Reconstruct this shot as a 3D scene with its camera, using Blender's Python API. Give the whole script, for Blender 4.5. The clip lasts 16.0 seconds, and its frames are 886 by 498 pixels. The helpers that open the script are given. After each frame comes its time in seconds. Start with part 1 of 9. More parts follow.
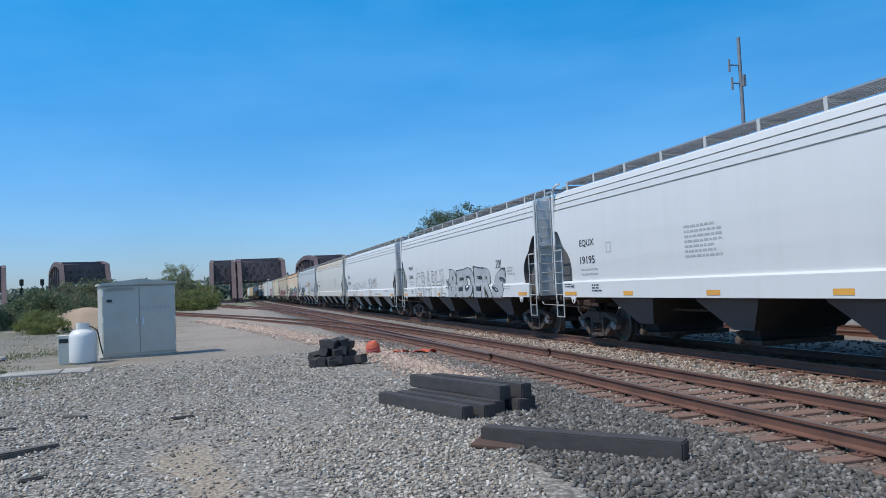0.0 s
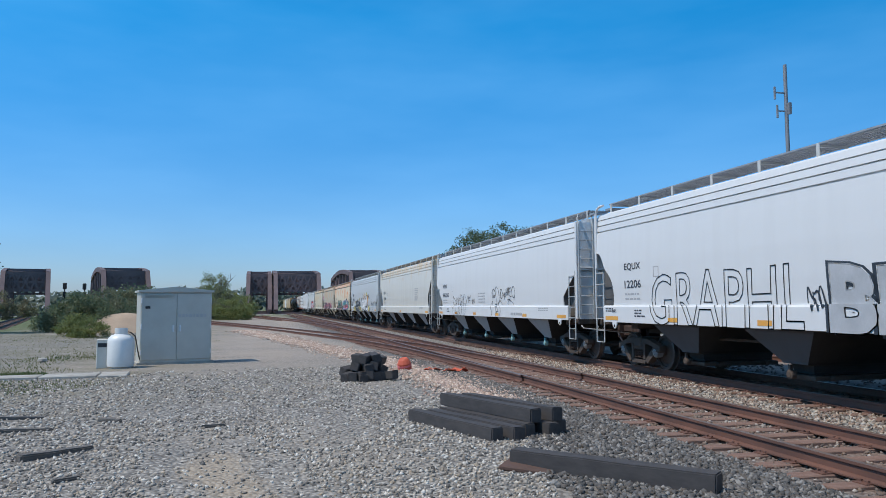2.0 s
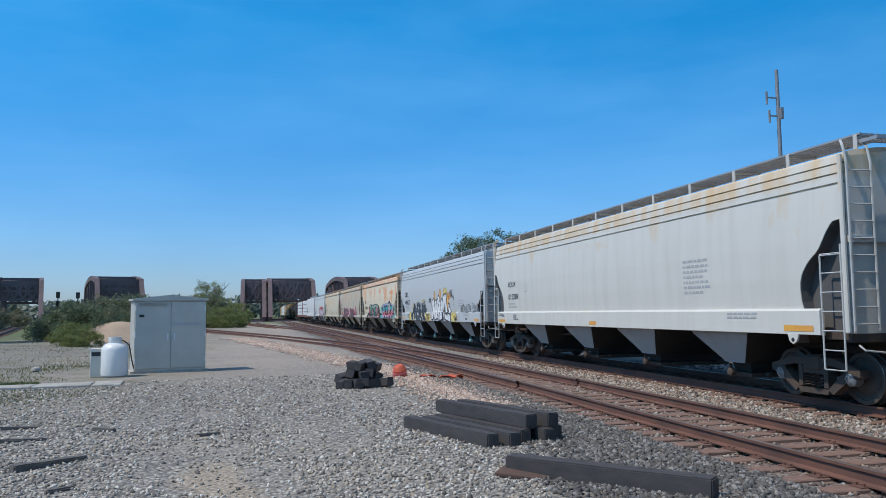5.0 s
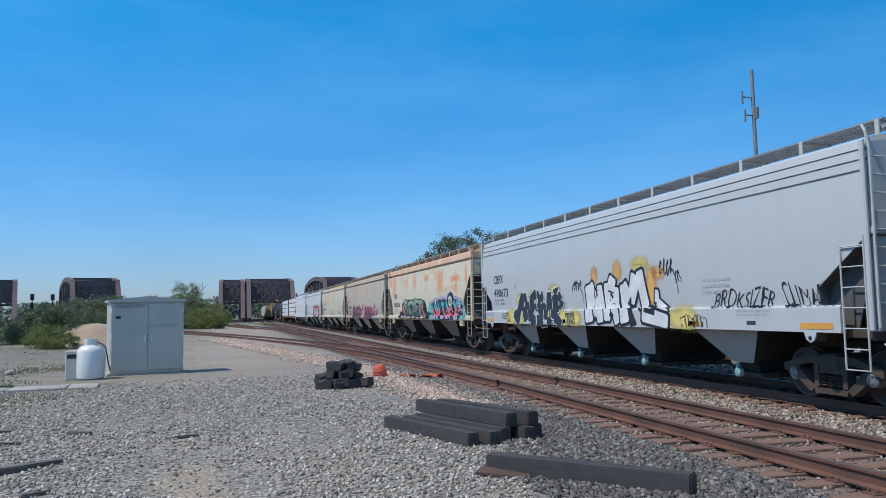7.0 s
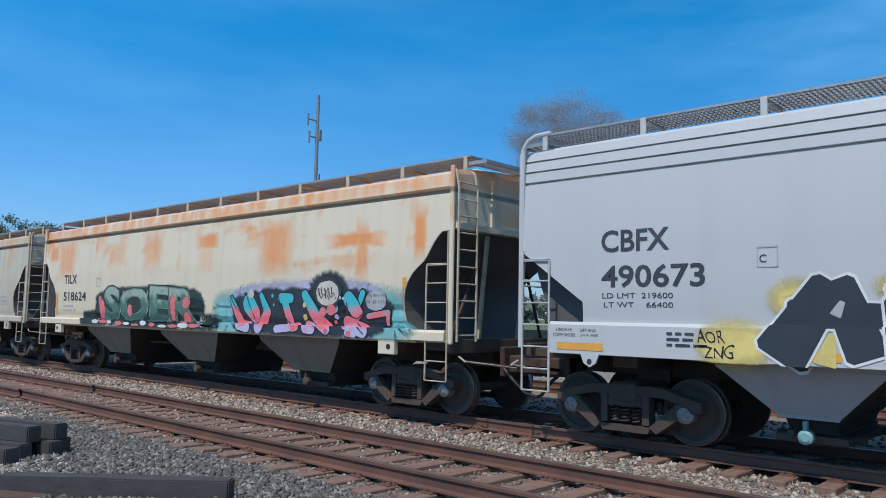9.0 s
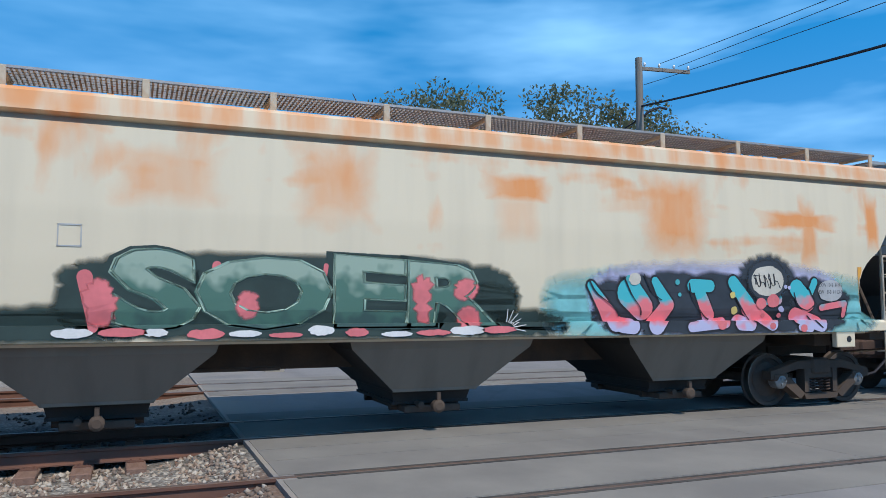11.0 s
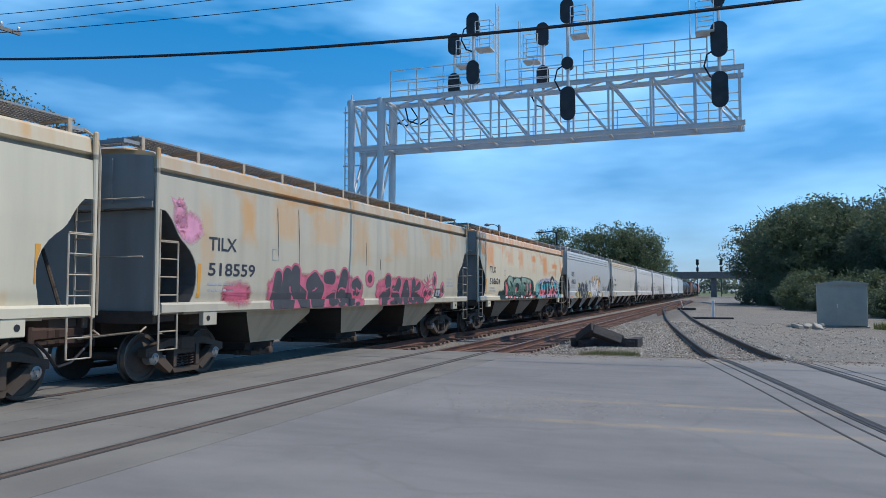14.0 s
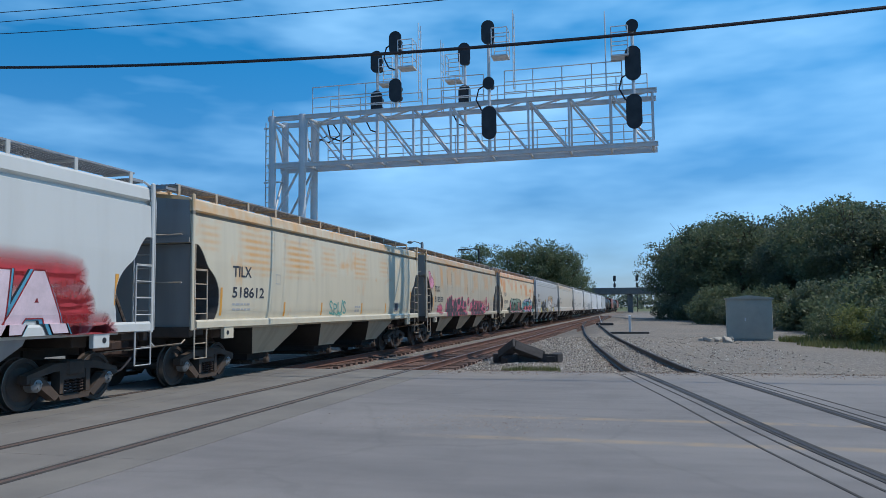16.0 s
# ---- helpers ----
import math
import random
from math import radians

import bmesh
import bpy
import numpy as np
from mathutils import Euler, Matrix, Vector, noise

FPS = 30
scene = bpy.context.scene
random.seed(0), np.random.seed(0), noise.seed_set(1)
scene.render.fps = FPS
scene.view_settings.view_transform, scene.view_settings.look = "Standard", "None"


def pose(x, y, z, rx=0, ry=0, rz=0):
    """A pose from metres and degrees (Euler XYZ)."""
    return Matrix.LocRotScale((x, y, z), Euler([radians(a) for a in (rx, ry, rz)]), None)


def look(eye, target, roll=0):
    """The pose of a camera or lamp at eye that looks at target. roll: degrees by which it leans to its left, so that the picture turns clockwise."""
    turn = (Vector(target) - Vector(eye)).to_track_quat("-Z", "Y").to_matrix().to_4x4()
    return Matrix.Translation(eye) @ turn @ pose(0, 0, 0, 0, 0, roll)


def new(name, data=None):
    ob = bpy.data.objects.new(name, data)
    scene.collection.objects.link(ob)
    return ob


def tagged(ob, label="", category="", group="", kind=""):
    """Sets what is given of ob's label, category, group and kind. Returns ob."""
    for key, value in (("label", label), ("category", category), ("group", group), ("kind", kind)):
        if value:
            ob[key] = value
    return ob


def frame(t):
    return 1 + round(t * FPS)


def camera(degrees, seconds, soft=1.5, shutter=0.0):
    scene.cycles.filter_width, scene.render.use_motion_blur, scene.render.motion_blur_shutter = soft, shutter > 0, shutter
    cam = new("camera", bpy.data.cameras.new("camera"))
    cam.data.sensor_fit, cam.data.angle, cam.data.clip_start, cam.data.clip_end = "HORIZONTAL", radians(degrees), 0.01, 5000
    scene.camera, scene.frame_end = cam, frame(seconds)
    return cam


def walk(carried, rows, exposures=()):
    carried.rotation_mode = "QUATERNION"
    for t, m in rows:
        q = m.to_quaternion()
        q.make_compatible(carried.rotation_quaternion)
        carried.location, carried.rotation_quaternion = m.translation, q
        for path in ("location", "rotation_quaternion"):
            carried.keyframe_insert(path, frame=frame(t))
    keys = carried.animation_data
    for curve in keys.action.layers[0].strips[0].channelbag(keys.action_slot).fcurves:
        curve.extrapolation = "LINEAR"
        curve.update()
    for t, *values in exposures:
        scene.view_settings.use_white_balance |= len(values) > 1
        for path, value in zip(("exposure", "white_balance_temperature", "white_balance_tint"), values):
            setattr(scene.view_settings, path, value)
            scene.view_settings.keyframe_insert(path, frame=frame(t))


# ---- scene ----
# World: x towards the train, y along the rails towards the truss bridges, z = 0 at the rail tops.
EYE = (0.0, 0.0, 1.62)
VIEW = (  # seconds, yaw, pitch, roll: the camera stands and turns on the spot
    (0.0, -15.97, 2.78, 2.51),
    (0.5, -14.94, 2.94, 2.27),
    (1.0, -14.35, 3.37, 1.47),
    (1.5, -13.74, 3.94, 0.52),
    (2.0, -13.45, 4.24, 0.30),
    (2.5, -13.33, 4.32, 0.01),
    (3.0, -13.24, 4.65, -0.14),
    (3.5, -13.00, 4.70, 0.30),
    (4.0, -13.38, 4.70, 0.46),
    (4.7, -13.70, 4.70, 0.60),
    (5.5, -14.10, 4.75, 0.95),
    (6.5, -14.62, 4.78, 1.37),
    (7.0, -15.34, 4.65, 1.09),
    (7.5, -17.87, 4.35, 1.33),
    (8.0, -23.45, 4.51, 1.32),
    (8.5, -33.80, 5.00, -0.20),
    (9.0, -47.90, 5.15, -1.10),
    (9.5, -64.95, 4.98, -0.40),
    (10.0, -82.70, 5.06, 0.00),
    (10.2, -87.90, 5.10, 0.02),
    (10.6, -98.60, 4.90, 0.02),
    (11.0, -112.00, 4.40, 0.00),
    (11.4, -126.30, 3.80, 0.00),
    (11.8, -140.00, 3.20, 0.00),
    (12.1, -149.20, 2.90, 0.00),
    (12.3, -153.10, 2.80, 0.00),
    (12.5, -155.17, 2.81, 0.01),
    (13.0, -158.75, 2.83, 0.85),
    (13.5, -159.77, 2.99, 0.39),
    (14.0, -159.70, 3.15, -0.00),
    (14.5, -160.57, 3.32, 0.21),
    (15.0, -161.93, 3.45, 0.09),
    (15.5, -163.79, 3.90, -0.07),
    (16.0, -165.46, 4.43, 0.52),
)
cam = camera(60.3, 16.0, soft=0.7)
walk(cam, [(t, pose(*EYE, 90 + p, r, y)) for t, y, p, r in VIEW],
     exposures=[(0.0, 0.02), (6.5, -0.02), (8.5, -0.02), (10.2, 0.06), (12.3, 0.06), (13.5, -0.06), (14.5, -0.15), (16.0, -0.26)])

# ---- world, sun, exposure ----
SUN_TO = Vector((-0.82, -0.14, 1.28)).normalized()
elev = math.asin(SUN_TO.z)
azim = math.atan2(SUN_TO.x, SUN_TO.y)
world = bpy.data.worlds.new("world")
scene.world = world
world.use_nodes = True
wn, wl = world.node_tree.nodes, world.node_tree.links
wn.clear()
w_out = wn.new("ShaderNodeOutputWorld")
w_bg = wn.new("ShaderNodeBackground")
w_sky = wn.new("ShaderNodeTexSky")
w_sky.sky_type = "NISHITA"
w_sky.sun_disc = False
w_sky.sun_elevation, w_sky.sun_rotation = elev, azim
w_sky.air_density, w_sky.dust_density, w_sky.ozone_density = 1.0, 0.6, 2.5
w_co = wn.new("ShaderNodeTexCoord")
w_map = wn.new("ShaderNodeMapping")
w_map.inputs["Scale"].default_value = (1.2, 1.0, 4.5)
w_map.inputs["Rotation"].default_value = (0.12, 0.1, 0.5)
w_noise = wn.new("ShaderNodeTexNoise")
w_noise.inputs["Scale"].default_value = 2.1
w_noise.inputs["Detail"].default_value = 4.5
w_noise.inputs["Roughness"].default_value = 0.55
w_ramp = wn.new("ShaderNodeValToRGB")
w_ramp.color_ramp.elements[0].position, w_ramp.color_ramp.elements[1].position = 0.40, 0.77
# thin cloud stands mostly over the southern half of the sky
w_sep = wn.new("ShaderNodeSeparateXYZ")
w_south = wn.new("ShaderNodeMapRange")
w_south.inputs["From Min"].default_value, w_south.inputs["From Max"].default_value = 0.5, -0.75
w_south.inputs["To Min"].default_value, w_south.inputs["To Max"].default_value = 0.10, 0.86
w_mul = wn.new("ShaderNodeMath")
w_mul.operation = "MULTIPLY"
w_mix = wn.new("ShaderNodeMixRGB")
w_mix.inputs["Color2"].default_value = (5.0, 9.85, 15.2, 1)
w_tint = wn.new("ShaderNodeMixRGB")
w_tint.blend_type = "MULTIPLY"
w_tint.inputs["Fac"].default_value = 1.0
w_high = wn.new("ShaderNodeMapRange")
w_high.inputs["From Min"].default_value, w_high.inputs["From Max"].default_value = 0.0, 0.36
w_deep = wn.new("ShaderNodeMixRGB")
w_deep.inputs["Color1"].default_value = (0.78, 0.93, 1.36, 1)
w_deep.inputs["Color2"].default_value = (0.09, 1.24, 1.84, 1)
wl.new(w_co.outputs["Generated"], w_map.inputs["Vector"])
wl.new(w_map.outputs["Vector"], w_noise.inputs["Vector"])
wl.new(w_noise.outputs["Fac"], w_ramp.inputs["Fac"])
wl.new(w_co.outputs["Generated"], w_sep.inputs["Vector"])
wl.new(w_sep.outputs["Y"], w_south.inputs["Value"])
wl.new(w_ramp.outputs["Color"], w_mul.inputs[0])
wl.new(w_south.outputs["Result"], w_mul.inputs[1])
wl.new(w_mul.outputs["Value"], w_mix.inputs["Fac"])
wl.new(w_sky.outputs["Color"], w_tint.inputs["Color1"])
wl.new(w_tint.outputs["Color"], w_mix.inputs["Color1"])
wl.new(w_sep.outputs["Z"], w_high.inputs["Value"])
wl.new(w_high.outputs["Result"], w_deep.inputs["Fac"])
# the sky deepens away from the sun
w_east = wn.new("ShaderNodeMapRange")
w_east.inputs["From Min"].default_value, w_east.inputs["From Max"].default_value = 0.35, 1.0
w_east.inputs["To Min"].default_value, w_east.inputs["To Max"].default_value = 1.0, 0.82
w_fall = wn.new("ShaderNodeMixRGB")
w_fall.blend_type = "MULTIPLY"
w_fall.inputs["Fac"].default_value = 1.0
wl.new(w_sep.outputs["X"], w_east.inputs["Value"])
w_over = wn.new("ShaderNodeMapRange")
w_over.inputs["From Min"].default_value, w_over.inputs["From Max"].default_value = 0.45, 0.8
w_pale = wn.new("ShaderNodeMixRGB")
w_pale.inputs["Color2"].default_value = (0.95, 1.05, 1.15, 1)
wl.new(w_sep.outputs["Z"], w_over.inputs["Value"])
wl.new(w_over.outputs["Result"], w_pale.inputs["Fac"])
wl.new(w_deep.outputs["Color"], w_pale.inputs["Color1"])
wl.new(w_pale.outputs["Color"], w_fall.inputs["Color1"])
wl.new(w_east.outputs["Result"], w_fall.inputs["Color2"])
wl.new(w_fall.outputs["Color"], w_tint.inputs["Color2"])
wl.new(w_mix.outputs["Color"], w_bg.inputs["Color"])
w_bg.inputs["Strength"].default_value = 0.10
wl.new(w_bg.outputs["Background"], w_out.inputs["Surface"])

sun = new("sun", bpy.data.lights.new("sun", "SUN"))
sun.data.energy, sun.data.angle = 3.55, radians(0.53)
sun.data.color = (1.0, 0.92, 0.80)
sun.matrix_world = look((0, 0, 60), Vector((0, 0, 60)) - SUN_TO)

# ---- materials ----
MATS = {}


def shader(name, rough=0.7, metal=0.0):
    m = bpy.data.materials.new(name)
    m.use_nodes = True
    n, l = m.node_tree.nodes, m.node_tree.links
    b = n["Principled BSDF"]
    b.inputs["Roughness"].default_value, b.inputs["Metallic"].default_value = rough, metal
    MATS[name] = m
    return m, n, l, b


def rgba(c):
    return (c[0], c[1], c[2], 1.0)


def noise_node(n, l, scale, detail=5.0, stretch=None, rough=0.6):
    co = n.new("ShaderNodeTexCoord")
    tx = n.new("ShaderNodeTexNoise")
    tx.inputs["Scale"].default_value, tx.inputs["Detail"].default_value = scale, detail
    tx.inputs["Roughness"].default_value = rough
    if stretch:
        mp = n.new("ShaderNodeMapping")
        mp.inputs["Scale"].default_value = stretch
        l.new(co.outputs["Object"], mp.inputs["Vector"])
        l.new(mp.outputs["Vector"], tx.inputs["Vector"])
    else:
        l.new(co.outputs["Object"], tx.inputs["Vector"])
    return tx


def ramp(n, l, src, lo, hi, c0=(0, 0, 0), c1=(1, 1, 1)):
    r = n.new("ShaderNodeValToRGB")
    r.color_ramp.elements[0].position, r.color_ramp.elements[1].position = lo, hi
    r.color_ramp.elements[0].color, r.color_ramp.elements[1].color = rgba(c0), rgba(c1)
    l.new(src, r.inputs["Fac"])
    return r.outputs["Color"]


def mixc(n, l, fac, a, b, mode="MIX"):
    x = n.new("ShaderNodeMixRGB")
    x.blend_type = mode
    for sock, val in ((x.inputs["Fac"], fac), (x.inputs["Color1"], a), (x.inputs["Color2"], b)):
        if isinstance(val, (int, float)):
            sock.default_value = val
        elif isinstance(val, tuple):
            sock.default_value = rgba(val)
        else:
            l.new(val, sock)
    return x.outputs["Color"]


def bump(n, l, b, src, strength, dist=0.01):
    x = n.new("ShaderNodeBump")
    x.inputs["Strength"].default_value, x.inputs["Distance"].default_value = strength, dist
    l.new(src, x.inputs["Height"])
    l.new(x.outputs["Normal"], b.inputs["Normal"])


def plain(name, c1, c2, rough=0.7, metal=0.0, fine=40.0, coarse=2.0, bumps=0.2, dist=0.004, stretch=None):
    """Two tones mixed by coarse stains and fine grain, with a fine relief."""
    m, n, l, b = shader(name, rough, metal)
    big = noise_node(n, l, coarse, 4.0, stretch)
    small = noise_node(n, l, fine, 6.0, stretch)
    c = mixc(n, l, ramp(n, l, big.outputs["Fac"], 0.35, 0.65), c1, c2)
    c = mixc(n, l, ramp(n, l, small.outputs["Fac"], 0.3, 0.75, (0.25,) * 3, (0, 0, 0)), c, tuple(x * 0.55 for x in c1))
    l.new(c, b.inputs["Base Color"])
    bump(n, l, b, small.outputs["Fac"], bumps, dist)
    return m


def paint(name, col, dirt=(0.28, 0.25, 0.21), rust=None, rust_amount=0.0, streak=0.35, rough=0.42, seed=0.0, spots=(), slats=False, eave_rust=0.0):
    """Rail car paint: vertical dirt streaks, faint sheet seams, and rust that breaks through in patches under the eaves."""
    m, n, l, b = shader(name, rough)
    co = n.new("ShaderNodeTexCoord")
    mp = n.new("ShaderNodeMapping")
    mp.inputs["Location"].default_value = (seed, seed * 1.7, 0)
    mp.inputs["Scale"].default_value = (1.0, 1.6, 0.16)
    l.new(co.outputs["Object"], mp.inputs["Vector"])
    st = n.new("ShaderNodeTexNoise")
    st.inputs["Scale"].default_value, st.inputs["Detail"].default_value = 1.8, 8.0
    l.new(mp.outputs["Vector"], st.inputs["Vector"])
    big = noise_node(n, l, 0.35, 3.0)
    c = mixc(n, l, ramp(n, l, st.outputs["Fac"], 0.45, 0.85, (0, 0, 0), (streak,) * 3), col, dirt)
    c = mixc(n, l, ramp(n, l, big.outputs["Fac"], 0.4, 0.7, (0, 0, 0), (streak * 0.6,) * 3), c, tuple(0.86 * x for x in col))
    if rust:
        def smear(scale, off):
            mq = n.new("ShaderNodeMapping")
            mq.inputs["Location"].default_value = (0, seed * 3.1 + off, seed)
            mq.inputs["Scale"].default_value = scale
            l.new(co.outputs["Object"], mq.inputs["Vector"])
            t = n.new("ShaderNodeTexNoise")
            t.inputs["Scale"].default_value, t.inputs["Detail"].default_value, t.inputs["Roughness"].default_value = 1.3, 2.6, 0.55
            l.new(mq.outputs["Vector"], t.inputs["Vector"])
            return t.outputs["Fac"]
        # blocks of rust, drawn out downwards and lengthwise
        pa = n.new("ShaderNodeMath")
        pa.operation = "MAXIMUM"
        l.new(smear((0.3, 0.85, 0.5), 4.0), pa.inputs[0])
        l.new(smear((0.3, 0.42, 1.3), 9.0), pa.inputs[1])
        br = n.new("ShaderNodeMath")
        br.operation = "MULTIPLY_ADD"
        br.inputs[1].default_value = 0.16
        l.new(smear((0.3, 4.5, 1.6), 2.0), br.inputs[0])
        l.new(pa.outputs["Value"], br.inputs[2])
        pa = br
        se = n.new("ShaderNodeSeparateXYZ")
        l.new(co.outputs["Object"], se.inputs["Vector"])
        hi = n.new("ShaderNodeMapRange")
        hi.inputs["From Min"].default_value, hi.inputs["From Max"].default_value = 1.9, 3.9
        hi.inputs["To Min"].default_value, hi.inputs["To Max"].default_value = -0.13, 0.04
        l.new(se.outputs["Z"], hi.inputs["Value"])
        ad = n.new("ShaderNodeMath")
        l.new(pa.outputs["Value"], ad.inputs[0])
        l.new(hi.outputs["Result"], ad.inputs[1])
        lo = 0.755 - rust_amount
        c = mixc(n, l, ramp(n, l, ad.outputs["Value"], lo, lo + 0.13, (0, 0, 0), (0.8,) * 3), c, rust)
        c = mixc(n, l, ramp(n, l, ad.outputs["Value"], lo + 0.13, lo + 0.25, (0, 0, 0), (0.5,) * 3), c, tuple(0.75 * x for x in rust))
        if spots:
            # separate rust blocks: middle (y, z), half sizes and strength, with ragged edges
            wob = n.new("ShaderNodeTexNoise")
            wob.inputs["Scale"].default_value, wob.inputs["Detail"].default_value = 2.6, 4.0
            l.new(co.outputs["Object"], wob.inputs["Vector"])

            def calc(op, a, d):
                x = n.new("ShaderNodeMath")
                x.operation = op
                for i, v in enumerate((a, d)):
                    if isinstance(v, (int, float)):
                        x.inputs[i].default_value = v
                    else:
                        l.new(v, x.inputs[i])
                return x.outputs["Value"]
            wo = calc("MULTIPLY", calc("SUBTRACT", wob.outputs["Fac"], 0.5), 1.1)
            total = 0.0
            for y0, z0, hy, hz, power in spots:
                dy = calc("DIVIDE", calc("ABSOLUTE", calc("SUBTRACT", se.outputs["Y"], y0), 0), hy)
                dz = calc("DIVIDE", calc("ABSOLUTE", calc("SUBTRACT", se.outputs["Z"], z0), 0), hz)
                fall = calc("SUBTRACT", calc("SUBTRACT", 1.25, calc("MAXIMUM", dy, dz)), wo)
                total = calc("MAXIMUM", total, calc("MULTIPLY", calc("MINIMUM", calc("MAXIMUM", fall, 0.0), 0.7), power))
            brush = smear((0.3, 3.2, 0.8), 6.0)
            total = calc("MULTIPLY", total, calc("ADD", calc("MULTIPLY", brush, 1.2), 0.45))
            if slats:
                wave = calc("SINE", calc("MULTIPLY", se.outputs["Z"], 39.0), 0)
                total = calc("MULTIPLY", total, calc("ADD", calc("MULTIPLY", wave, 0.4), 0.6))
            c = mixc(n, l, calc("MINIMUM", calc("MULTIPLY", total, 1.3), 1.0), c, rust)
        # a rusty line along the roof edge
        eave = n.new("ShaderNodeMapRange")
        eave.inputs["From Min"].default_value, eave.inputs["From Max"].default_value = 3.66, 3.8
        eave.inputs["To Max"].default_value = eave_rust or 5.0 * rust_amount
        l.new(se.outputs["Z"], eave.inputs["Value"])
        c = mixc(n, l, mixc(n, l, ramp(n, l, st.outputs["Fac"], 0.38, 0.58, (0.15,) * 3), (0, 0, 0), eave.outputs["Result"]), c, rust)
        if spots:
            # gutter grime and the shadow under the roof edge, painted as one dark line
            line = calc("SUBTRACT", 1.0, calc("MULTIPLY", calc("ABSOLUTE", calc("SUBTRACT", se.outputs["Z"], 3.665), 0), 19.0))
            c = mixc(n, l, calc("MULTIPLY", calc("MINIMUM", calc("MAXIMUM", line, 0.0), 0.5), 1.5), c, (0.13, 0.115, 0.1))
    l.new(c, b.inputs["Base Color"])
    fine = noise_node(n, l, 9.0, 3.0)
    bump(n, l, b, fine.outputs["Fac"], 0.06, 0.01)
    return m


def mist(name, col):
    """Thin spray paint that fades out with the mesh's own cover value."""
    m, n, l, b = shader(name, 0.6)
    at = n.new("ShaderNodeAttribute")
    at.attribute_name = "cover"
    gr = noise_node(n, l, 60.0, 2.0)
    big = noise_node(n, l, 2.5, 3.0)
    b.inputs["Base Color"].default_value = rgba(col)
    l.new(mixc(n, l, ramp(n, l, big.outputs["Fac"], 0.4, 0.65), col, tuple(0.75 * x for x in col)), b.inputs["Base Color"])
    ad = n.new("ShaderNodeMath")
    ad.operation = "MULTIPLY_ADD"
    ad.inputs[1].default_value = 0.3
    l.new(gr.outputs["Fac"], ad.inputs[0])
    l.new(at.outputs["Fac"], ad.inputs[2])
    mr = n.new("ShaderNodeMapRange")
    mr.inputs["From Min"].default_value, mr.inputs["From Max"].default_value = 0.15, 1.1
    l.new(ad.outputs["Value"], mr.inputs["Value"])
    tr = n.new("ShaderNodeBsdfTransparent")
    mx = n.new("ShaderNodeMixShader")
    l.new(mr.outputs["Result"], mx.inputs["Fac"])
    l.new(tr.outputs["BSDF"], mx.inputs[1])
    l.new(b.outputs["BSDF"], mx.inputs[2])
    l.new(mx.outputs["Shader"], n["Material Output"].inputs["Surface"])
    return m


def stones(name, cols, rough=0.9, scale=60.0):
    m, n, l, b = shader(name, rough)
    geo = n.new("ShaderNodeNewGeometry")
    r = n.new("ShaderNodeValToRGB")
    r.color_ramp.interpolation = "CONSTANT"
    while len(r.color_ramp.elements) < len(cols):
        r.color_ramp.elements.new(0.5)
    for i, c in enumerate(cols):
        r.color_ramp.elements[i].position, r.color_ramp.elements[i].color = i / len(cols), rgba(c)
    l.new(geo.outputs["Random Per Island"], r.inputs["Fac"])
    sm = noise_node(n, l, scale, 4.0)
    c = mixc(n, l, ramp(n, l, sm.outputs["Fac"], 0.3, 0.75, (0.4,) * 3, (0, 0, 0)), r.outputs["Color"], (0.1, 0.09, 0.08))
    l.new(c, b.inputs["Base Color"])
    bump(n, l, b, sm.outputs["Fac"], 0.35, 0.01)
    return m


def leaves(name, c1, c2, c3):
    m, n, l, b = shader(name, 0.6)
    geo = n.new("ShaderNodeNewGeometry")
    c = ramp(n, l, geo.outputs["Random Per Island"], 0.0, 1.0, c1, c2)
    big = noise_node(n, l, 0.5, 3.0)
    c = mixc(n, l, ramp(n, l, big.outputs["Fac"], 0.42, 0.68), c, c3)
    l.new(c, b.inputs["Base Color"])
    tr = n.new("ShaderNodeBsdfTranslucent")
    l.new(c, tr.inputs["Color"])
    mx = n.new("ShaderNodeMixShader")
    mx.inputs["Fac"].default_value = 0.5
    l.new(b.outputs["BSDF"], mx.inputs[1])
    l.new(tr.outputs["BSDF"], mx.inputs[2])
    l.new(mx.outputs["Shader"], n["Material Output"].inputs["Surface"])
    return m


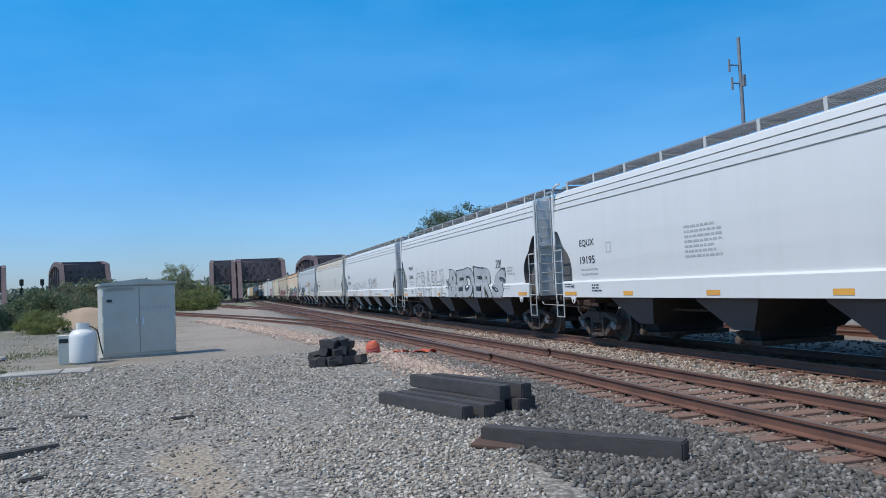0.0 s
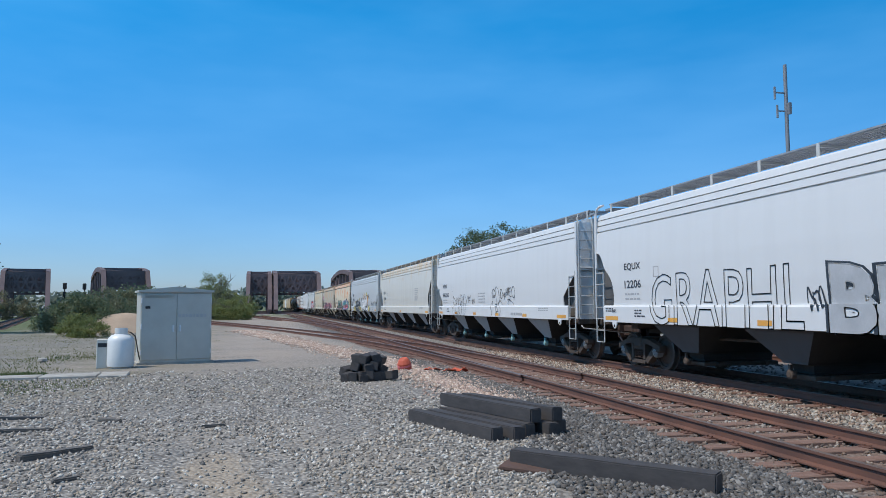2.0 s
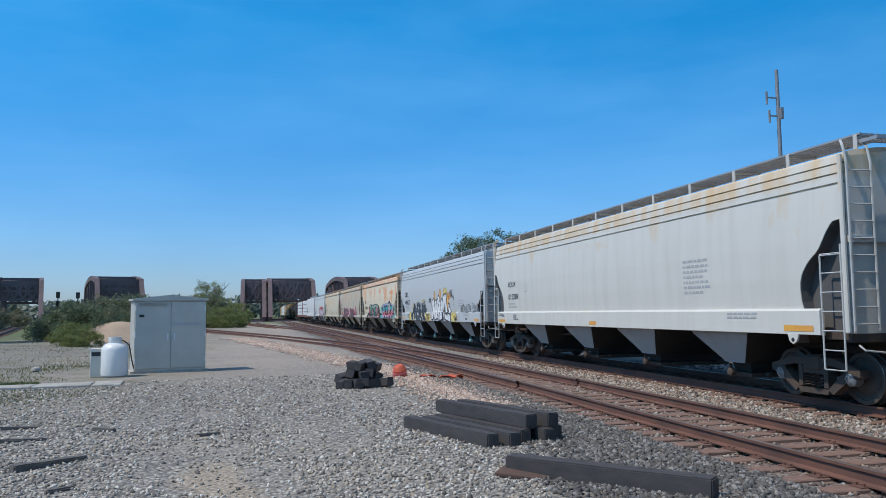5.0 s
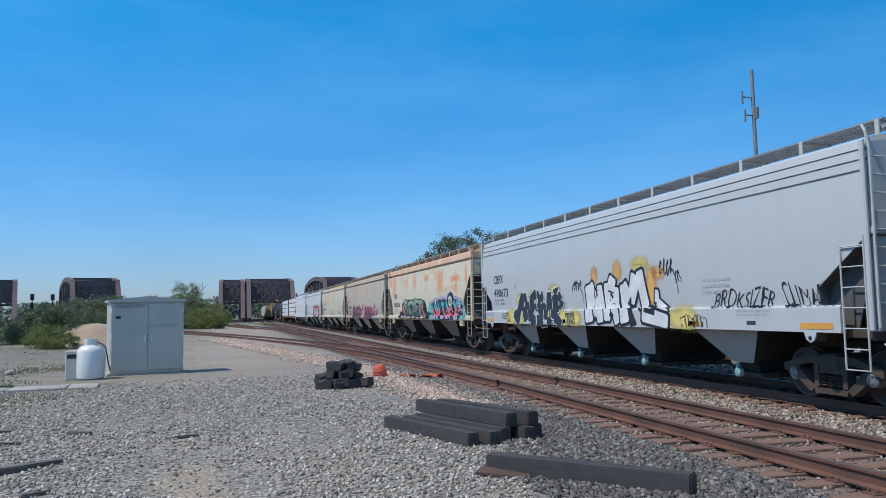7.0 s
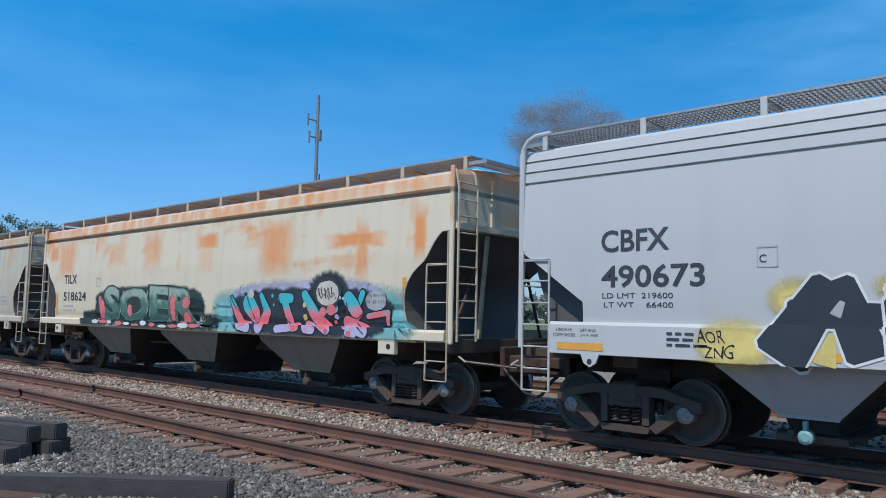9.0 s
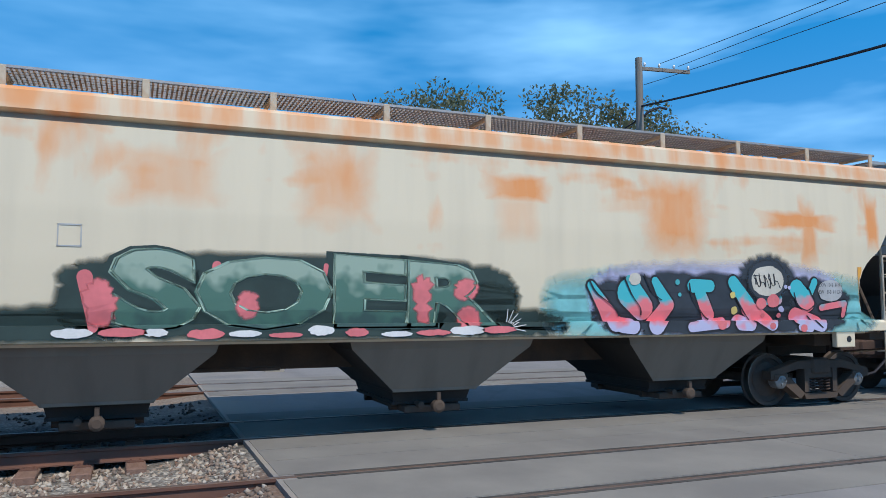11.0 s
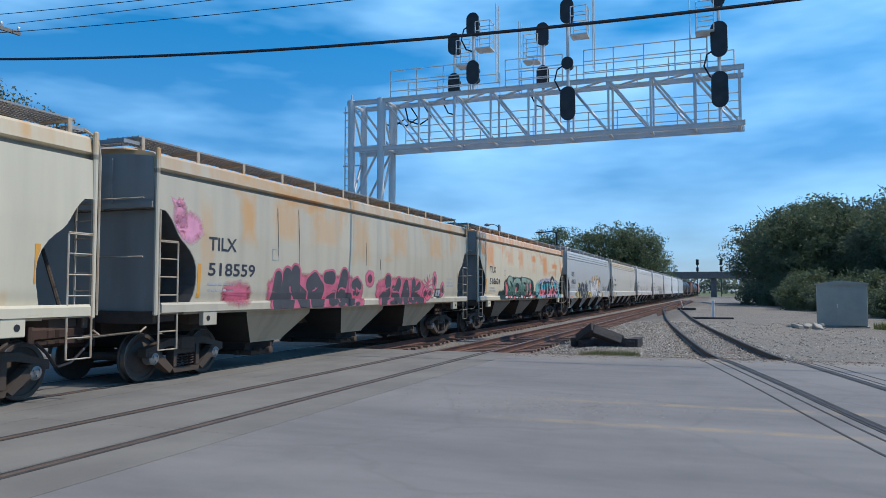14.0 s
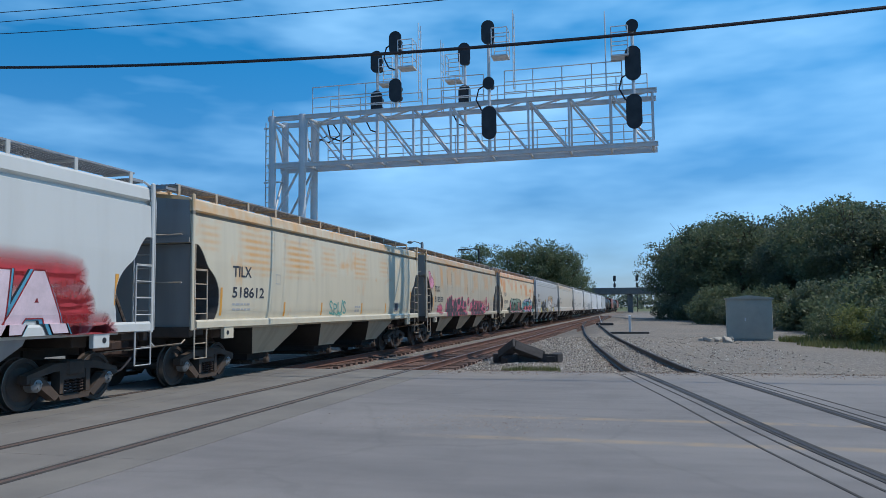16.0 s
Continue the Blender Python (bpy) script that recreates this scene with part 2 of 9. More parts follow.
def ground_material():
    """Gravel yard: grey stone, tan dirt lanes and grass that takes over away from the tracks."""
    m, n, l, b = shader("ground_gravel", 0.95)
    co = n.new("ShaderNodeTexCoord")
    vo = n.new("ShaderNodeTexVoronoi")
    vo.inputs["Scale"].default_value = 19.0
    l.new(co.outputs["Object"], vo.inputs["Vector"])
    bw = n.new("ShaderNodeSeparateColor")
    l.new(vo.outputs["Color"], bw.inputs["Color"])
    c = ramp(n, l, bw.outputs["Red"], 0.05, 0.95, (0.135, 0.123, 0.112), (0.47, 0.435, 0.39))
    edge = ramp(n, l, vo.outputs["Distance"], 0.25, 0.75, (0, 0, 0), (0.75,) * 3)
    c = mixc(n, l, edge, c, (0.09, 0.085, 0.08))
    sx = n.new("ShaderNodeSeparateXYZ")
    l.new(co.outputs["Object"], sx.inputs["Vector"])
    band_wob = noise_node(n, l, 0.9, 4.0)

    def band(a, b, lag, soft=0.5):
        """1 between x = a and x = b, for the ballast of a track."""
        pos = n.new("ShaderNodeMath")
        pos.operation = "MULTIPLY_ADD"
        pos.inputs[1].default_value, pos.inputs[2].default_value = 1.1, -0.55
        l.new(band_wob.outputs["Fac"], pos.inputs[0])
        tot = n.new("ShaderNodeMath")
        l.new(sx.outputs["X"], tot.inputs[0])
        l.new(pos.outputs["Value"], tot.inputs[1])
        cr = n.new("ShaderNodeMapRange")
        cr.inputs["From Min"].default_value, cr.inputs["From Max"].default_value = a - soft, a + soft
        if lag:
            back = n.new("ShaderNodeMapRange")
            back.inputs["From Min"].default_value, back.inputs["From Max"].default_value = 7.7, 11.0
            back.inputs["To Max"].default_value = -lag
            l.new(sx.outputs["Y"], back.inputs["Value"])
            moved = n.new("ShaderNodeMath")
            l.new(tot.outputs["Value"], moved.inputs[0])
            l.new(back.outputs["Result"], moved.inputs[1])
            l.new(moved.outputs["Value"], cr.inputs["Value"])
        else:
            l.new(tot.outputs["Value"], cr.inputs["Value"])
        dn = n.new("ShaderNodeMapRange")
        dn.inputs["From Min"].default_value, dn.inputs["From Max"].default_value = b + soft, b - soft
        l.new(tot.outputs["Value"], dn.inputs["Value"])
        mu = n.new("ShaderNodeMath")
        mu.operation = "MULTIPLY"
        l.new(cr.outputs["Result"], mu.inputs[0])
        l.new(dn.outputs["Result"], mu.inputs[1])
        return mu.outputs["Value"]

    dark = mixc(n, l, 0.62, c, (0.055, 0.052, 0.052))
    rusty = mixc(n, l, 0.7, c, (0.15, 0.085, 0.06))
    c = mixc(n, l, band(3.0, 5.7, 1.5, 0.4), c, dark)
    c = mixc(n, l, band(5.55, 8.0, 0, 0.3), c, rusty)
    # bed under the train: dark brown with its shade put into the colour
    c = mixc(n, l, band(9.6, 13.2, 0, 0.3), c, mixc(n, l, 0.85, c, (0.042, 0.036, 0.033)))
    c = mixc(n, l, band(13.2, 19.5, 0, 0.5), c, mixc(n, l, 0.75, c, (0.2, 0.15, 0.115)))
    dirt = noise_node(n, l, 0.16, 5.0)
    tracks_free = mixc(n, l, band(4.6, 19.5, 0), ramp(n, l, dirt.outputs["Fac"], 0.48, 0.64, (0, 0, 0), (0.6,) * 3), (0, 0, 0))
    c = mixc(n, l, tracks_free, c, (0.31, 0.27, 0.225))
    # worn tan lane of dust where vehicles cross the lot
    lane = n.new("ShaderNodeMapping")
    lane.vector_type = "TEXTURE"
    lane.inputs["Location"].default_value = (-0.3, 8.0, 0.0)
    lane.inputs["Rotation"].default_value = (0, 0, radians(10))
    lane.inputs["Scale"].default_value = (0.85, 3.4, 50.0)
    l.new(co.outputs["Object"], lane.inputs["Vector"])
    ln = n.new("ShaderNodeVectorMath")
    ln.operation = "LENGTH"
    l.new(lane.outputs["Vector"], ln.inputs[0])
    lw = n.new("ShaderNodeMath")
    lw.operation = "MULTIPLY_ADD"
    lw.inputs[1].default_value = 0.9
    l.new(band_wob.outputs["Fac"], lw.inputs[0])
    l.new(ln.outputs["Value"], lw.inputs[2])
    c = mixc(n, l, ramp(n, l, lw.outputs["Value"], 0.75, 1.4, (0.65,) * 3, (0, 0, 0)), c, (0.36, 0.29, 0.215))
    se = n.new("ShaderNodeSeparateXYZ")
    l.new(co.outputs["Object"], se.inputs["Vector"])
    wob = noise_node(n, l, 0.11, 6.0)

    def over(axis, a, z, flip=1.0, soft=22.0):
        mr = n.new("ShaderNodeMapRange")
        mr.inputs["From Min"].default_value, mr.inputs["From Max"].default_value = a, z
        l.new(se.outputs[axis], mr.inputs["Value"])
        return mr.outputs["Result"]

    def math2(op, a, d):
        x = n.new("ShaderNodeMath")
        x.operation = op
        for i, v in enumerate((a, d)):
            if isinstance(v, (int, float)):
                x.inputs[i].default_value = v
            else:
                l.new(v, x.inputs[i])
        return x.outputs["Value"]

    c = mixc(n, l, math2("MULTIPLY", over("Y", -19.0, -22.0), 0.4), c, (0.19, 0.17, 0.15))
    west = over("X", -4.0, -30.0)
    north = over("Y", 18.0, 40.0)
    far_n = over("Y", 70.0, 200.0)
    far_w = over("X", -12.0, -22.0)
    east = over("X", 19.0, 30.0)
    far_s = over("Y", -150.0, -420.0)
    g = math2("MAXIMUM", math2("MULTIPLY", west, north), math2("MAXIMUM", far_w, math2("MAXIMUM", east, math2("MAXIMUM", math2("MULTIPLY", far_n, 0.8), far_s))))
    g = math2("ADD", g, math2("MULTIPLY", math2("SUBTRACT", wob.outputs["Fac"], 0.5), 1.6))
    gf = ramp(n, l, g, 0.35, 0.75)
    gn = noise_node(n, l, 3.0, 8.0)
    grass = ramp(n, l, gn.outputs["Fac"], 0.3, 0.7, (0.055, 0.085, 0.03), (0.16, 0.17, 0.075))
    bare = math2("MULTIPLY", math2("MULTIPLY", over("Y", 19.0, 30.0), over("X", 4.6, 2.6)), over("X", -9.0, -5.0))
    wn3 = noise_node(n, l, 0.35, 7.0)
    c = mixc(n, l, math2("MULTIPLY", bare, ramp(n, l, wn3.outputs["Fac"], 0.3, 0.6, (0.25,) * 3, (0.8,) * 3)), c, (0.36, 0.3, 0.25))
    weedy = math2("MULTIPLY", over("X", -1.0, -3.5), over("Y", 12.0, 19.0))
    wn2 = noise_node(n, l, 0.8, 6.0)
    wf = math2("MULTIPLY", weedy, ramp(n, l, wn2.outputs["Fac"], 0.36, 0.6))
    c = mixc(n, l, math2("MULTIPLY", wf, 0.75), c, (0.18, 0.165, 0.115))
    c = mixc(n, l, gf, c, grass)
    l.new(c, b.inputs["Base Color"])
    bump(n, l, b, vo.outputs["Distance"], 0.9, -0.03)
    return m


def asphalt_material():
    m, n, l, b = shader("road_asphalt", 0.88)
    fine = noise_node(n, l, 90.0, 6.0)
    mid = noise_node(n, l, 1.1, 6.0, (0.5, 1.6, 1.0))
    big = noise_node(n, l, 0.22, 5.0, (0.5, 1.6, 1.0))
    c = ramp(n, l, mid.outputs["Fac"], 0.3, 0.72, (0.168, 0.161, 0.163), (0.232, 0.221, 0.221))
    c = mixc(n, l, ramp(n, l, big.outputs["Fac"], 0.45, 0.62, (0, 0, 0), (0.6,) * 3), c, (0.292, 0.278, 0.272))
    stain = noise_node(n, l, 0.45, 7.0, (1.5, 0.6, 1.0), 0.7)
    c = mixc(n, l, ramp(n, l, stain.outputs["Fac"], 0.52, 0.72, (0, 0, 0), (0.38,) * 3), c, (0.125, 0.118, 0.118))
    c = mixc(n, l, ramp(n, l, fine.outputs["Fac"], 0.35, 0.7, (0.4,) * 3, (0, 0, 0)), c, (0.12, 0.12, 0.125))
    vo = n.new("ShaderNodeTexVoronoi")
    vo.feature = "DISTANCE_TO_EDGE"
    vo.inputs["Scale"].default_value = 0.34
    co = n.new("ShaderNodeTexCoord")
    wp = noise_node(n, l, 1.5, 5.0)
    va = n.new("ShaderNodeMixRGB")
    va.inputs["Fac"].default_value = 0.35
    l.new(co.outputs["Object"], va.inputs["Color1"])
    l.new(wp.outputs["Color"], va.inputs["Color2"])
    l.new(va.outputs["Color"], vo.inputs["Vector"])
    crack = ramp(n, l, vo.outputs["Distance"], 0.004, 0.012, (0.16,) * 3, (0, 0, 0))
    c = mixc(n, l, crack, c, (0.1, 0.1, 0.1))
    # two worn ochre centre lines and tan dust blown in from the verges
    se = n.new("ShaderNodeSeparateXYZ")
    l.new(co.outputs["Object"], se.inputs["Vector"])

    def strip(sock, mid, half, soft):
        d = n.new("ShaderNodeMath")
        d.operation = "SUBTRACT"
        d.inputs[1].default_value = mid
        l.new(sock, d.inputs[0])
        a = n.new("ShaderNodeMath")
        a.operation = "ABSOLUTE"
        l.new(d.outputs["Value"], a.inputs[0])
        r = n.new("ShaderNodeMapRange")
        r.inputs["From Min"].default_value, r.inputs["From Max"].default_value = half + soft, half
        l.new(a.outputs["Value"], r.inputs["Value"])
        return r.outputs["Result"]

    west = n.new("ShaderNodeMapRange")
    west.inputs["From Min"].default_value, west.inputs["From Max"].default_value = 3.2, 1.6
    l.new(se.outputs["X"], west.inputs["Value"])
    worn = noise_node(n, l, 2.2, 6.0)
    for y in (-11.45, -9.6):
        f = mixc(n, l, strip(se.outputs["Y"], y, 0.06, 0.12), (0, 0, 0), ramp(n, l, worn.outputs["Fac"], 0.34, 0.62, (0, 0, 0), (0.7,) * 3))
        f = mixc(n, l, west.outputs["Result"], (0, 0, 0), f)
        c = mixc(n, l, f, c, (0.36, 0.275, 0.18))
    dust = noise_node(n, l, 0.5, 6.0)
    for y, half in ((-19.6, 0.25), (-1.3, 0.2)):
        f = mixc(n, l, strip(se.outputs["Y"], y, half, 2.2), (0, 0, 0), ramp(n, l, dust.outputs["Fac"], 0.36, 0.6, (0, 0, 0), (0.8,) * 3))
        c = mixc(n, l, f, c, (0.30, 0.26, 0.215))
    l.new(c, b.inputs["Base Color"])
    bump(n, l, b, fine.outputs["Fac"], 0.35, 0.006)
    return m


GROUND = ground_material()
ASPHALT = asphalt_material()
CONCRETE = plain("crossing_concrete", (0.215, 0.205, 0.19), (0.16, 0.152, 0.145), 0.9, 0, 60, 0.7, 0.25)
SLABC = plain("old_concrete", (0.45, 0.43, 0.39), (0.3, 0.28, 0.25), 0.9, 0, 40, 2.5, 0.4)
RUBBER = plain("flangeway_rubber", (0.035, 0.033, 0.032), (0.07, 0.065, 0.06), 0.85, 0, 50, 2)
RAIL = plain("rusty_rail", (0.185, 0.088, 0.062), (0.12, 0.062, 0.048), 0.75, 0.2, 60, 1.2, 0.2)
RAIL_DARK = plain("dull_dark_rail", (0.085, 0.07, 0.065), (0.06, 0.05, 0.048), 0.6, 0.4, 60, 1.5, 0.15)
RAILTOP = plain("worn_rail_head", (0.24, 0.165, 0.13), (0.18, 0.13, 0.11), 0.45, 0.6, 60, 1.5, 0.1)
TIE = plain("weathered_tie", (0.17, 0.098, 0.075), (0.25, 0.155, 0.12), 0.92, 0, 30, 1.5, 0.6, 0.01, (1, 6, 6))
CREOSOTE = plain("creosoted_timber", (0.042, 0.039, 0.041), (0.066, 0.06, 0.06), 0.8, 0, 16, 3, 0.25, 0.006, (1, 3, 3))
BALLAST = stones("light_gravel", [(0.46, 0.41, 0.355), (0.30, 0.27, 0.24), (0.57, 0.525, 0.47), (0.20, 0.18, 0.16), (0.41, 0.34, 0.265), (0.68, 0.64, 0.585), (0.12, 0.112, 0.105), (0.36, 0.335, 0.30)])
BALLAST_PINK = stones("pink_tan_ballast", [(0.62, 0.45, 0.37), (0.50, 0.36, 0.29), (0.74, 0.62, 0.53), (0.42, 0.29, 0.23), (0.56, 0.42, 0.33), (0.34, 0.26, 0.22)])
BALLAST_DARK = stones("dark_trap_ballast", [(0.085, 0.083, 0.084), (0.125, 0.12, 0.118), (0.06, 0.06, 0.06), (0.17, 0.162, 0.155), (0.1, 0.085, 0.075), (0.27, 0.26, 0.25)])
BALLAST_MID = stones("grey_brown_ballast", [(0.37, 0.29, 0.235), (0.26, 0.2, 0.165), (0.455, 0.385, 0.315), (0.19, 0.142, 0.117), (0.33, 0.225, 0.165), (0.52, 0.46, 0.40), (0.14, 0.1, 0.083)])
# dark brown stone, darkened further to hold the shade under the train
BALLAST_SHADE = stones("shaded_ballast", [(0.06, 0.046, 0.04), (0.045, 0.036, 0.032), (0.08, 0.06, 0.05), (0.035, 0.029, 0.027), (0.1, 0.078, 0.065)])
BALLAST_RUST = stones("rust_dusted_ballast", [(0.22, 0.16, 0.125), (0.16, 0.12, 0.1), (0.32, 0.26, 0.215), (0.11, 0.08, 0.068), (0.4, 0.35, 0.31), (0.2, 0.135, 0.1)])
ORANGE = plain("orange_plastic", (0.62, 0.12, 0.06), (0.5, 0.09, 0.05), 0.6, 0, 40, 3, 0.1)
WHITE_TANK = plain("white_tank_enamel", (0.78, 0.78, 0.77), (0.7, 0.7, 0.69), 0.35, 0, 60, 2, 0.03)
GALV = plain("galvanised_steel", (0.74, 0.75, 0.77), (0.64, 0.66, 0.68), 0.5, 0.15, 70, 1.6, 0.05)
STEELPOLE = plain("weathered_steel_pole", (0.20, 0.215, 0.24), (0.26, 0.27, 0.29), 0.6, 0.2, 30, 2.0, 0.08)
HUT = plain("hut_dark_paint", (0.44, 0.43, 0.37), (0.37, 0.365, 0.32), 0.6, 0.1, 50, 1.4, 0.06)
CABINET = plain("cabinet_grey_paint", (0.54, 0.53, 0.485), (0.47, 0.46, 0.42), 0.55, 0.1, 50, 1.4, 0.06)
BLACK = plain("signal_black", (0.02, 0.022, 0.027), (0.035, 0.038, 0.045), 0.55, 0, 60, 3, 0.05)
BRIDGE = plain("rusted_bridge_steel", (0.165, 0.12, 0.125), (0.125, 0.095, 0.1), 0.85, 0.1, 12, 0.35, 0.15)
CABLE = plain("cable_black", (0.012, 0.012, 0.02), (0.02, 0.02, 0.03), 0.6, 0, 30, 2)
WOODPOLE = plain("grey_pole_wood", (0.26, 0.24, 0.22), (0.19, 0.17, 0.155), 0.9, 0, 18, 1, 0.3, 0.01, (6, 6, 0.6))
BARK = plain("bark", (0.12, 0.095, 0.075), (0.08, 0.065, 0.05), 0.95, 0, 20, 3, 0.6, 0.02, (4, 4, 0.7))
TWIG = plain("bare_twigs", (0.25, 0.20, 0.17), (0.19, 0.15, 0.125), 0.95, 0, 20, 3)
LEAF = leaves("leaf_green", (0.105, 0.145, 0.085), (0.15, 0.19, 0.105), (0.125, 0.165, 0.092))
LEAF_OLIVE = leaves("leaf_olive", (0.13, 0.145, 0.085), (0.2, 0.21, 0.125), (0.155, 0.17, 0.1))
LEAF_DRY = leaves("leaf_dry", (0.17, 0.155, 0.10), (0.26, 0.235, 0.15), (0.15, 0.17, 0.09))
LEAF_DARK = leaves("leaf_dark", (0.10, 0.135, 0.095), (0.14, 0.175, 0.115), (0.12, 0.155, 0.10))
LEAF_LIGHT = leaves("leaf_spring", (0.16, 0.19, 0.07), (0.23, 0.25, 0.09), (0.18, 0.22, 0.08))
BUDS = leaves("bud_brown", (0.30, 0.25, 0.22), (0.38, 0.32, 0.28), (0.34, 0.28, 0.245))
# greyed and paled so that the colour carries the distance haze
LEAF_HAZE = leaves("leaf_far_haze", (0.15, 0.185, 0.15), (0.19, 0.225, 0.18), (0.17, 0.205, 0.165))
GRASS = leaves("grass_blades", (0.12, 0.14, 0.05), (0.2, 0.2, 0.09), (0.09, 0.13, 0.045))

CAR_WHITE = paint("car_white", (0.665, 0.665, 0.665), streak=0.08)
CAR_DULL = paint("car_dull_white", (0.585, 0.6, 0.585), streak=0.15, seed=9.0)
CAR_GREYWHITE = paint("car_grey_white", (0.50, 0.515, 0.525), streak=0.14, seed=3.0)
CAR_CREAM = paint("car_cream", (0.62, 0.60, 0.55), rust=(0.62, 0.44, 0.24), rust_amount=0.05, streak=0.2, seed=5.0, eave_rust=0.8)
CAR_RUST_A = paint("car_beige_rusted", (0.70, 0.61, 0.46), rust=(0.74, 0.30, 0.10), rust_amount=0.085, streak=0.2, seed=1.0, eave_rust=0.75,
                   spots=((-0.95, 3.22, 0.42, 0.16, 1.0), (-0.95, 2.8, 0.3, 0.3, 0.35), (-3.5, 2.98, 0.5, 0.5, 0.85), (-3.3, 3.1, 0.9, 0.12, 0.4), (-5.9, 2.98, 0.72, 0.13, 0.95), (-6.15, 2.8, 0.16, 0.45, 0.8), (-5.9, 2.6, 0.6, 0.12, 0.4), (-7.55, 2.98, 0.13, 0.42, 1.0),
                          (1.5, 3.1, 0.45, 0.45, 0.6), (3.4, 3.1, 0.5, 0.3, 0.5), (6.6, 3.1, 0.55, 0.5, 0.75), (7.5, 3.3, 0.3, 0.25, 0.8)))
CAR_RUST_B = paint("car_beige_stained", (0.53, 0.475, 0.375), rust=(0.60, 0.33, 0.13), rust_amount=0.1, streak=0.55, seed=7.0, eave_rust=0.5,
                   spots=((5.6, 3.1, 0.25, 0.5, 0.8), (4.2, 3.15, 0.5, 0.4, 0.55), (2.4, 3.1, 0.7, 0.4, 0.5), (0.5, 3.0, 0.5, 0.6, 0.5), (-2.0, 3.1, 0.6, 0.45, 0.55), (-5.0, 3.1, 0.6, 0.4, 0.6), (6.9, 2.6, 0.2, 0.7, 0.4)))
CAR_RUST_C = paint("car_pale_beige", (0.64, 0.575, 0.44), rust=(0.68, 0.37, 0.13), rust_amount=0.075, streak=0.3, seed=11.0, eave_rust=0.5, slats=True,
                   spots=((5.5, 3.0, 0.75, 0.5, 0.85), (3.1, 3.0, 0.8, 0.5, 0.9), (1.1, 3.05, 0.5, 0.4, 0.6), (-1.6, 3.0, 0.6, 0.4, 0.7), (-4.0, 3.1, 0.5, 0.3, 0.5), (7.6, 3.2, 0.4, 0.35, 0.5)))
CAR_TAN = paint("car_tan", (0.55, 0.40, 0.22), rust=(0.42, 0.22, 0.09), rust_amount=0.06, streak=0.4, seed=13.0)
CAR_RED = paint("car_oxide_red", (0.28, 0.08, 0.055), streak=0.3, seed=17.0)
CAR_TANK = paint("car_tank_black", (0.03, 0.03, 0.033), dirt=(0.1, 0.09, 0.08), streak=0.4, seed=19.0)
UNDER_GREY = paint("hopper_grey", (0.36, 0.36, 0.36), dirt=(0.2, 0.19, 0.18), streak=0.6, rough=0.7, seed=2.0)
UNDER_DARK = paint("hopper_dark_grey", (0.085, 0.085, 0.09), dirt=(0.06, 0.055, 0.05), streak=0.6, rough=0.75, seed=6.0)
# beige raised in tone to hold the light bounced off the road
UNDER_BOUNCE = paint("hopper_beige_bounce", (0.50, 0.40, 0.28), dirt=(0.26, 0.19, 0.13), streak=0.7, rough=0.7, seed=8.0)
UNDER_TAN = paint("hopper_beige", (0.22, 0.185, 0.15), dirt=(0.14, 0.11, 0.085), streak=0.7, rough=0.7, seed=4.0)
SLOPE = plain("slope_sheet_shaded", (0.085, 0.085, 0.088), (0.12, 0.115, 0.11), 0.8, 0, 20, 1.2, 0.1)
HOPPER_SHADE = plain("hopper_shade", (0.022, 0.021, 0.021), (0.036, 0.033, 0.031), 0.9, 0, 20, 1.2, 0.1)
TRUCK = plain("truck_cast_steel", (0.06, 0.046, 0.039), (0.095, 0.066, 0.05), 0.9, 0.0, 30, 2.0, 0.3)
WHEEL = plain("wheel_steel", (0.07, 0.056, 0.05), (0.11, 0.08, 0.064), 0.85, 0.0, 30, 2.0, 0.15)
TREAD = plain("wheel_tread_bright", (0.3, 0.28, 0.26), (0.22, 0.2, 0.18), 0.35, 0.9, 30, 2.0, 0.1)
CAP = plain("bearing_cap", (0.30, 0.31, 0.32), (0.2, 0.2, 0.2), 0.55, 0.5, 40, 5.0, 0.1)
TEAL = plain("teal_cap", (0.12, 0.33, 0.35), (0.25, 0.4, 0.4), 0.5, 0, 40, 5.0, 0.1)
COUPLER = plain("rusty_coupler", (0.085, 0.05, 0.04), (0.055, 0.038, 0.034), 0.85, 0.2, 30, 3.0, 0.3)
# end paint with dirt and rust, darkened for the shade on northern ends
END_SHADE = paint("car_end_shade", (0.33, 0.315, 0.3), dirt=(0.2, 0.185, 0.17), rust=(0.26, 0.16, 0.11), rust_amount=0.05, streak=0.8, seed=23.0)
GRATE = plain("walkway_grating", (0.30, 0.315, 0.34), (0.38, 0.395, 0.42), 0.6, 0.4, 30, 3.0, 0.1)
GRAB = plain("ladder_white", (0.52, 0.53, 0.53), (0.42, 0.42, 0.40), 0.5, 0.0, 30, 3.0, 0.1)
GRAB_OLD = plain("ladder_worn", (0.52, 0.48, 0.40), (0.40, 0.28, 0.18), 0.6, 0.0, 30, 4.0, 0.1)
INK = plain("stencil_black", (0.035, 0.04, 0.055), (0.06, 0.065, 0.08), 0.6, 0, 40, 2.0, 0.05)
FAINT = plain("stencil_faded", (0.40, 0.41, 0.42), (0.46, 0.46, 0.47), 0.6, 0, 40, 2.0, 0.05)
REFLEX = plain("reflector_orange", (0.80, 0.40, 0.06), (0.72, 0.34, 0.08), 0.4, 0, 40, 2.0, 0.05)
SPRAY, MIST = {}, {}
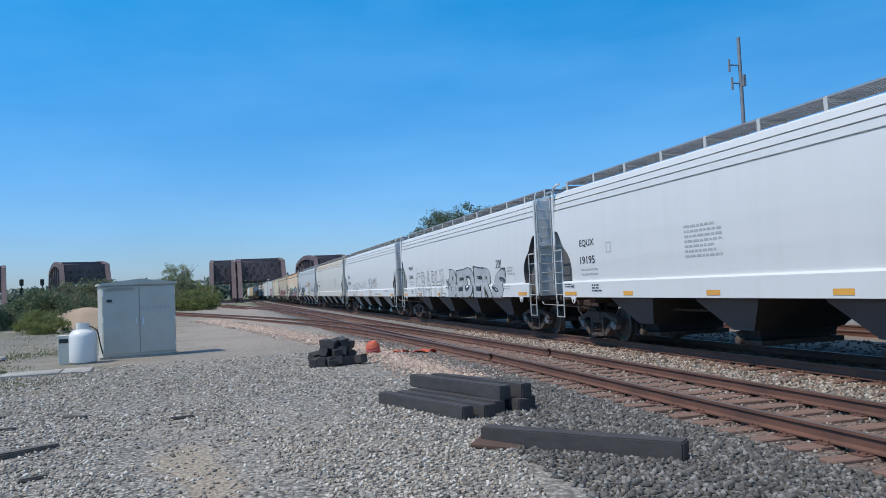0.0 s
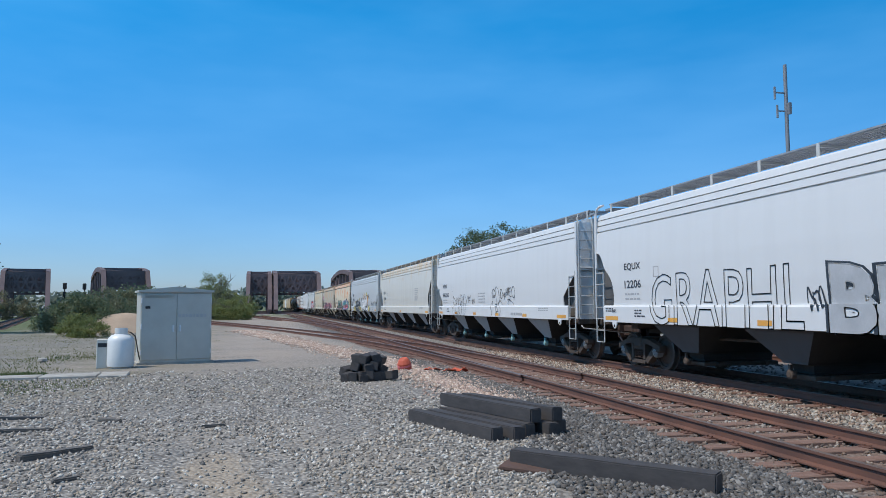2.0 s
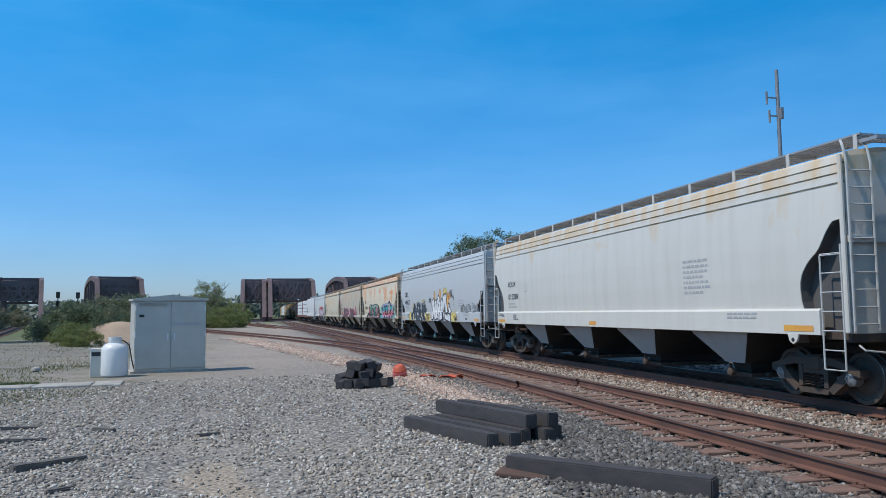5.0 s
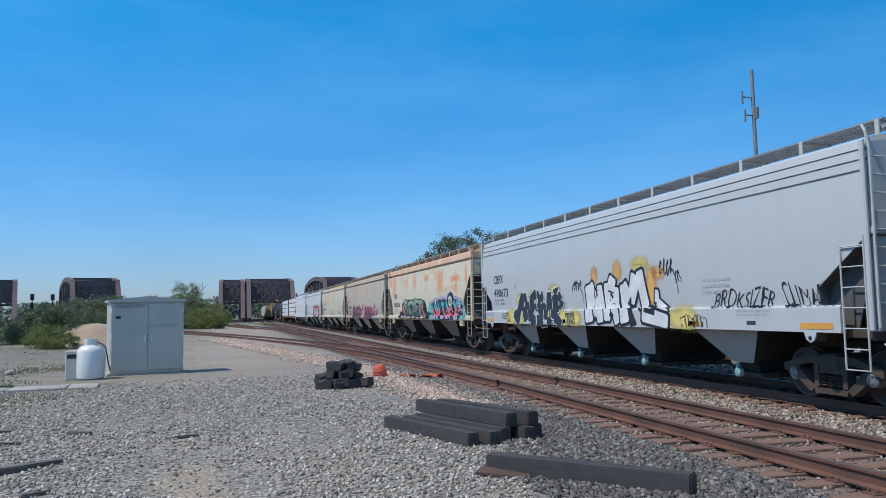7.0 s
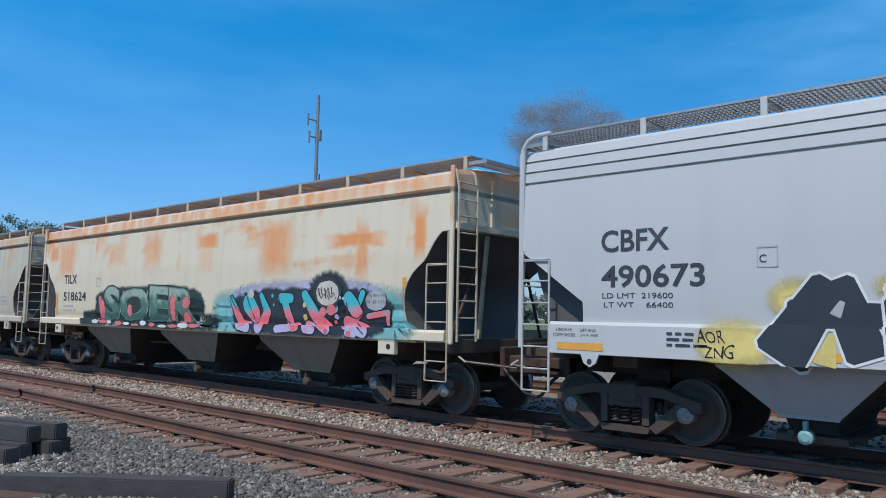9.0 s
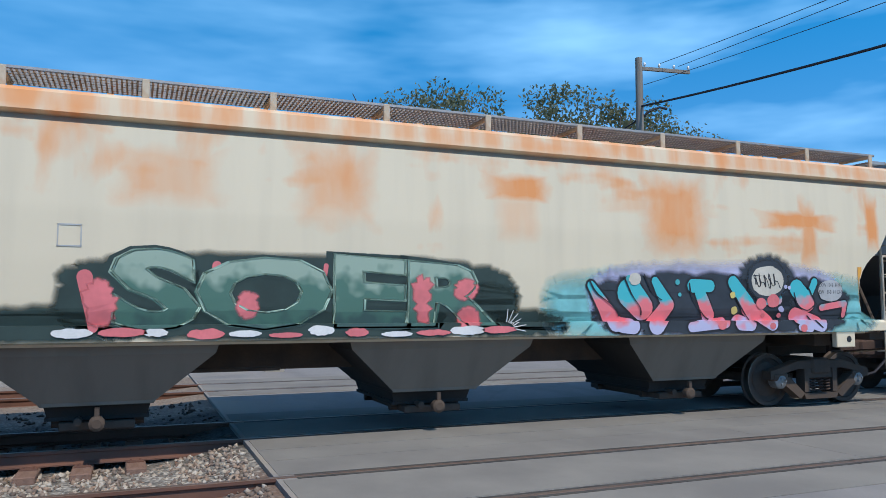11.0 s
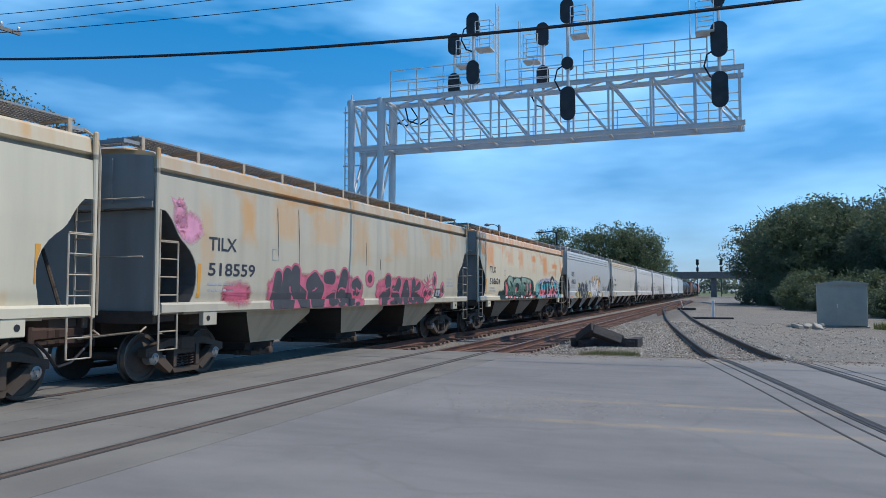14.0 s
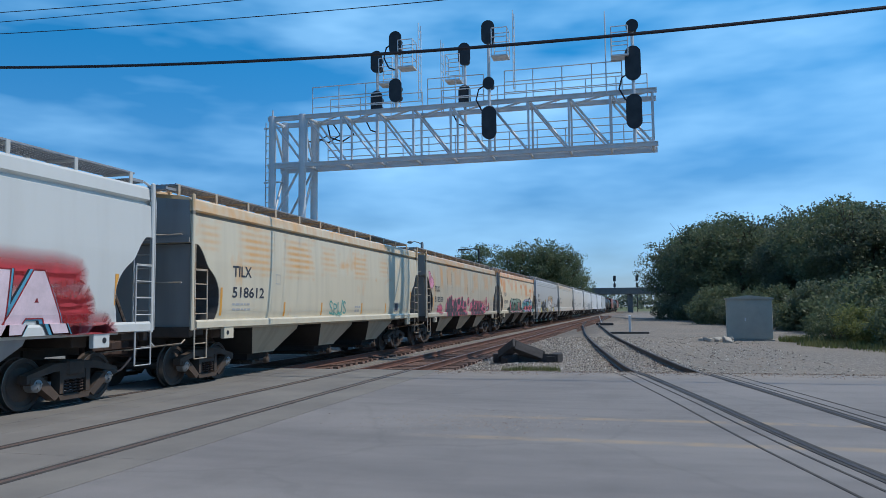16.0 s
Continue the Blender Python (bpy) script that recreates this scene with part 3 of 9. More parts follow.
for nm, cc in {"black": (0.022, 0.022, 0.03), "silver": (0.47, 0.48, 0.50), "white": (0.8, 0.8, 0.8), "green": (0.07, 0.15, 0.12), "mint": (0.33, 0.5, 0.42),
               "teal": (0.08, 0.45, 0.5), "aqua": (0.22, 0.56, 0.58), "coral": (0.78, 0.2, 0.22), "pink": (0.64, 0.155, 0.235), "hotpink": (0.8, 0.35, 0.5), "plum": (0.10, 0.07, 0.085), "slate": (0.085, 0.085, 0.095),
               "yellow": (0.74, 0.6, 0.2), "pine": (0.03, 0.055, 0.05), "navy": (0.035, 0.045, 0.06), "lilac": (0.5, 0.5, 0.72), "red": (0.55, 0.05, 0.06), "sea": (0.12, 0.42, 0.38), "amber": (0.80, 0.43, 0.14), "blush": (0.78, 0.62, 0.68), "azure": (0.10, 0.36, 0.52), "cream": (0.66, 0.62, 0.54)}.items():
    SPRAY[nm] = plain("spray_" + nm, cc, tuple(0.8 * x for x in cc), 0.55, 0, 30, 2.5, 0.03)
    MIST[nm] = mist("mist_" + nm, cc)


def fade(name, low, mid, top, z0, z1):
    """Spray colours that run into one another from the foot of a letter to its head."""
    m, n, l, b = shader(name, 0.5)
    co = n.new("ShaderNodeTexCoord")
    se = n.new("ShaderNodeSeparateXYZ")
    l.new(co.outputs["Object"], se.inputs["Vector"])
    nz = noise_node(n, l, 3.2, 2.0)
    ma = n.new("ShaderNodeMath")
    ma.operation = "MULTIPLY_ADD"
    ma.inputs[1].default_value = 0.9 * (z1 - z0)
    l.new(nz.outputs["Fac"], ma.inputs[0])
    l.new(se.outputs["Z"], ma.inputs[2])
    mr = n.new("ShaderNodeMapRange")
    mr.inputs["From Min"].default_value, mr.inputs["From Max"].default_value = z0 + 0.45 * (z1 - z0), z1 + 0.45 * (z1 - z0)
    l.new(ma.outputs["Value"], mr.inputs["Value"])
    r = n.new("ShaderNodeValToRGB")
    r.color_ramp.elements.new(0.42)
    r.color_ramp.elements.new(0.62)
    for e, (p, c) in zip(r.color_ramp.elements, ((0.18, low), (0.38, mid), (0.62, mid), (0.8, top))):
        e.position, e.color = p, rgba(c)
    l.new(mr.outputs["Result"], r.inputs["Fac"])
    l.new(r.outputs["Color"], b.inputs["Base Color"])
    return m


FADE_CORAL = fade("spray_coral_fade", (0.46, 0.46, 0.66), (0.78, 0.19, 0.22), (0.06, 0.45, 0.52), 1.22, 1.9)
FADE_GREEN = fade("spray_green_fade", (0.05, 0.10, 0.095), (0.075, 0.17, 0.135), (0.30, 0.40, 0.33), 1.15, 2.3)
BRICKRED = plain("house_brick", (0.36, 0.17, 0.12), (0.28, 0.13, 0.1), 0.9, 0, 30, 2.0, 0.2)
HOUSETAN = plain("tan_house_brick", (0.52, 0.39, 0.34), (0.45, 0.34, 0.29), 0.9, 0, 30, 2.0, 0.15)
ROOFBROWN = plain("brown_shingle", (0.24, 0.2, 0.18), (0.19, 0.16, 0.145), 0.95, 0, 25, 1.0, 0.3)
SIDING = plain("pale_siding", (0.66, 0.62, 0.55), (0.58, 0.55, 0.49), 0.8, 0, 20, 1.0, 0.1)
ROOFING = plain("roof_shingle", (0.15, 0.14, 0.135), (0.2, 0.185, 0.175), 0.95, 0, 30, 1.0, 0.3)
WINDOWDARK, _n, _l, _b = shader("window_glass", 0.08)
_b.inputs["Base Color"].default_value = (0.03, 0.04, 0.05, 1)
LAMPRED, _n, _l, _b = shader("red_lamp", 0.4)
_b.inputs["Base Color"].default_value = (0.8, 0.02, 0.02, 1)
_b.inputs["Emission Color"].default_value = (1, 0.05, 0.04, 1)
_b.inputs["Emission Strength"].default_value = 3.0
LUMBERWRAP = plain("lumber_wrap", (0.72, 0.73, 0.74), (0.6, 0.62, 0.64), 0.6, 0, 20, 1.0, 0.1)

# ---- mesh helpers ----


class Geo:
    """Collects vertices and faces for one mesh."""

    def __init__(self):
        self.v, self.f, self.m = [], [], []

    def add(self, verts, faces, slot=0):
        k = len(self.v)
        self.v += [tuple(p) for p in verts]
        self.f += [tuple(k + i for i in q) for q in faces]
        self.m += [slot] * len(faces)
        return self

    def box(self, c, s, rot=None, ch=0.0, slot=0):
        """A box with centre c and size s; ch cuts its edges back."""
        hx, hy, hz = (d / 2 for d in s)
        vs, fs = [], []
        if ch <= 0:
            vs = [(x, y, z) for x in (-hx, hx) for y in (-hy, hy) for z in (-hz, hz)]
            fs = [(0, 1, 3, 2), (4, 6, 7, 5), (0, 4, 5, 1), (2, 3, 7, 6), (0, 2, 6, 4), (1, 5, 7, 3)]
        else:
            ring = [(-1, -1, 1, 0), (-1, -1, 0, 1), (1, -1, 0, 1), (1, -1, 1, 0), (1, 1, 1, 0), (1, 1, 0, 1), (-1, 1, 0, 1), (-1, 1, 1, 0)]
            order = [(-hx, -hy + ch), (-hx + ch, -hy), (hx - ch, -hy), (hx, -hy + ch), (hx, hy - ch), (hx - ch, hy), (-hx + ch, hy), (-hx, hy - ch)]
            small = [(x - math.copysign(ch, x), y - math.copysign(ch, y)) for x, y in order]
            rows = [(small, -hz), (order, -hz + ch), (order, hz - ch), (small, hz)]
            for pts, z in rows:
                vs += [(x, y, z) for x, y in pts]
            for r in range(3):
                for i in range(8):
                    j = (i + 1) % 8
                    fs.append((r * 8 + i, r * 8 + j, r * 8 + 8 + j, r * 8 + 8 + i))
            fs += [tuple(range(7, -1, -1)), tuple(range(24, 32))]
        R = rot or Matrix.Identity(3)
        return self.add([Vector(c) + R @ Vector(p) for p in vs], fs, slot)

    def tube(self, p, q, r, n=8, r2=None, caps=True, slot=0):
        p, q = Vector(p), Vector(q)
        d = (q - p).normalized()
        a = d.orthogonal().normalized()
        b = d.cross(a)
        r2 = r if r2 is None else r2
        vs = [p + r * (math.cos(6.2832 * i / n) * a + math.sin(6.2832 * i / n) * b) for i in range(n)]
        vs += [q + r2 * (math.cos(6.2832 * i / n) * a + math.sin(6.2832 * i / n) * b) for i in range(n)]
        fs = [(i, (i + 1) % n, n + (i + 1) % n, n + i) for i in range(n)]
        if caps:
            fs += [tuple(range(n - 1, -1, -1)), tuple(range(n, 2 * n))]
        return self.add(vs, fs, slot)

    def pipe(self, pts, r, n=6, slot=0):
        """A bent tube through points, as one skin."""
        pts = [Vector(p) for p in pts]
        vs, fs = [], []
        a = None
        for i, p in enumerate(pts):
            d = (pts[min(i + 1, len(pts) - 1)] - pts[max(i - 1, 0)]).normalized()
            a = d.orthogonal().normalized() if a is None else (a - a.dot(d) * d).normalized()
            b = d.cross(a)
            vs += [p + r * (math.cos(6.2832 * k / n) * a + math.sin(6.2832 * k / n) * b) for k in range(n)]
        for i in range(len(pts) - 1):
            for k in range(n):
                fs.append((i * n + k, i * n + (k + 1) % n, (i + 1) * n + (k + 1) % n, (i + 1) * n + k))
        fs += [tuple(range(n - 1, -1, -1)), tuple(range((len(pts) - 1) * n, len(pts) * n))]
        return self.add(vs, fs, slot)

    def lathe(self, prof, n=24, axis="z", c=(0, 0, 0), slot=0, caps=True):
        """Turns a profile of (radius, height) about an axis."""
        vs, fs = [], []
        for r, h in prof:
            for i in range(n):
                x, y = r * math.cos(6.2832 * i / n), r * math.sin(6.2832 * i / n)
                vs.append({"z": (x, y, h), "x": (h, x, y), "y": (y, h, x)}[axis])
        for k in range(len(prof) - 1):
            for i in range(n):
                j = (i + 1) % n
                fs.append((k * n + i, k * n + j, (k + 1) * n + j, (k + 1) * n + i))
        if caps:
            fs += [tuple(range(n - 1, -1, -1)), tuple(range((len(prof) - 1) * n, len(prof) * n))]
        return self.add([Vector(c) + Vector(p) for p in vs], fs, slot)

    def prism(self, poly, a, b, axis="x", slot=0):
        """A flat outline of (u, v) drawn out along an axis from a to b: x: u, v = y, z; y: u, v = x, z; z: u, v = x, y."""
        def at(u, v, w):
            return {"x": (w, u, v), "y": (u, w, v), "z": (u, v, w)}[axis]
        k = len(poly)
        vs = [at(u, v, a) for u, v in poly] + [at(u, v, b) for u, v in poly]
        fs = [(i, (i + 1) % k, k + (i + 1) % k, k + i) for i in range(k)] + [tuple(range(k - 1, -1, -1)), tuple(range(k, 2 * k))]
        return self.add(vs, fs, slot)

    def loft(self, loops, slot=0):
        k = len(loops[0])
        vs = [p for lp in loops for p in lp]
        fs = []
        for r in range(len(loops) - 1):
            for i in range(k):
                j = (i + 1) % k
                fs.append((r * k + i, r * k + j, (r + 1) * k + j, (r + 1) * k + i))
        fs += [tuple(range(k - 1, -1, -1)), tuple(range((len(loops) - 1) * k, len(loops) * k))]
        return self.add(vs, fs, slot)

    def mesh(self, name, mats, smooth=False):
        me = bpy.data.meshes.new(name)
        me.from_pydata(self.v, [], self.f)
        for m in (mats if isinstance(mats, (list, tuple)) else [mats]):
            me.materials.append(m)
        if any(self.m):
            me.polygons.foreach_set("material_index", self.m)
        bm = bmesh.new()
        bm.from_mesh(me)
        bmesh.ops.recalc_face_normals(bm, faces=bm.faces)
        bm.to_mesh(me)
        bm.free()
        if smooth:
            me.polygons.foreach_set("use_smooth", [True] * len(me.polygons))
            me.set_sharp_from_angle(angle=radians(35))
        me.update()
        return me


def part(name, geo, mat=None, parent=None, label="", smooth=False, at=None):
    """Links a mesh as one object, under a thing or a part if one is given."""
    me = geo.mesh(name, mat, smooth) if isinstance(geo, Geo) else geo
    ob = new(name, me)
    if parent is not None:
        ob.parent = parent
    if at is not None:
        ob.matrix_basis = at
    if label:
        tagged(ob, label)
    return ob


def thing(name, at, label, category, group="", kind=""):
    ob = new(name)
    ob.empty_display_size = 0.2
    ob.matrix_basis = at
    return tagged(ob, label, category, group, kind)


rnd = random.Random(11)

# ---- plan of the tracks: centre lines as (x, y) ----
X_NEAR, X_TRAIN, X_BACK = 6.75, 10.6, 16.4


def smooth_path(pts, step):
    """Points every step metres along a smooth curve through pts."""
    P = [Vector(p) for p in pts]
    fine = []
    for i in range(len(P) - 1):
        p0, p1, p2, p3 = P[max(i - 1, 0)], P[i], P[i + 1], P[min(i + 2, len(P) - 1)]
        for k in range(40):
            t = k / 40
            fine.append(0.5 * ((2 * p1) + (p2 - p0) * t + (2 * p0 - 5 * p1 + 4 * p2 - p3) * t * t + (3 * p1 - p0 - 3 * p2 + p3) * t ** 3))
    fine.append(P[-1])
    out, acc = [fine[0]], 0.0
    for a, b in zip(fine, fine[1:]):
        d = (b - a).length
        while acc + d >= step:
            a = a + (b - a) * ((step - acc) / d)
            d = (b - a).length
            out.append(a)
            acc = 0.0
        acc += d
    return out


TRACKS = {
    "near": [(X_NEAR, -150), (X_NEAR, -60), (X_NEAR, 0), (X_NEAR, 60), (X_NEAR, 150), (X_NEAR, 320)],
    "train": [(X_TRAIN, -330), (X_TRAIN, -100), (X_TRAIN, 0), (X_TRAIN, 100), (X_TRAIN, 340)],
    "side": [(X_NEAR - 0.4, -135), (5.9, -110), (4.85, -77), (3.65, -60.8), (2.6, -47.8), (1.45, -36.2), (-0.2, -22.2), (-0.93, -18.4), (-1.75, -14.2), (-2.28, -11.3), (-2.9, -8.2), (-4.7, 0), (-10.0, 22), (-15.6, 43.7), (-19.5, 60), (-32, 113), (-48.6, 182), (-80, 312)],
    "branch": [(X_NEAR - 0.05, 17), (X_NEAR - 0.25, 24), (6.05, 32), (4.6, 42), (2.1, 55), (-1.0, 69), (-4.2, 83), (-13.5, 122), (-28.2, 184), (-58, 310)],
    "west": [(X_NEAR - 0.2, 58), (5.6, 78), (3.0, 105), (0.6, 130), (-0.3, 150), (-0.3, 185), (-0.3, 320)],
    "back": [(X_BACK, -260), (X_BACK, -60), (X_BACK, 0), (X_BACK, 60), (X_BACK, 190)],
}
ROAD_Y0, ROAD_Y1 = -19.6, -1.3


def ground_z(x, y):
    """Height of the ground sheet."""
    z = -0.15 + 0.025 * noise.noise((x * 0.35, y * 0.35, 0)) + 0.05 * noise.noise((x * 0.06, y * 0.06, 4))
    z -= 0.09 * max(0.0, min(1.0, 2.0 - abs(x - X_NEAR) / 1.3)) + 0.09 * max(0.0, min(1.0, 2.0 - abs(x - X_TRAIN) / 1.3))
    d = max(ROAD_Y0 - y, y - ROAD_Y1)
    if d < 1.0:
        z = z + (-0.045 - z) * min(1.0, 1 - d) if d > 0 else -0.06
    far = max(0.0, math.hypot(x, y) - 60)
    return z - 0.15 * min(1.0, far / 80) if x < 3 or x > 20 else z


def build_ground():
    def axis(lim):
        a = list(np.arange(-30, 30.01, 0.6))
        k, s = 30.0, 0.8
        while k < lim:
            k += s
            s *= 1.18
            a = [-k] + a + [k]
        return a
    xs, ys = axis(2600), axis(2600)
    vs = [(x, y, ground_z(x, y)) for y in ys for x in xs]
    w = len(xs)
    fs = [(j * w + i, j * w + i + 1, (j + 1) * w + i + 1, (j + 1) * w + i) for j in range(len(ys) - 1) for i in range(w - 1)]
    me = bpy.data.meshes.new("ground")
    me.from_pydata(vs, [], fs)
    me.materials.append(GROUND)
    me.polygons.foreach_set("use_smooth", [True] * len(fs))
    return tagged(new("ground", me), "grey gravel yard with dirt lanes and rough grass", "ground", kind="structure")


build_ground()


def build_road():
    road = tagged(new("road", None), "worn grey asphalt and concrete grade crossing over the tracks", "road", kind="structure")
    g = Geo()
    g.box((10, (ROAD_Y0 + ROAD_Y1) / 2, -0.11), (120, ROAD_Y1 - ROAD_Y0, 0.2))
    part("asphalt", g, ASPHALT, road)
    # concrete panels between and beside the rails of the straight tracks
    for xc in (X_NEAR, X_TRAIN, X_BACK):
        for k in range(3):
            ln = (ROAD_Y1 - ROAD_Y0 - 0.1) / 3
            y = ROAD_Y0 + 0.05 + ln * (k + 0.5)
            for dx, w in ((0, 1.24), (-1.22, 0.72), (1.22, 0.72)):
                p = Geo().box((xc + dx, y, -0.03), (w, ln - 0.006, 0.052))
                part("concrete_panel", p, CONCRETE, road)
    mid = Geo().box((0.5 * (X_NEAR + X_TRAIN), (ROAD_Y0 + ROAD_Y1) / 2, -0.03), (0.66, ROAD_Y1 - ROAD_Y0 - 0.1, 0.05))
    part("concrete_panel", mid, CONCRETE, road)
    return road


def scatter_stones(name, count, place, size, mat, label, seed):
    """Loose stones as one mesh; place(r) gives x, y and the ground height."""
    r = random.Random(seed)
    rs = np.random.RandomState(seed)
    octa = np.array([(1, 0, 0), (-1, 0, 0), (0, 1, 0), (0, -1, 0), (0, 0, 1), (0, 0, -1)]) * 1.15
    tri = np.array([(0, 2, 4), (2, 1, 4), (1, 3, 4), (3, 0, 4), (2, 0, 5), (1, 2, 5), (3, 1, 5), (0, 3, 5)])
    pos = np.array([place(r) for _ in range(count)])
    sz = np.array([size(r, p) for p in pos])
    ang = rs.uniform(0, 6.283, (count, 2))
    V = octa[None] * rs.uniform(0.7, 1.2, (count, 6, 1)) + rs.uniform(-0.3, 0.3, (count, 6, 3))
    ca, sa, cb, sb = np.cos(ang[:, 0]), np.sin(ang[:, 0]), np.cos(ang[:, 1]), np.sin(ang[:, 1])
    V = V * np.stack([rs.uniform(0.8, 1.3, count), rs.uniform(0.7, 1.0, count), rs.uniform(0.5, 0.85, count)], 1)[:, None, :]
    x, y, z = V[..., 0], V[..., 1], V[..., 2]
    y, z = y * cb[:, None] - z * sb[:, None], y * sb[:, None] + z * cb[:, None]
    x, y = x * ca[:, None] - y * sa[:, None], x * sa[:, None] + y * ca[:, None]
    V = np.stack([x, y, z], -1) * (sz / 2)[:, None, None] + pos[:, None, :]
    F = tri[None] + (np.arange(count) * 6)[:, None, None]
    me = bpy.data.meshes.new(name)
    me.vertices.add(count * 6)
    me.vertices.foreach_set("co", V.reshape(-1).astype(np.float32))
    me.loops.add(count * 24)
    me.loops.foreach_set("vertex_index", F.reshape(-1).astype(np.int32))
    me.polygons.add(count * 8)
    me.polygons.foreach_set("loop_start", np.arange(0, count * 24, 3, dtype=np.int32))
    me.update(calc_edges=True)
    me.materials.append(mat)
    return tagged(new(name, me), label, "gravel", kind="stuff")


def LIGHT_EDGE(y):
    """Where the light gravel of the lot meets the dark track ballast."""
    return min(4.7, 2.75 + 0.5 * max(0.0, y - 7.7))


def gravel_spot(r):
    while True:
        d = 2.6 + 20.0 * r.random() ** 1.55
        a = r.uniform(-44, 50)
        x, y = d * math.sin(radians(a)), d * math.cos(radians(a))
        if x < LIGHT_EDGE(y) + 0.3 * math.sin(y * 0.9) and y > ROAD_Y1 + 0.3 and not (abs(x + 5.2 + 0.237 * y) < 0.9):
            if math.hypot((x + 0.3 + 0.17 * (y - 8)) / 0.8, (y - 8) / 3.2) < 1 + 0.5 * noise.noise((x * 2, y * 2, 5)) and r.random() < 0.8:
                continue
            if noise.noise((x * 0.5 + 3, y * 0.25, 2)) < 0.32 or r.random() < 0.3:
                return x, y, ground_z(x, y) + 0.004


def strip_spot(x0, x1, y0, y1, power=1.0):
    def f(r):
        while True:
            x, y = r.uniform(x0, x1), y0 + (y1 - y0) * r.random() ** power
            if not (ROAD_Y0 - 0.1 < y < ROAD_Y1 + 0.1) and (x0 != 2.8 or x > LIGHT_EDGE(y) - 0.25):
                return x, y, ground_z(x, y) + 0.006
    return f


def stone_size(a, b):
    return lambda r, p: r.uniform(a, b) * (1 + 0.022 * math.hypot(p[0], p[1]))


scatter_stones("gravel", 46000, gravel_spot, stone_size(0.021, 0.054), BALLAST, "loose light grey crushed stone", 1)
scatter_stones("ballast", 21000, strip_spot(2.8, 5.5, -2.0, 26, 1.3), stone_size(0.035, 0.075), BALLAST_DARK, "dark grey ballast stone on the track shoulder", 2)
scatter_stones("ballast", 7000, strip_spot(5.6, 7.9, -1.9, 26, 1.25), stone_size(0.035, 0.07), BALLAST_RUST, "rust-dusted ballast between the ties", 3)
scatter_stones("ballast", 9000, strip_spot(7.75, 9.75, -1.9, 30, 1.25), stone_size(0.04, 0.075), BALLAST_MID, "light ballast stone between the two tracks", 4)
scatter_stones("ballast", 2500, strip_spot(9.9, 14.6, -1.9, 24, 1.2), stone_size(0.04, 0.08), BALLAST_SHADE, "dark brown ballast darkened for the shade under the train", 5)


def south_spot(r):
    """Ballast between the side track and the main line, thinning out to the west."""
    while True:
        x, y = r.uniform(-5.5, 5.6), -46 + 26.4 * r.random() ** 0.8
        edge = -0.2 - 1.65 * (y + 22.2) / 14 - 1.35 + 0.3 * noise.noise((x, y * 0.6, 1))
        if x > edge or r.random() < 0.1:
            return x, y, ground_z(x, y) + 0.006


scatter_stones("ballast", 11500, south_spot, stone_size(0.026, 0.05), BALLAST, "light ballast stone south of the crossing", 6)


def shoulder_spot(r):
    """The pale bank of stone that follows the branch track past the timber heap."""
    while True:
        y = 14.0 + 44.0 * r.random() ** 1.4
        x0 = 4.0 if y < 22 else 4.0 - (y - 22) * 0.15
        x = x0 + r.gauss(0.25, 0.42)
        if x < 5.5:
            return x, y, ground_z(x, y) + 0.012


scatter_stones("ballast", 9000, shoulder_spot, stone_size(0.035, 0.07), BALLAST_PINK, "pale pinkish stone banked along the branch track", 12)
PATCH = (2.35, -10.9)
scatter_stones("gravel", 900, lambda r: (r.gauss(PATCH[0], 0.8), r.gauss(PATCH[1], 0.55), -0.009), lambda r, p: r.uniform(0.008, 0.024), BALLAST_MID, "stone crumbs in a broken patch of asphalt", 7)

for yy, sd in ((ROAD_Y0 + 0.1, 8), (ROAD_Y1 - 0.1, 9)):
    scatter_stones("gravel", 2600, lambda r: (r.uniform(-9, 5.2), yy + (abs(r.gauss(0, 0.55)) - 0.3) * (1 if yy < -10 else -1), -0.008), lambda r, p: r.uniform(0.012, 0.045), BALLAST_MID, "stone crumbs strewn over the road edge", sd)

# ---- tracks ----
RAIL_PROF = [(-0.07, -0.17), (0.07, -0.17), (0.07, -0.155), (0.012, -0.135), (0.012, -0.045), (0.036, -0.035), (0.036, -0.004), (0.028, 0.0), (-0.028, 0.0), (-0.036, -0.004), (-0.036, -0.035), (-0.012, -0.045), (-0.012, -0.135), (-0.07, -0.155)]


def sweep(pts, off, prof):
    vs, fs, ms = [], [], []
    k = len(prof)
    for i, p in enumerate(pts):
        d = (pts[min(i + 1, len(pts) - 1)] - pts[max(i - 1, 0)]).normalized()
        nrm = Vector((d.y, -d.x))
        for u, v in prof:
            vs.append((p.x + nrm.x * (off + u), p.y + nrm.y * (off + u), v))
    for i in range(len(pts) - 1):
        for j in range(k):
            m = (j + 1) % k
            fs.append((i * k + j, i * k + m, (i + 1) * k + m, (i + 1) * k + j))
            ms.append(1 if prof[j][1] > -0.006 and prof[m][1] > -0.006 else 0)
    g = Geo()
    g.v, g.f, g.m = vs, fs, ms
    return g


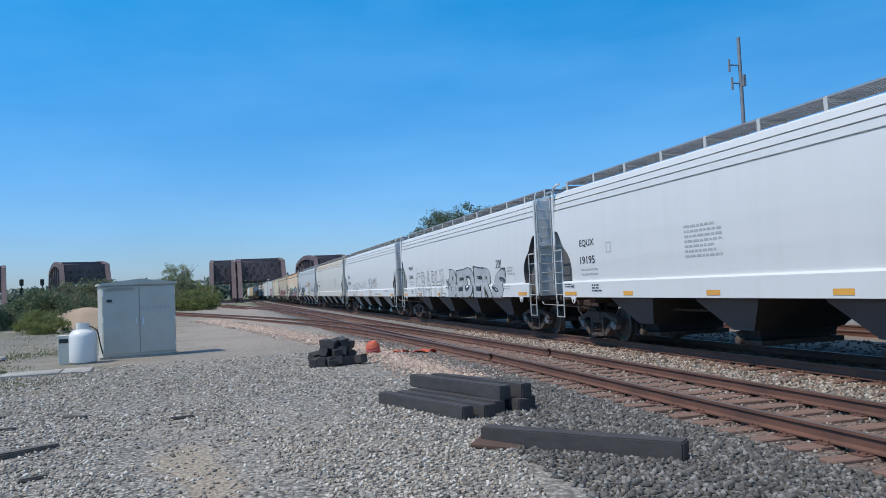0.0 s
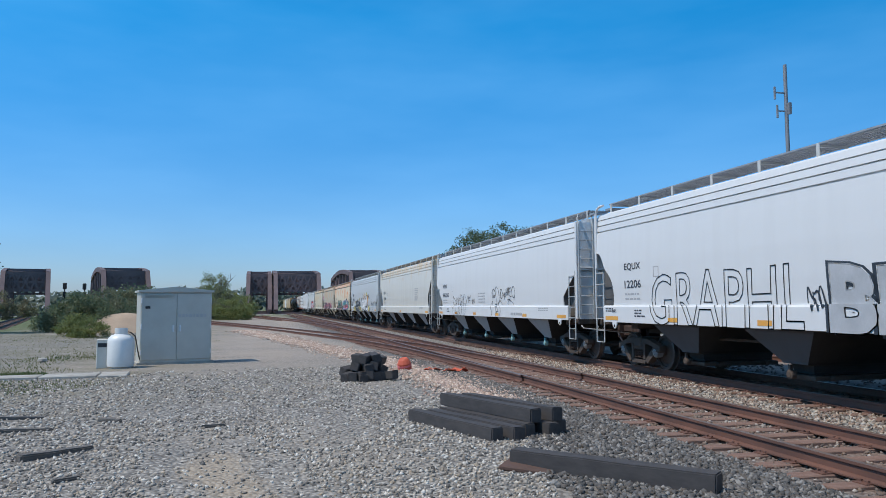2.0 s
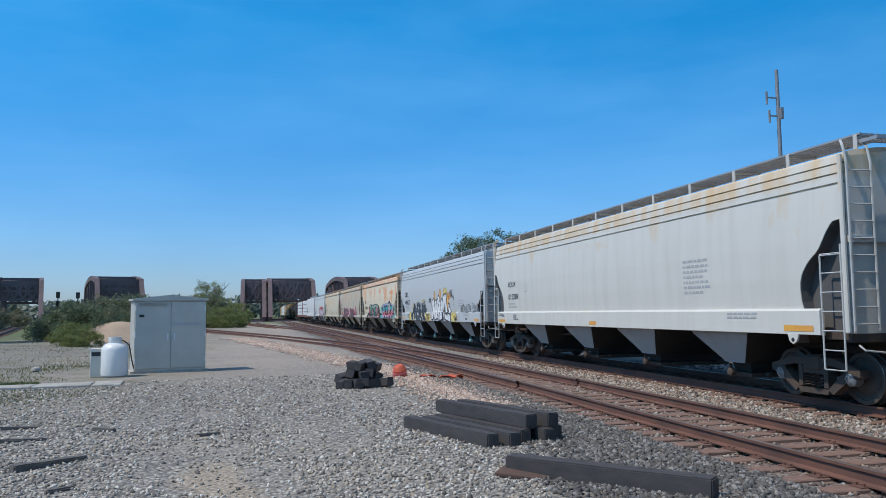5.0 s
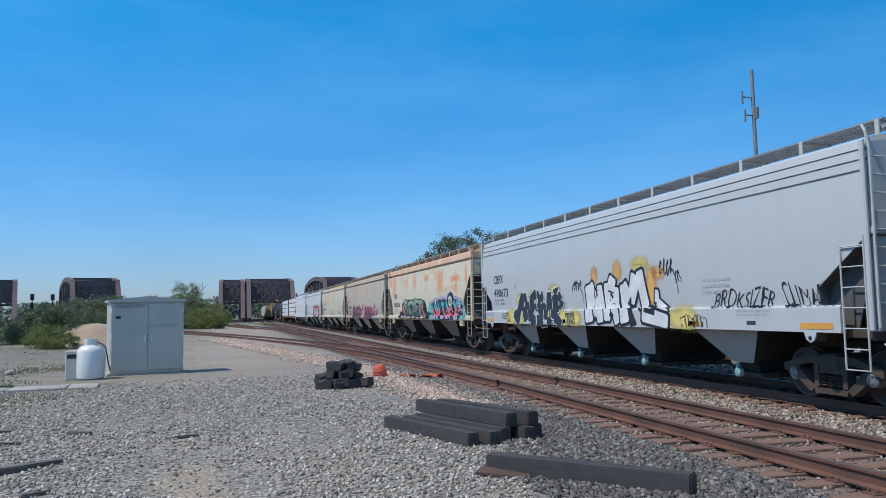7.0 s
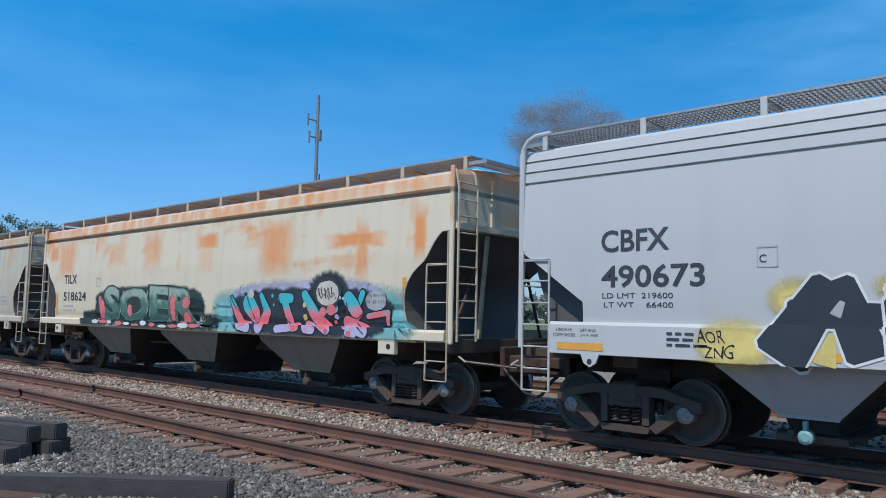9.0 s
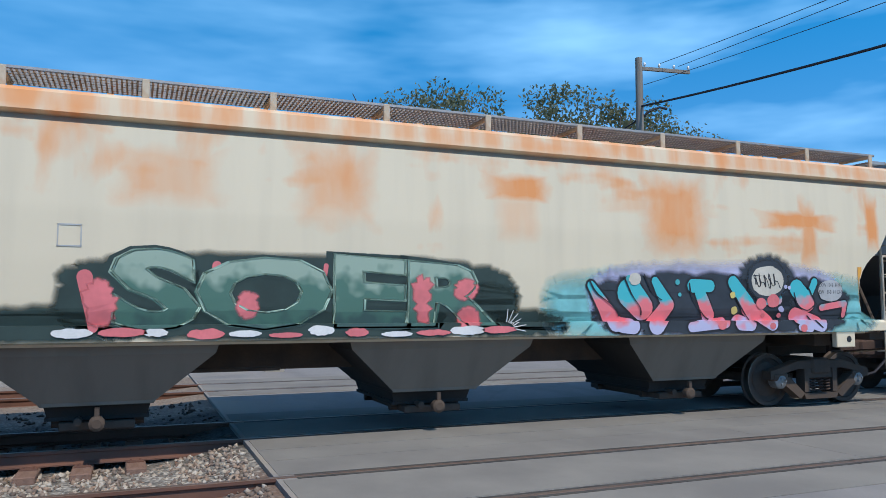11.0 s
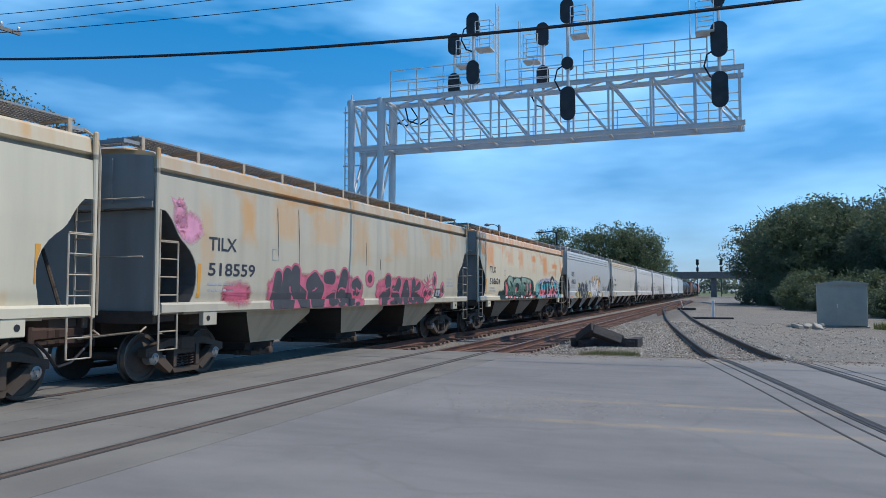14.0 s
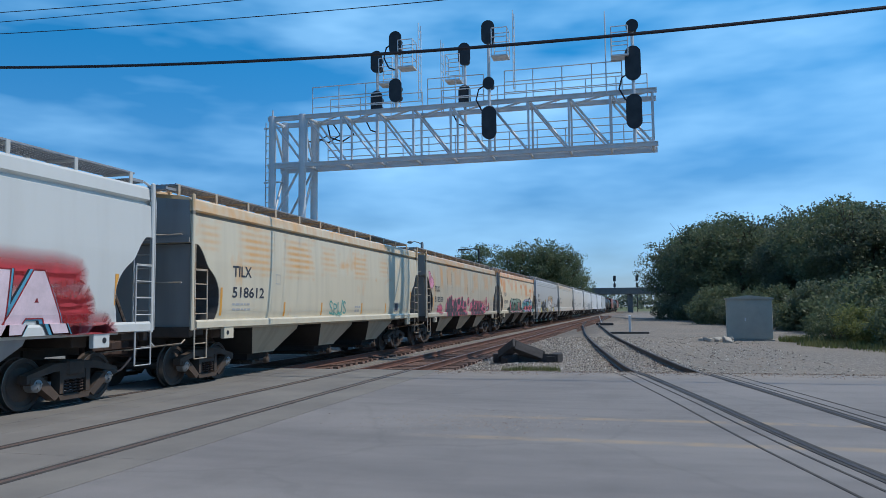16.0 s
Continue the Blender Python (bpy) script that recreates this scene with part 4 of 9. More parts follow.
def build_track(key, label, y_parts, bright=True):
    pts = TRACKS[key]
    tr = tagged(new("rail_track"), label, "railway track", "railway tracks", "structure")
    fine = smooth_path(pts, 1.5)
    for s in (-0.7525, 0.7525):
        part("rail", sweep(fine, s, RAIL_PROF), [RAIL, RAILTOP] if bright else [RAIL_DARK, RAIL_DARK], tr)
    ties = smooth_path(pts, 0.54)
    shared = Geo().box((0, 0, 0), (2.55, 0.22, 0.16), ch=0.012).mesh("tie", TIE)
    plate = Geo()
    for s in (-0.7525, 0.7525):
        plate.box((s, 0, 0.085), (0.34, 0.18, 0.014))
        for u in (-0.1, 0.1):
            for w in (-0.05, 0.05):
                plate.box((s + u, w, 0.1), (0.025, 0.025, 0.03))
    plates = plate.mesh("tie_plate", RAIL)
    rest = Geo()
    shown = 0
    for i, p in enumerate(ties):
        if ROAD_Y0 - 0.05 < p.y < ROAD_Y1 + 0.05:
            continue
        q = ties[min(i + 1, len(ties) - 1)]
        o = ties[max(i - 1, 0)]
        a = math.atan2((q - o).y, (q - o).x) - math.pi / 2 + rnd.uniform(-0.015, 0.015)
        at = Matrix.Translation((p.x + rnd.uniform(-0.05, 0.05), p.y, -0.258 + rnd.uniform(-0.012, 0.004))) @ Matrix.Rotation(a, 4, "Z")
        if y_parts[0] < p.y < y_parts[1] and shown < 110:
            t = part("tie", shared, None, tr, at=at)
            part("tie_plate", plates, None, t)
            shown += 1
        elif abs(p.y) < 150:
            rest.box(at.translation, (2.55, 0.22, 0.16), at.to_3x3())
    tagged(part("ties_beyond", rest, TIE, tr), kind="stuff")
    # dark flangeways where the rails cross the road
    cross = [p for p in smooth_path(pts, 0.5) if ROAD_Y0 - 0.2 < p.y < ROAD_Y1 + 0.2]
    if len(cross) > 2:
        wide = 0.0
        for s in (-0.7525, 0.7525):
            part("flangeway", sweep(cross, s, [(-0.095 - wide, -0.008), (-0.095 - wide, -0.0035), (-0.04, -0.0035), (-0.04, -0.008)]), RUBBER, tr)
            part("flangeway", sweep(cross, s, [(0.04, -0.008), (0.04, -0.0035), (0.095 + wide, -0.0035), (0.095 + wide, -0.008)]), RUBBER, tr)
        if key == "side":
            for off in (-1.25, -0.98, 1.0, 1.32):
                part("seam", sweep(cross, off, [(-0.018, -0.0095), (-0.018, -0.0055), (0.018, -0.0055), (0.018, -0.0095)]), RUBBER, tr)
    return tr


build_track("near", "rusty rails on weathered wooden ties in ballast", (-1, 48))
build_track("train", "railway track under the freight train", (-1, 22))
build_track("side", "curved single track beside the gravel lot", (-48, -19), False)
build_track("branch", "rusty branch track curving away from the main tracks", (17, 60))
build_track("west", "branch track leading to the narrow truss bridge", (58, 62))
build_track("back", "rusty track behind the freight train", (-1, 16))


# ---- truss bridges ----
def truss_bridge(at, width, length, height, panels, label, rise=2.8):
    """A through truss: camelback top chords, posts, diagonals, floor beams, portal and sway frames."""
    br = thing("truss_bridge", at, label, "bridge", "truss bridges")
    step = length / panels
    hx = width / 2

    def top(i):
        u = i / panels
        return height - rise + rise * math.sin(math.pi * min(max(u, 0), 1)) ** 0.8 if 0 < i < panels else 0.0

    for s in (-1, 1):
        for i in range(panels):
            y0, y1 = i * step, (i + 1) * step
            z0, z1 = (top(i) if i > 0 else 0.6), (top(i + 1) if i < panels - 1 else 0.6)
            part("bottom_chord", Geo().box((s * hx, (y0 + y1) / 2, 0.35), (0.5, step, 0.7)), BRIDGE, br)
            a = math.atan2(z1 - z0, step)
            part("top_chord", Geo().box((s * hx, (y0 + y1) / 2, (z0 + z1) / 2), (0.95, math.hypot(step, z1 - z0) + 0.3, 1.1), Matrix.Rotation(a, 3, "X")), BRIDGE, br)
            if 0 < i:
                part("post", Geo().box((s * hx, y0, z0 / 2), (0.75, 0.75, z0)), BRIDGE, br)
            if 0 < i < panels - 1:
                fl = i < panels / 2
                pa, pb = ((y0, z0), (y1, 0.5)) if fl else ((y1, z1), (y0, 0.5))
                part("diagonal", Geo().tube((s * hx, pa[0], pa[1]), (s * hx, pb[0], pb[1]), 0.17, 4), BRIDGE, br)
    for i in range(1, panels):
        sway = Geo()
        z, y = top(i), i * step
        sway.box((0, y, z), (width, 0.4, 0.5))
        drop = 3.7 if i in (1, panels - 1) else 3.2
        sway.box((0, y, z - drop), (width, 0.35, 0.6))
        sway.box((0, y, z - 0.5 * drop), (width, 0.3, 0.5))
        sway.box((0, y, z - 0.2), (width, 0.25, 1.3))
        n = max(2, round(width / 1.8))
        for k in range(n):
            x0, x1 = -hx + width * k / n, -hx + width * (k + 1) / n
            sway.tube((x0, y, z), (x1, y, z - drop), 0.3, 4)
            sway.tube((x1, y, z), (x0, y, z - drop), 0.3, 4)
        for s in (-1, 1):
            sway.prism([(s * hx, z - drop), (s * (hx - 1.1), z - drop), (s * hx, z - drop - 1.2)], y - 0.12, y + 0.12, "y")
        part("portal_frame" if i in (1, panels - 1) else "sway_frame", sway, BRIDGE, br)
        if i < panels - 1:
            lat = Geo()
            lat.tube((-hx, y, z), (hx, y + step, top(i + 1)), 0.26, 4)
            lat.tube((hx, y, z), (-hx, y + step, top(i + 1)), 0.26, 4)
            part("lateral_bracing", lat, BRIDGE, br)
    for i in range(panels + 1):
        part("floor_beam", Geo().box((0, i * step, -0.1), (width, 0.5, 0.5)), BRIDGE, br)
    for s in (-1, 1):
        part("stringer", Geo().box((0.35 * s * width, length / 2, -0.22), (0.4, length, 0.3)), BRIDGE, br)
    ab = Geo().box((0, -1.6, -0.7), (width + 2.5, 3.0, 1.0), ch=0.05)
    part("abutment", ab, SLABC, br)
    return br


def bearing(deg, dist):
    return dist * math.sin(radians(deg)), dist * math.cos(radians(deg))


for bx, by, turn, wd, ln, ht, pn, lb in (
    (-48.6, 178.0, 13.9, 8.8, 62, 10.6, 8, "rusty steel through truss bridge over the side track"),
    (-28.3, 180.0, 13.8, 9.4, 62, 11.0, 8, "rusty camelback through truss bridge behind green bushes"),
    (-0.3, 182.0, 0.0, 5.0, 62, 10.4, 8, "narrow rusty single-track through truss bridge"),
    (8.65, 180.0, 0.0, 10.2, 62, 10.5, 8, "wide rusty double-track through truss bridge carrying the train"),
    (26.5, 186.0, 0.0, 8.4, 66, 11.2, 8, "rusty camelback truss bridge beyond the freight train"),
):
    truss_bridge(pose(bx, by, 0.05, 0, 0, turn), wd, ln, ht, pn, lb)


# ---- signal gantry over the tracks ----
GY = -28.5


def signal_gantry():
    ga = thing("signal_gantry", pose(13.75, GY, 0), "grey galvanised cantilever signal bridge with black signal heads", "signal gantry")
    z0, z1, xl, d = 7.40, 9.35, -14.5, 1.15   # chords, reach, depth
    legs = [(-0.72, -d / 2), (0.6, -d / 2), (-0.72, d / 2), (0.6, d / 2)]
    for x, y in legs:
        part("leg", Geo().tube((x, y, -0.2), (x, y, z1 + 0.12), 0.15, 12), GALV, ga, smooth=True)
    for (xa, ya), (xb, yb) in ((legs[0], legs[1]), (legs[2], legs[3]), (legs[0], legs[2]), (legs[1], legs[3])):
        for k, z in enumerate((0.6, 2.9, 5.1, 7.5, 9.3)):
            part("tower_brace", Geo().tube((xa, ya, z), (xb, yb, z), 0.06, 6), GALV, ga)
            if z < 9:
                zn = (2.9, 5.1, 7.5, 9.3)[k]
                p, q = ((xa, ya, z), (xb, yb, zn)) if k % 2 else ((xb, yb, z), (xa, ya, zn))
                part("tower_brace", Geo().tube(p, q, 0.05, 6), GALV, ga)
    for y in (-d / 2, d / 2):
        for z in (z0, z1):
            g = Geo()
            g.box(((xl + 0.78) / 2, y, z), (0.78 - xl, 0.12, 0.15))
            g.box(((xl + 0.78) / 2, y, z + 0.075), (0.78 - xl, 0.2, 0.025))
            part("chord", g, GALV, ga)
        n = 9
        for k in range(n + 1):
            x = -0.9 + (xl + 1.05) * k / n
            part("truss_post", Geo().box((x, y, (z0 + z1) / 2), (0.075, 0.075, z1 - z0)), GALV, ga)
            if k < n:
                x2 = -0.9 + (xl + 1.05) * (k + 1) / n
                part("truss_diagonal", Geo().tube((x - 0.08, y, z1 - 0.1), (x2 + 0.08, y, z0 + 0.1), 0.046, 6), GALV, ga)
    for k in range(10):
        x = -0.9 + (xl + 1.05) * k / 9
        part("cross_brace", Geo().tube((x, -d / 2, z1), (x, d / 2, z1), 0.05, 6), GALV, ga)
        part("cross_brace", Geo().tube((x, -d / 2, z0), (x, d / 2, z0), 0.05, 6), GALV, ga)
        if k < 9:
            part("cross_brace", Geo().tube((x, -d / 2, z1), (x + (xl + 1.05) / 9, d / 2, z1), 0.045, 6), GALV, ga)
    # grated walkway with handrails on the far side, above and inside the truss
    for k in range(12):
        part("walkway_slat", Geo().box(((xl + 0.6) / 2, -d / 2 - 0.1 - 0.055 * k, z0 + 0.16), (0.6 - xl, 0.02, 0.03)), GALV, ga)
    for yy, zb, zt, xa, xb in ((d / 2 + 0.1, z1 + 0.1, z1 + 1.15, -1.2, -4.6), (d / 2 + 0.1, z1 + 0.1, z1 + 1.1, -6.0, -8.2), (d / 2 + 0.1, z1 + 0.1, z1 + 1.15, -9.0, -13.3),
                               (-d / 2 - 0.1, z1 + 0.1, z1 + 1.0, -1.4, -5.4), (-d / 2 - 0.1, z1 + 0.1, z1 + 1.0, -6.2, -14.2), (-d / 2 - 0.8, z0 + 0.16, z0 + 1.25, -1.0, -14.4)):
        g = Geo()
        for z in (zt, (zb + zt) / 2 + 0.1, zb + 0.22) if zb > z0 + 1 else (zt + 0.3, zt, zt - 0.3, zt - 0.6, zt - 0.85):
            g.tube((xa, yy, z), (xb, yy, z), 0.022, 6)
        m = max(2, round(abs(xb - xa) / 1.15))
        for k in range(m + 1):
            x = xa + (xb - xa) * k / m
            g.tube((x, yy, zb - 0.1), (x, yy, zt), 0.022, 6)
        part("handrail", g, GALV, ga)
    lad = Geo()
    for x in (0.92, 1.3):
        lad.tube((x, -0.2, 0.3), (x, -0.2, z1 + 0.1), 0.028, 6)
    for k in range(29):
        lad.tube((0.92, -0.2, 0.5 + 0.31 * k), (1.3, -0.2, 0.5 + 0.31 * k), 0.018, 5)
    for z in (2.2, 4.7, 6.9, 9.2):
        lad.tube((1.38, -0.2, z), (0.5, -0.2, z), 0.035, 5)
    lad.tube((1.0, -0.2, z1 - 1.0), (1.0, -0.2, z1 + 0.6), 0.035, 6)
    part("ladder", lad, GALV, ga)

    def head(x, y, z, big):
        """A signal head: an oval black background plate with hooded lamps on the far face."""
        w, h = (0.56, 1.25) if big == 2 else ((0.5, 0.92) if big == 1 else (0.44, 0.46))
        out = []
        for i in range(28):
            a = 6.2832 * i / 28
            out.append((x + 0.5 * w * math.cos(a), z + 0.5 * (h - w) * (1 if math.sin(a) > 0 else -1) * (0 if abs(math.sin(a)) < 1e-6 else 1) + 0.5 * w * math.sin(a)))
        hd = part("signal_head", Geo().prism(out, y - 0.03, y + 0.03, "y"), BLACK, ga, "black oval signal head")
        hous = Geo().box((x, y - 0.17, z), (w * 0.66, 0.24, h * 0.8), ch=0.04)
        part("housing", hous, BLACK, hd)
        hood = Geo()
        for k in range(1 if big == 0 else (2 if big == 1 else 3)):
            zz = z + (k - (0 if big == 0 else (0.5 if big == 1 else 1))) * 0.36
            hood.lathe([(0.13, -0.28), (0.13, 0.0)], 12, "y", (x, y - 0.28, zz))
        part("hood", hood, BLACK, hd)

    def mast(x, y, top_z, base_z):
        part("signal_mast", Geo().tube((x, y, base_z), (x, y, top_z), 0.06, 8), GALV, ga, smooth=True)

    def cage(x, y, z, s):
        cg = part("service_cage", Geo().box((x + s * 0.45, y, z), (0.62, 0.62, 0.05)), GALV, ga)
        for dx in (0.16, 0.74):
            for dy in (-0.3, 0.3):
                part("cage_post", Geo().tube((x + s * dx, y + dy, z), (x + s * dx, y + dy, z + 1.05), 0.02, 5), GALV, cg)
        for zz in (0.35, 0.7, 1.05):
            part("cage_rail", Geo().pipe([(x + s * 0.16, y - 0.3, z + zz), (x + s * 0.74, y - 0.3, z + zz), (x + s * 0.74, y + 0.3, z + zz), (x + s * 0.16, y + 0.3, z + zz)], 0.018, 5), GALV, cg)
        lg = Geo()
        for dy in (-0.18, 0.18):
            lg.tube((x + s * 0.95, y + dy, z - 1.3), (x + s * 0.95, y + dy, z + 1.7), 0.018, 5)
        for k in range(9):
            lg.tube((x + s * 0.95, y - 0.18, z - 1.2 + 0.33 * k), (x + s * 0.95, y + 0.18, z - 1.2 + 0.33 * k), 0.013, 5)
        part("access_ladder", lg, GALV, ga)

    yf, yb = d / 2 + 0.35, -d / 2 - 0.35
    for x, y, heads, top_z, base_z, cg in (
        (-3.39, yb, ((11.84, 1), (10.15, 1)), 12.2, z0, -1), (-4.81, yf, ((11.87, 1), (10.0, 1)), 12.2, z1, -1),
        (-7.12, yb, ((11.82, 1), (10.09, 1)), 12.1, z0, 1), (-8.46, yf, ((11.92, 1), (9.98, 0), (8.48, 2)), 12.3, z0, -1),
        (-13.7, yf, ((11.64, 0), (10.27, 2), (8.52, 2)), 11.9, z0, 1)):
        mast(x, y, top_z, base_z)
        for z, b in heads:
            head(x, y + 0.12, z, b)
        cage(x, y, top_z - 1.35, cg)
        part("cable_loop", Geo().pipe([(x + 0.06, y, base_z + 2.6), (x + 0.4, y, base_z + 2.4), (x + 0.5, y, base_z + 2.0), (x + 0.3, y, base_z + 1.6), (x + 0.05, y, base_z + 1.5)], 0.03), CABLE, ga)
    for x in (-0.9, -1.5, -2.1):
        part("cable_loop", Geo().pipe([(x, -d / 2 - 0.1, z1), (x - 0.3, -d / 2 - 0.2, z1 - 0.5), (x + 0.2, -d / 2 - 0.15, z1 - 0.8), (x + 0.7, -d / 2 - 0.1, z1 - 0.6), (x + 0.8, -d / 2, z1)], 0.035), CABLE, ga)
    part("footing", Geo().box((0, 0, -0.1), (2.4, 2.2, 0.5), ch=0.03), SLABC, ga)
    return ga


signal_gantry()

# ---- the freight train ----
PITCH_WHITE, PITCH_BEIGE, GAP_LEN = 19.40, 17.84, 1.34
BODY = PITCH_WHITE - GAP_LEN
HALF = BODY / 2


def set_length(index):
    """The white cars ahead are longer than the beige ones behind them."""
    global BODY, HALF
    BODY = (PITCH_WHITE if index <= 0 else PITCH_BEIGE) - GAP_LEN
    HALF = BODY / 2
    return HALF


CUTS = {  # how far each height of the hull draws back from the car's end: (z, draw-back)
    "angular": [(1.22, 1.05), (1.87, 1.05), (2.25, 0.52), (2.62, 0.0)],
    "round": [(1.22, 0.84), (1.4, 0.94), (1.56, 1.0), (1.72, 1.04), (1.9, 1.05), (2.06, 1.03), (2.2, 0.97), (2.34, 0.86), (2.44, 0.74), (2.52, 0.62), (2.6, 0.54), (2.72, 0.46), (2.84, 0.38), (2.94, 0.29), (3.0, 0.22), (3.02, 0.02)],
}
SIDE = {  # half width of the hull by height
    "white": [(1.2, 1.50), (1.6, 1.575), (2.1, 1.60), (2.7, 1.605), (3.2, 1.59), (3.578, 1.565), (3.582, 1.50), (3.612, 1.50), (3.616, 1.56), (3.748, 1.55), (3.751, 1.49), (3.774, 1.49), (3.777, 1.548), (3.908, 1.53), (3.911, 1.475), (3.932, 1.475), (3.935, 1.527), (4.06, 1.50), (4.10, 1.45), (4.14, 1.3), (4.2, 0.8), (4.23, 0.3)],
    "beige": [(1.2, 1.50), (1.6, 1.585), (2.1, 1.605), (2.7, 1.61), (3.2, 1.59), (3.61, 1.572), (3.635, 1.49), (3.70, 1.455), (3.735, 1.552), (3.94, 1.53), (3.99, 1.47), (4.04, 1.25), (4.1, 0.7), (4.13, 0.3)],
}


def interp(tab, z):
    if z <= tab[0][0]:
        return tab[0][1]
    for (a, u), (b, v) in zip(tab, tab[1:]):
        if z <= b:
            return u + (v - u) * (z - a) / (b - a)
    return tab[-1][1]


MESHES = {}


def keep(key, make):
    """Builds a mesh once and shares it between alike pieces."""
    full = (BODY, key)
    if full not in MESHES:
        MESHES[full] = make()
    return MESHES[full]


def hull_mesh(side, cut_n, cut_s):
    zs = sorted({z for z, _ in SIDE[side]} | {z for z, _ in CUTS[cut_n]} | {z for z, _ in CUTS[cut_s]})
    loops = []
    top = SIDE[side][-1][0]
    for z in zs:
        w = interp(SIDE[side], z)
        a = HALF - interp(CUTS[cut_n], z) if z < 3.05 else HALF
        b = HALF - interp(CUTS[cut_s], z) if z < 3.05 else HALF
        if z > 3.9:
            a, b = a - 0.06 * (z - 3.9) / (top - 3.9), b - 0.06 * (z - 3.9) / (top - 3.9)
        ys = [a - (a + b) * k / 12 for k in range(13)]
        loops.append([(-w, y, z) for y in ys] + [(w, y, z) for y in reversed(ys)])
    return Geo().loft(loops).mesh("hull", [CAR_WHITE], True)


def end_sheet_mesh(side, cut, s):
    """The dark sloping end sheet at the end s, with the overhang's shade in its tone."""
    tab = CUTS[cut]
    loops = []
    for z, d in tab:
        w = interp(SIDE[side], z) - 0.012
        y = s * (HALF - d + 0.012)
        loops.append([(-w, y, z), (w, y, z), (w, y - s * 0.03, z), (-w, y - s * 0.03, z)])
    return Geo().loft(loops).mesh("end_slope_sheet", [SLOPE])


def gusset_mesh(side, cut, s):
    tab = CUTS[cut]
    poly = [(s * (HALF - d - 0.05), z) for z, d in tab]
    # fills the round opening; the plate's dark tone stands for the shade inside
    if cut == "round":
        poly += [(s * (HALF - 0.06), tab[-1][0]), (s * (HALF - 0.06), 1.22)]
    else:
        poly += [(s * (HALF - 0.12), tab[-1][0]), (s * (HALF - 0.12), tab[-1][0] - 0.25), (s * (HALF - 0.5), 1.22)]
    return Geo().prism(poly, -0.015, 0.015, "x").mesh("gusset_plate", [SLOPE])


def sill_mesh(side, s):
    g = Geo()
    if side == "white":
        poly = [(1.60, 1.16), (1.655, 1.17), (1.655, 1.56), (1.62, 1.60), (1.56, 1.60), (1.56, 1.16)]
        lo, hi = -(HALF - 0.55), HALF - 0.55
    else:
        poly = [(1.58, 1.24), (1.65, 1.25), (1.65, 1.38), (1.62, 1.42), (1.55, 1.42), (1.55, 1.24)]
        lo, hi = -(HALF - 0.1), HALF - 0.1
    g.prism([(s * u, v) for u, v in poly], lo, hi, "y")
    return g.mesh("side_sill", [CAR_WHITE])


def grating_mesh(bars_n=118):
    g = Geo()
    for s in (-1, 1):
        for k in range(7):
            g.box((s * (0.48 + 0.11 * k), 0, 4.31), (0.022, BODY - 0.02, 0.035))
        for k in range(bars_n):
            g.box((s * 0.81, -HALF + 0.02 + k * (BODY - 0.04) / (bars_n - 1), 4.305), (0.68, 0.03 if bars_n < 200 else 0.022, 0.025))
        g.box((s * 1.15, 0, 4.315), (0.02, BODY - 0.02, 0.03))
    for s in (-1, 1):
        # the crossing platform over the coupler, a framed grating
        for k in range(20):
            g.box((-1.1 + k * 1.2 / 19, s * (HALF + 0.1), 4.2), (0.02, 0.36, 0.03))
        for y in (-0.06, 0.06, 0.17):
            g.box((-0.5, s * (HALF + y), 4.197), (1.2, 0.02, 0.025))
        g.box((-0.5, s * (HALF + 0.29), 4.195), (1.26, 0.025, 0.06))
        for x in (-1.12, 0.12):
            g.box((x, s * (HALF + 0.1), 4.195), (0.025, 0.4, 0.06))
    return g.mesh("running_board", [GRATE])


def bracket_mesh():
    g = Geo()
    g.box((0, 0, 0.0), (0.03, 0.085, 0.30), ch=0.008)
    g.box((-0.3, 0, 0.10), (0.62, 0.05, 0.04))
    return g.mesh("bracket", [GRAB])


def hatch_mesh():
    g = Geo().box((0, 0, 4.22), (0.72, 2.6, 0.12), ch=0.03)
    for j in range(3):
        g.box((0, -0.9 + 0.9 * j, 4.29), (0.8, 0.08, 0.05))
    return g.mesh("roof_hatch", [CAR_WHITE])


def hopper_mesh(top, foot):
    """One bay: a steep side face and sloping end sheets down to the outlet; top and foot are half lengths."""
    rows = [(1.28, 1.44, top), (1.10, 1.40, top - 0.06), (0.56, 1.06, foot), (0.52, 1.05, foot - 0.03), (0.50, 0.9, foot - 0.06), (0.36, 0.86, foot - 0.1)]
    g = Geo().loft([[(-w, -a, z), (w, -a, z), (w, a, z), (-w, a, z)] for z, w, a in rows])
    # end sheets and outlet are near-black, the under-car shade put into their colour
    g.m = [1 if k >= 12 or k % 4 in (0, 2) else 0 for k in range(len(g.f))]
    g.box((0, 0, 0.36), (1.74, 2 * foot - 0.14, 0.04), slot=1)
    return g.mesh("hopper", [UNDER_GREY, HOPPER_SHADE])


def gate_mesh():
    g = Geo()
    g.box((0, 0, 0.28), (1.9, 0.8, 0.09), ch=0.01)
    for s in (-1, 1):
        g.tube((s * 0.6, -0.5, 0.28), (s * 0.6, 0.5, 0.28), 0.05, 8)
    g.tube((-1.05, 0.2, 0.34), (1.05, 0.2, 0.34), 0.045, 8)
    return g.mesh("outlet_gate", [TRUCK])


def cap_mesh():
    g = Geo()
    g.lathe([(0.05, 0.0), (0.085, 0.02), (0.085, 0.12), (0.06, 0.14)], 14, "x", (-1.2, 0, 0.33))
    g.box((-1.15, 0, 0.46), (0.06, 0.05, 0.1))
    return g.mesh("outlet_cap", [TEAL])


